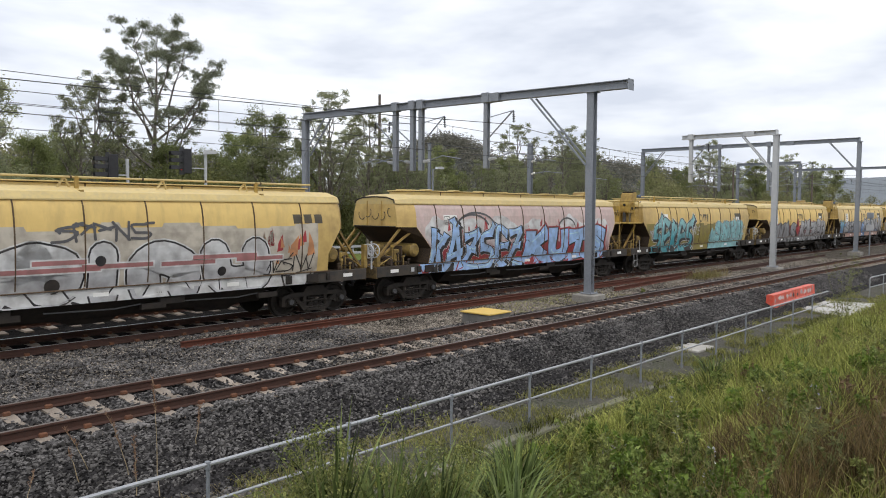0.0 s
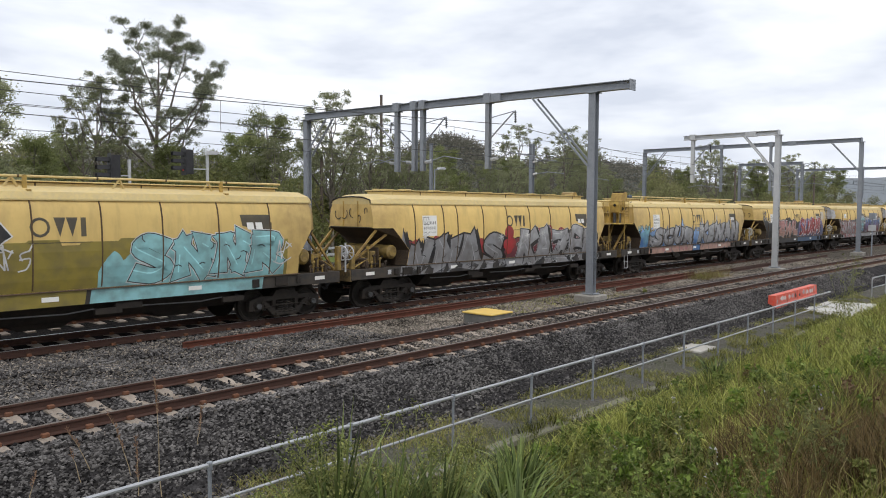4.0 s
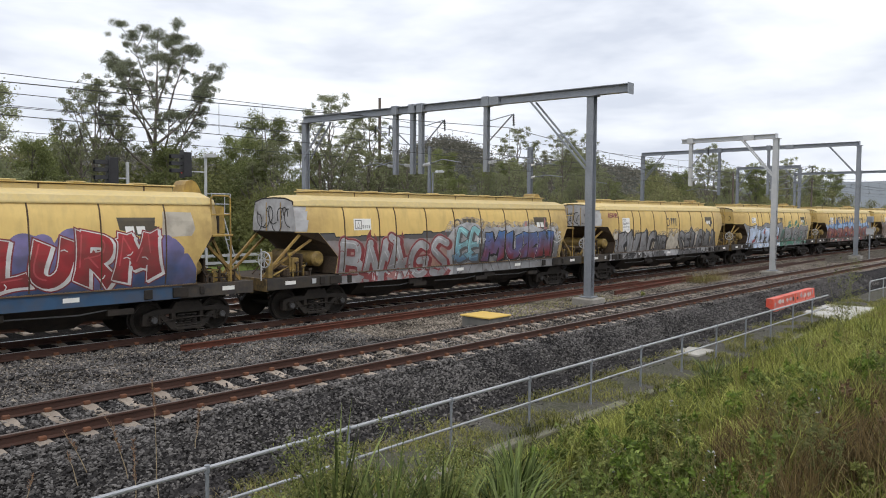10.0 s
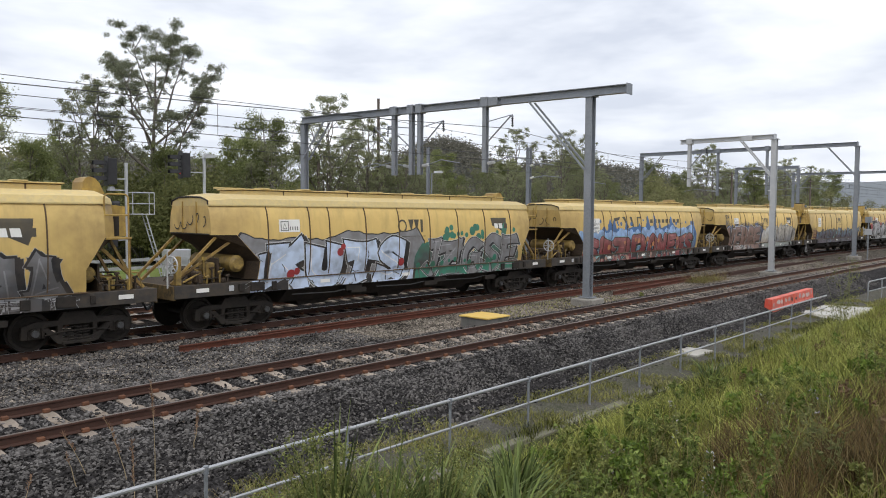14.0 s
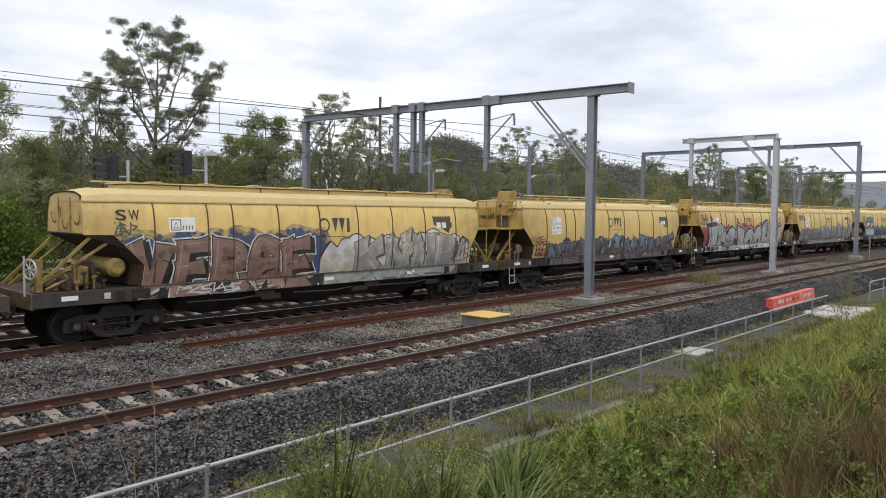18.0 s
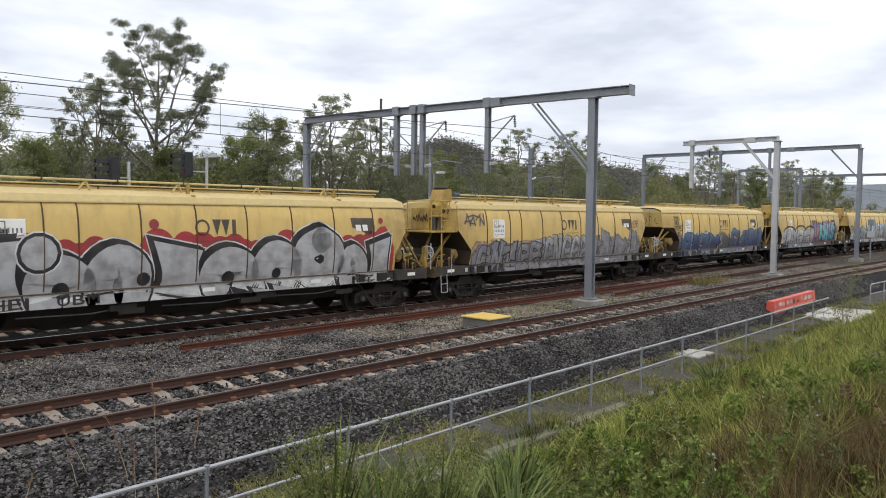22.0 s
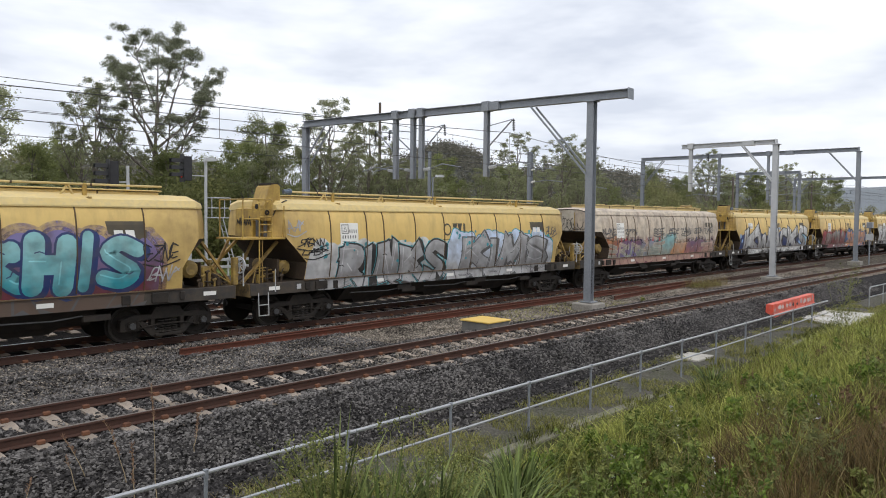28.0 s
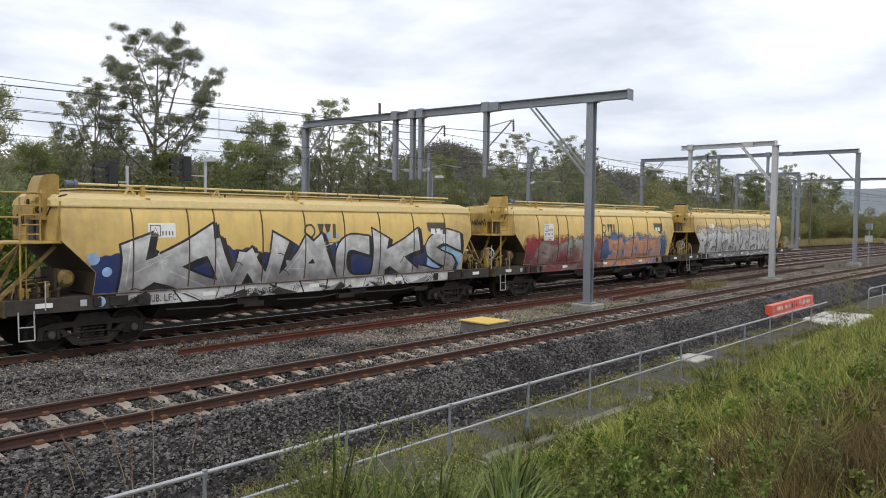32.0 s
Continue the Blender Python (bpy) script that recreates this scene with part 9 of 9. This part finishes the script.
    blades("straw_litter", x, y, 0.05 + 0.08 * rs.rand(len(x)), 0.004, 3.0, BLADE_DRY, "dry straw and twigs littering the foot of the ballast", 0.10)
    x, y = patch(1500, 18, 26, 13.4, 15.4)
    blades("track_weeds", x, y, 0.06 + 0.14 * rs.rand(len(x)), 0.007, 0.9, BLADE_STRIP, "low weeds growing round the portal's footing", 0.32)
    x, y = patch(700, 33.6, 37.2, 14.0, 15.2)
    blades("track_weeds", x, y, 0.2 + 0.65 * rs.rand(len(x)) ** 2, 0.006, 0.7, BLADE_DRY, "dry weeds growing between the tracks", 0.30)
    x, y = patch(500, 34.0, 36.6, 14.2, 15.0)
    blades("track_weeds", x, y, 0.1 + 0.4 * rs.rand(len(x)), 0.006, 0.7, BLADE_STRIP, "green weeds growing between the tracks", 0.30)
    x, y = patch(40000, 60, 170, 36, 52)
    blades("verge_grass", x, y + np.array([bend(a) for a in x]), 0.3 + 0.6 * rs.rand(len(x)), 0.03, 0.5, BLADE_DRY, "tall dry grass on the far verge")


def reeds(x, y, n, h, spread, seed, material, label, wide=0.012, bow=0.55, name="reed_tuft"):
    """A tuft of long arching blades from one root."""
    rng = random.Random(seed)
    s = Shape()
    for _ in range(n):
        a, out = rng.random() * 6.283, spread * rng.uniform(0.15, 1.0)
        r0 = rng.uniform(0, 0.12)
        d = Vector((math.cos(a), math.sin(a), 0))
        side = Vector((-d.y, d.x, 0)) * wide * rng.uniform(0.6, 1.2)
        L = h * rng.uniform(0.5, 1.05)
        pts = [d * (r0 + out * u ** 2) + Vector((0, 0, L * (u - bow * out / spread * 0.5 * u ** 3))) for u in (0, 0.35, 0.7, 1.0)]
        v = []
        for i, q in enumerate(pts[:3]):
            v += [q - side * (1 - 0.2 * i), q + side * (1 - 0.2 * i)]
        v.append(pts[3])
        s.add(v, [(0, 1, 3, 2), (2, 3, 5, 4), (4, 5, 6)])
    return solid(name, s.mesh(name, material, fix=False), None, label, "grass", "reed tufts on the bank", at=(x, y, bank(y) - 0.02))


def weed(x, y, h, seed, leaf, label, n=260, size=0.022, lean=0.1, name="weed"):
    """An upright weed: thin branching stems with small leaves or seed heads."""
    rng, rs = random.Random(seed), np.random.RandomState(seed)
    stem = Shape()
    c, r = [], []
    for k in range(rng.randint(3, 5)):
        top = Vector((rng.uniform(-1, 1) * h * 0.25, rng.uniform(-1, 1) * h * 0.25, h * rng.uniform(0.7, 1.0)))
        pts = limb(stem, (rng.uniform(-0.03, 0.03), 0, 0), top, 0.006, 0.003, rng, 4, lean)
        for q in range(9):
            u = rng.uniform(0.3, 1.0)
            i = min(3, int(u * 4))
            b = pts[i].lerp(pts[i + 1], u * 4 - i)
            e = b + Vector((rng.uniform(-1, 1), rng.uniform(-1, 1), rng.uniform(0, 0.8))) * h * 0.10
            stem.tube(b, e, 0.003, 4, 0.002, caps=False)
            c.append(tuple(e))
            r.append(h * 0.05)
    t = thing(name, x, y, bank(y) - 0.02, label, "weed", "tall weeds on the bank")
    part("stem", stem, BLADE_STEM, t)
    v, f = leaf_cloud(rs, c, r, n, size, 1.2)
    me = bpy.data.meshes.new("leaves")
    me.from_pydata(v.tolist(), [], f.tolist())
    me.materials.append(leaf)
    part("foliage", me, None, t)


def seed_stalk(x, y, dx, h, seeds, seed):
    """One dry upright grass stalk, with short bristles of seed along its upper part."""
    rng = random.Random(seed)
    z = float(np.interp(y, (8.7, 9.3, 10.0, 10.35), (-0.98, -0.72, -0.28, -0.20)))
    t = thing("seed_stalk", x, y, z - 0.02, "thin dry straw-brown grass stalk standing in the ballast", "weed", "dry stalks in the ballast")
    pts = [Vector((dx * u ** 1.4 + rng.uniform(-0.012, 0.012), rng.uniform(-0.02, 0.02), h * u)) for u in (0, 0.2, 0.4, 0.6, 0.8, 1.0)]
    stem, tuft = Shape(), Shape()
    for i in range(5):
        stem.tube(pts[i], pts[i + 1], 0.0075 - 0.001 * i, 5, 0.0065 - 0.001 * i, caps=False)
    for _ in range(int(70 * h * seeds / 0.5)):
        u = 1 - seeds * rng.random()
        i = min(4, int(u * 5))
        b = pts[i].lerp(pts[i + 1], u * 5 - i)
        e = b + Vector((rng.uniform(-1, 1) * 0.032, rng.uniform(-1, 1) * 0.032, rng.uniform(0.02, 0.06)))
        tuft.tube(b, e, 0.0035, 4, 0.0025, caps=False)
    part("stem", stem, STRAW, t)
    part("seed_head", tuft, SEED, t, "reddish brown seed head")


def bank_plants():
    rng = random.Random(15)
    for x, y, n, h, sp in ((3.85, 4.75, 130, 1.75, 0.6), (3.7, 4.6, 90, 1.55, 0.9), (4.25, 4.5, 110, 1.5, 0.8), (4.7, 4.3, 130, 1.3, 0.8), (6.5, 4.75, 200, 1.0, 0.75), (6.0, 4.6, 160, 0.95, 0.7), (15.0, 6.0, 150, 0.8, 0.8), (5.3, 3.9, 140, 0.95, 0.8)):
        reeds(x, y, int(n * 0.6), h, sp, rng.randint(1, 999), BLADE_REED, "tuft of long dark green arching blades", 0.022, 0.4)
    for x, y, n, h, sp in ((3.9, 4.75, 34, 1.95, 0.75), (4.2, 4.55, 30, 1.7, 0.9), (4.6, 4.35, 36, 1.5, 1.0), (5.2, 4.5, 40, 1.15, 1.0), (5.9, 4.9, 44, 1.0, 1.0), (4.9, 3.7, 36, 1.1, 0.9), (7.3, 5.4, 70, 0.85, 0.8), (8.0, 5.9, 60, 0.7, 0.8)):
        reeds(x, y, n, h, sp, rng.randint(1, 999), BLADE_LONG, "tuft of long pale green strap-like blades", 0.021, 0.5)
    for i in range(46):
        x = 6.5 + 30 * rng.random() ** 1.3
        y = rng.uniform(1.6, 5.9)
        reeds(x, y, rng.randint(40, 90), rng.uniform(0.5, 0.85), rng.uniform(0.35, 0.6), rng.randint(1, 999), BLADE_BROWN if y < 2.7 and x < 14 else (BLADE_BRIGHT, BLADE_REED)[i % 3 == 0], "tuft of dry brown grass" if y < 2.7 and x < 14 else "tuft of bright green arching grass", 0.010)
    for x, y, h in ((3.6, 4.85, 1.55), (3.95, 4.9, 1.75), (4.85, 4.5, 1.7), (3.5, 5.0, 1.25), (5.0, 4.6, 1.45), (5.9, 5.1, 1.0), (3.3, 5.0, 1.2), (4.15, 4.85, 1.7), (4.4, 4.75, 1.6), (3.8, 5.0, 1.5)):
        weed(x, y, h, rng.randint(1, 999), LEAF_WEED, "tall yellow-green weed with seed heads", 1500, 0.016)
    for i in range(60):
        x = 5.5 + 16 * rng.random() ** 1.2
        y = rng.uniform(0.9, 5.6) * (0.75 if i % 2 else 1.0)
        weed(x, y, rng.uniform(0.4, 0.75), rng.randint(1, 999), (LEAF_WEED, LEAF_BRIGHT, LEAF_BROWN)[i % 3], ("leafy green weed on the bank", "bright green leafy weed on the bank", "brown seeding weed on the bank")[i % 3], 260, 0.028)
    for i in range(44):
        x, y = 5.8 + 9 * rng.random() ** 1.2, rng.uniform(2.4, 5.4)
        weed(x, y, rng.uniform(0.45, 0.8), rng.randint(1, 999), (LEAF_BROAD, LEAF_BRIGHT)[i % 2], "broad-leaved green weed on the bank", 300, 0.036, name="broad_weed")
    for i in range(34):
        x = rng.uniform(5.0, 9.5)
        y = x * rng.uniform(0.42, 0.66)
        weed(x, y, rng.uniform(0.45, 0.8), rng.randint(1, 999), (LEAF_BROAD, LEAF_WEED, LEAF_BROAD)[i % 3], "dense leafy green weed on the bank", 420, 0.027, name="leafy_weed")
    for x, y, h in ((22.4, 5.5, 2.6), (22.2, 5.5, 2.1), (22.3, 5.45, 2.4), (8.0, 2.3, 0.9), (8.6, 2.2, 0.85), (7.4, 1.9, 0.8)):
        weed(x, y, h, rng.randint(1, 999), LEAF_DARK, "tall thin dark weed stalk", 160, 0.03)
    for x, y, dx, h, seeds in ((3.84, 9.80, -0.29, 0.62, 0.45), (4.28, 9.55, -0.30, 0.95, 0.55), (4.25, 9.29, -0.02, 0.80, 0.7), (4.51, 9.19, -0.06, 1.6, 0.3), (3.67, 9.65, -0.14, 0.5, 0.3), (3.0, 9.5, 0.1, 0.45, 0.4), (5.35, 9.75, 0.08, 0.6, 0.6)):
        seed_stalk(x, y, dx, h, seeds, rng.randint(1, 999))
    for x, y, h in ((7.6, 4.2, 0.75), (8.9, 4.0, 0.8), (9.8, 2.6, 0.85), (7.2, 2.9, 0.7), (10.8, 3.4, 0.8)):
        weed(x, y, h, rng.randint(1, 999), LEAF_FLOWER, "thin weed with small pale flower heads", 26, 0.016)
    weed(26.9, 13.75, 0.5, 3, LEAF_WEED, "small green bush beside the track", 500, 0.05)


woods()
hills()
grass()
bank_plants()
loose_stones()
motions()
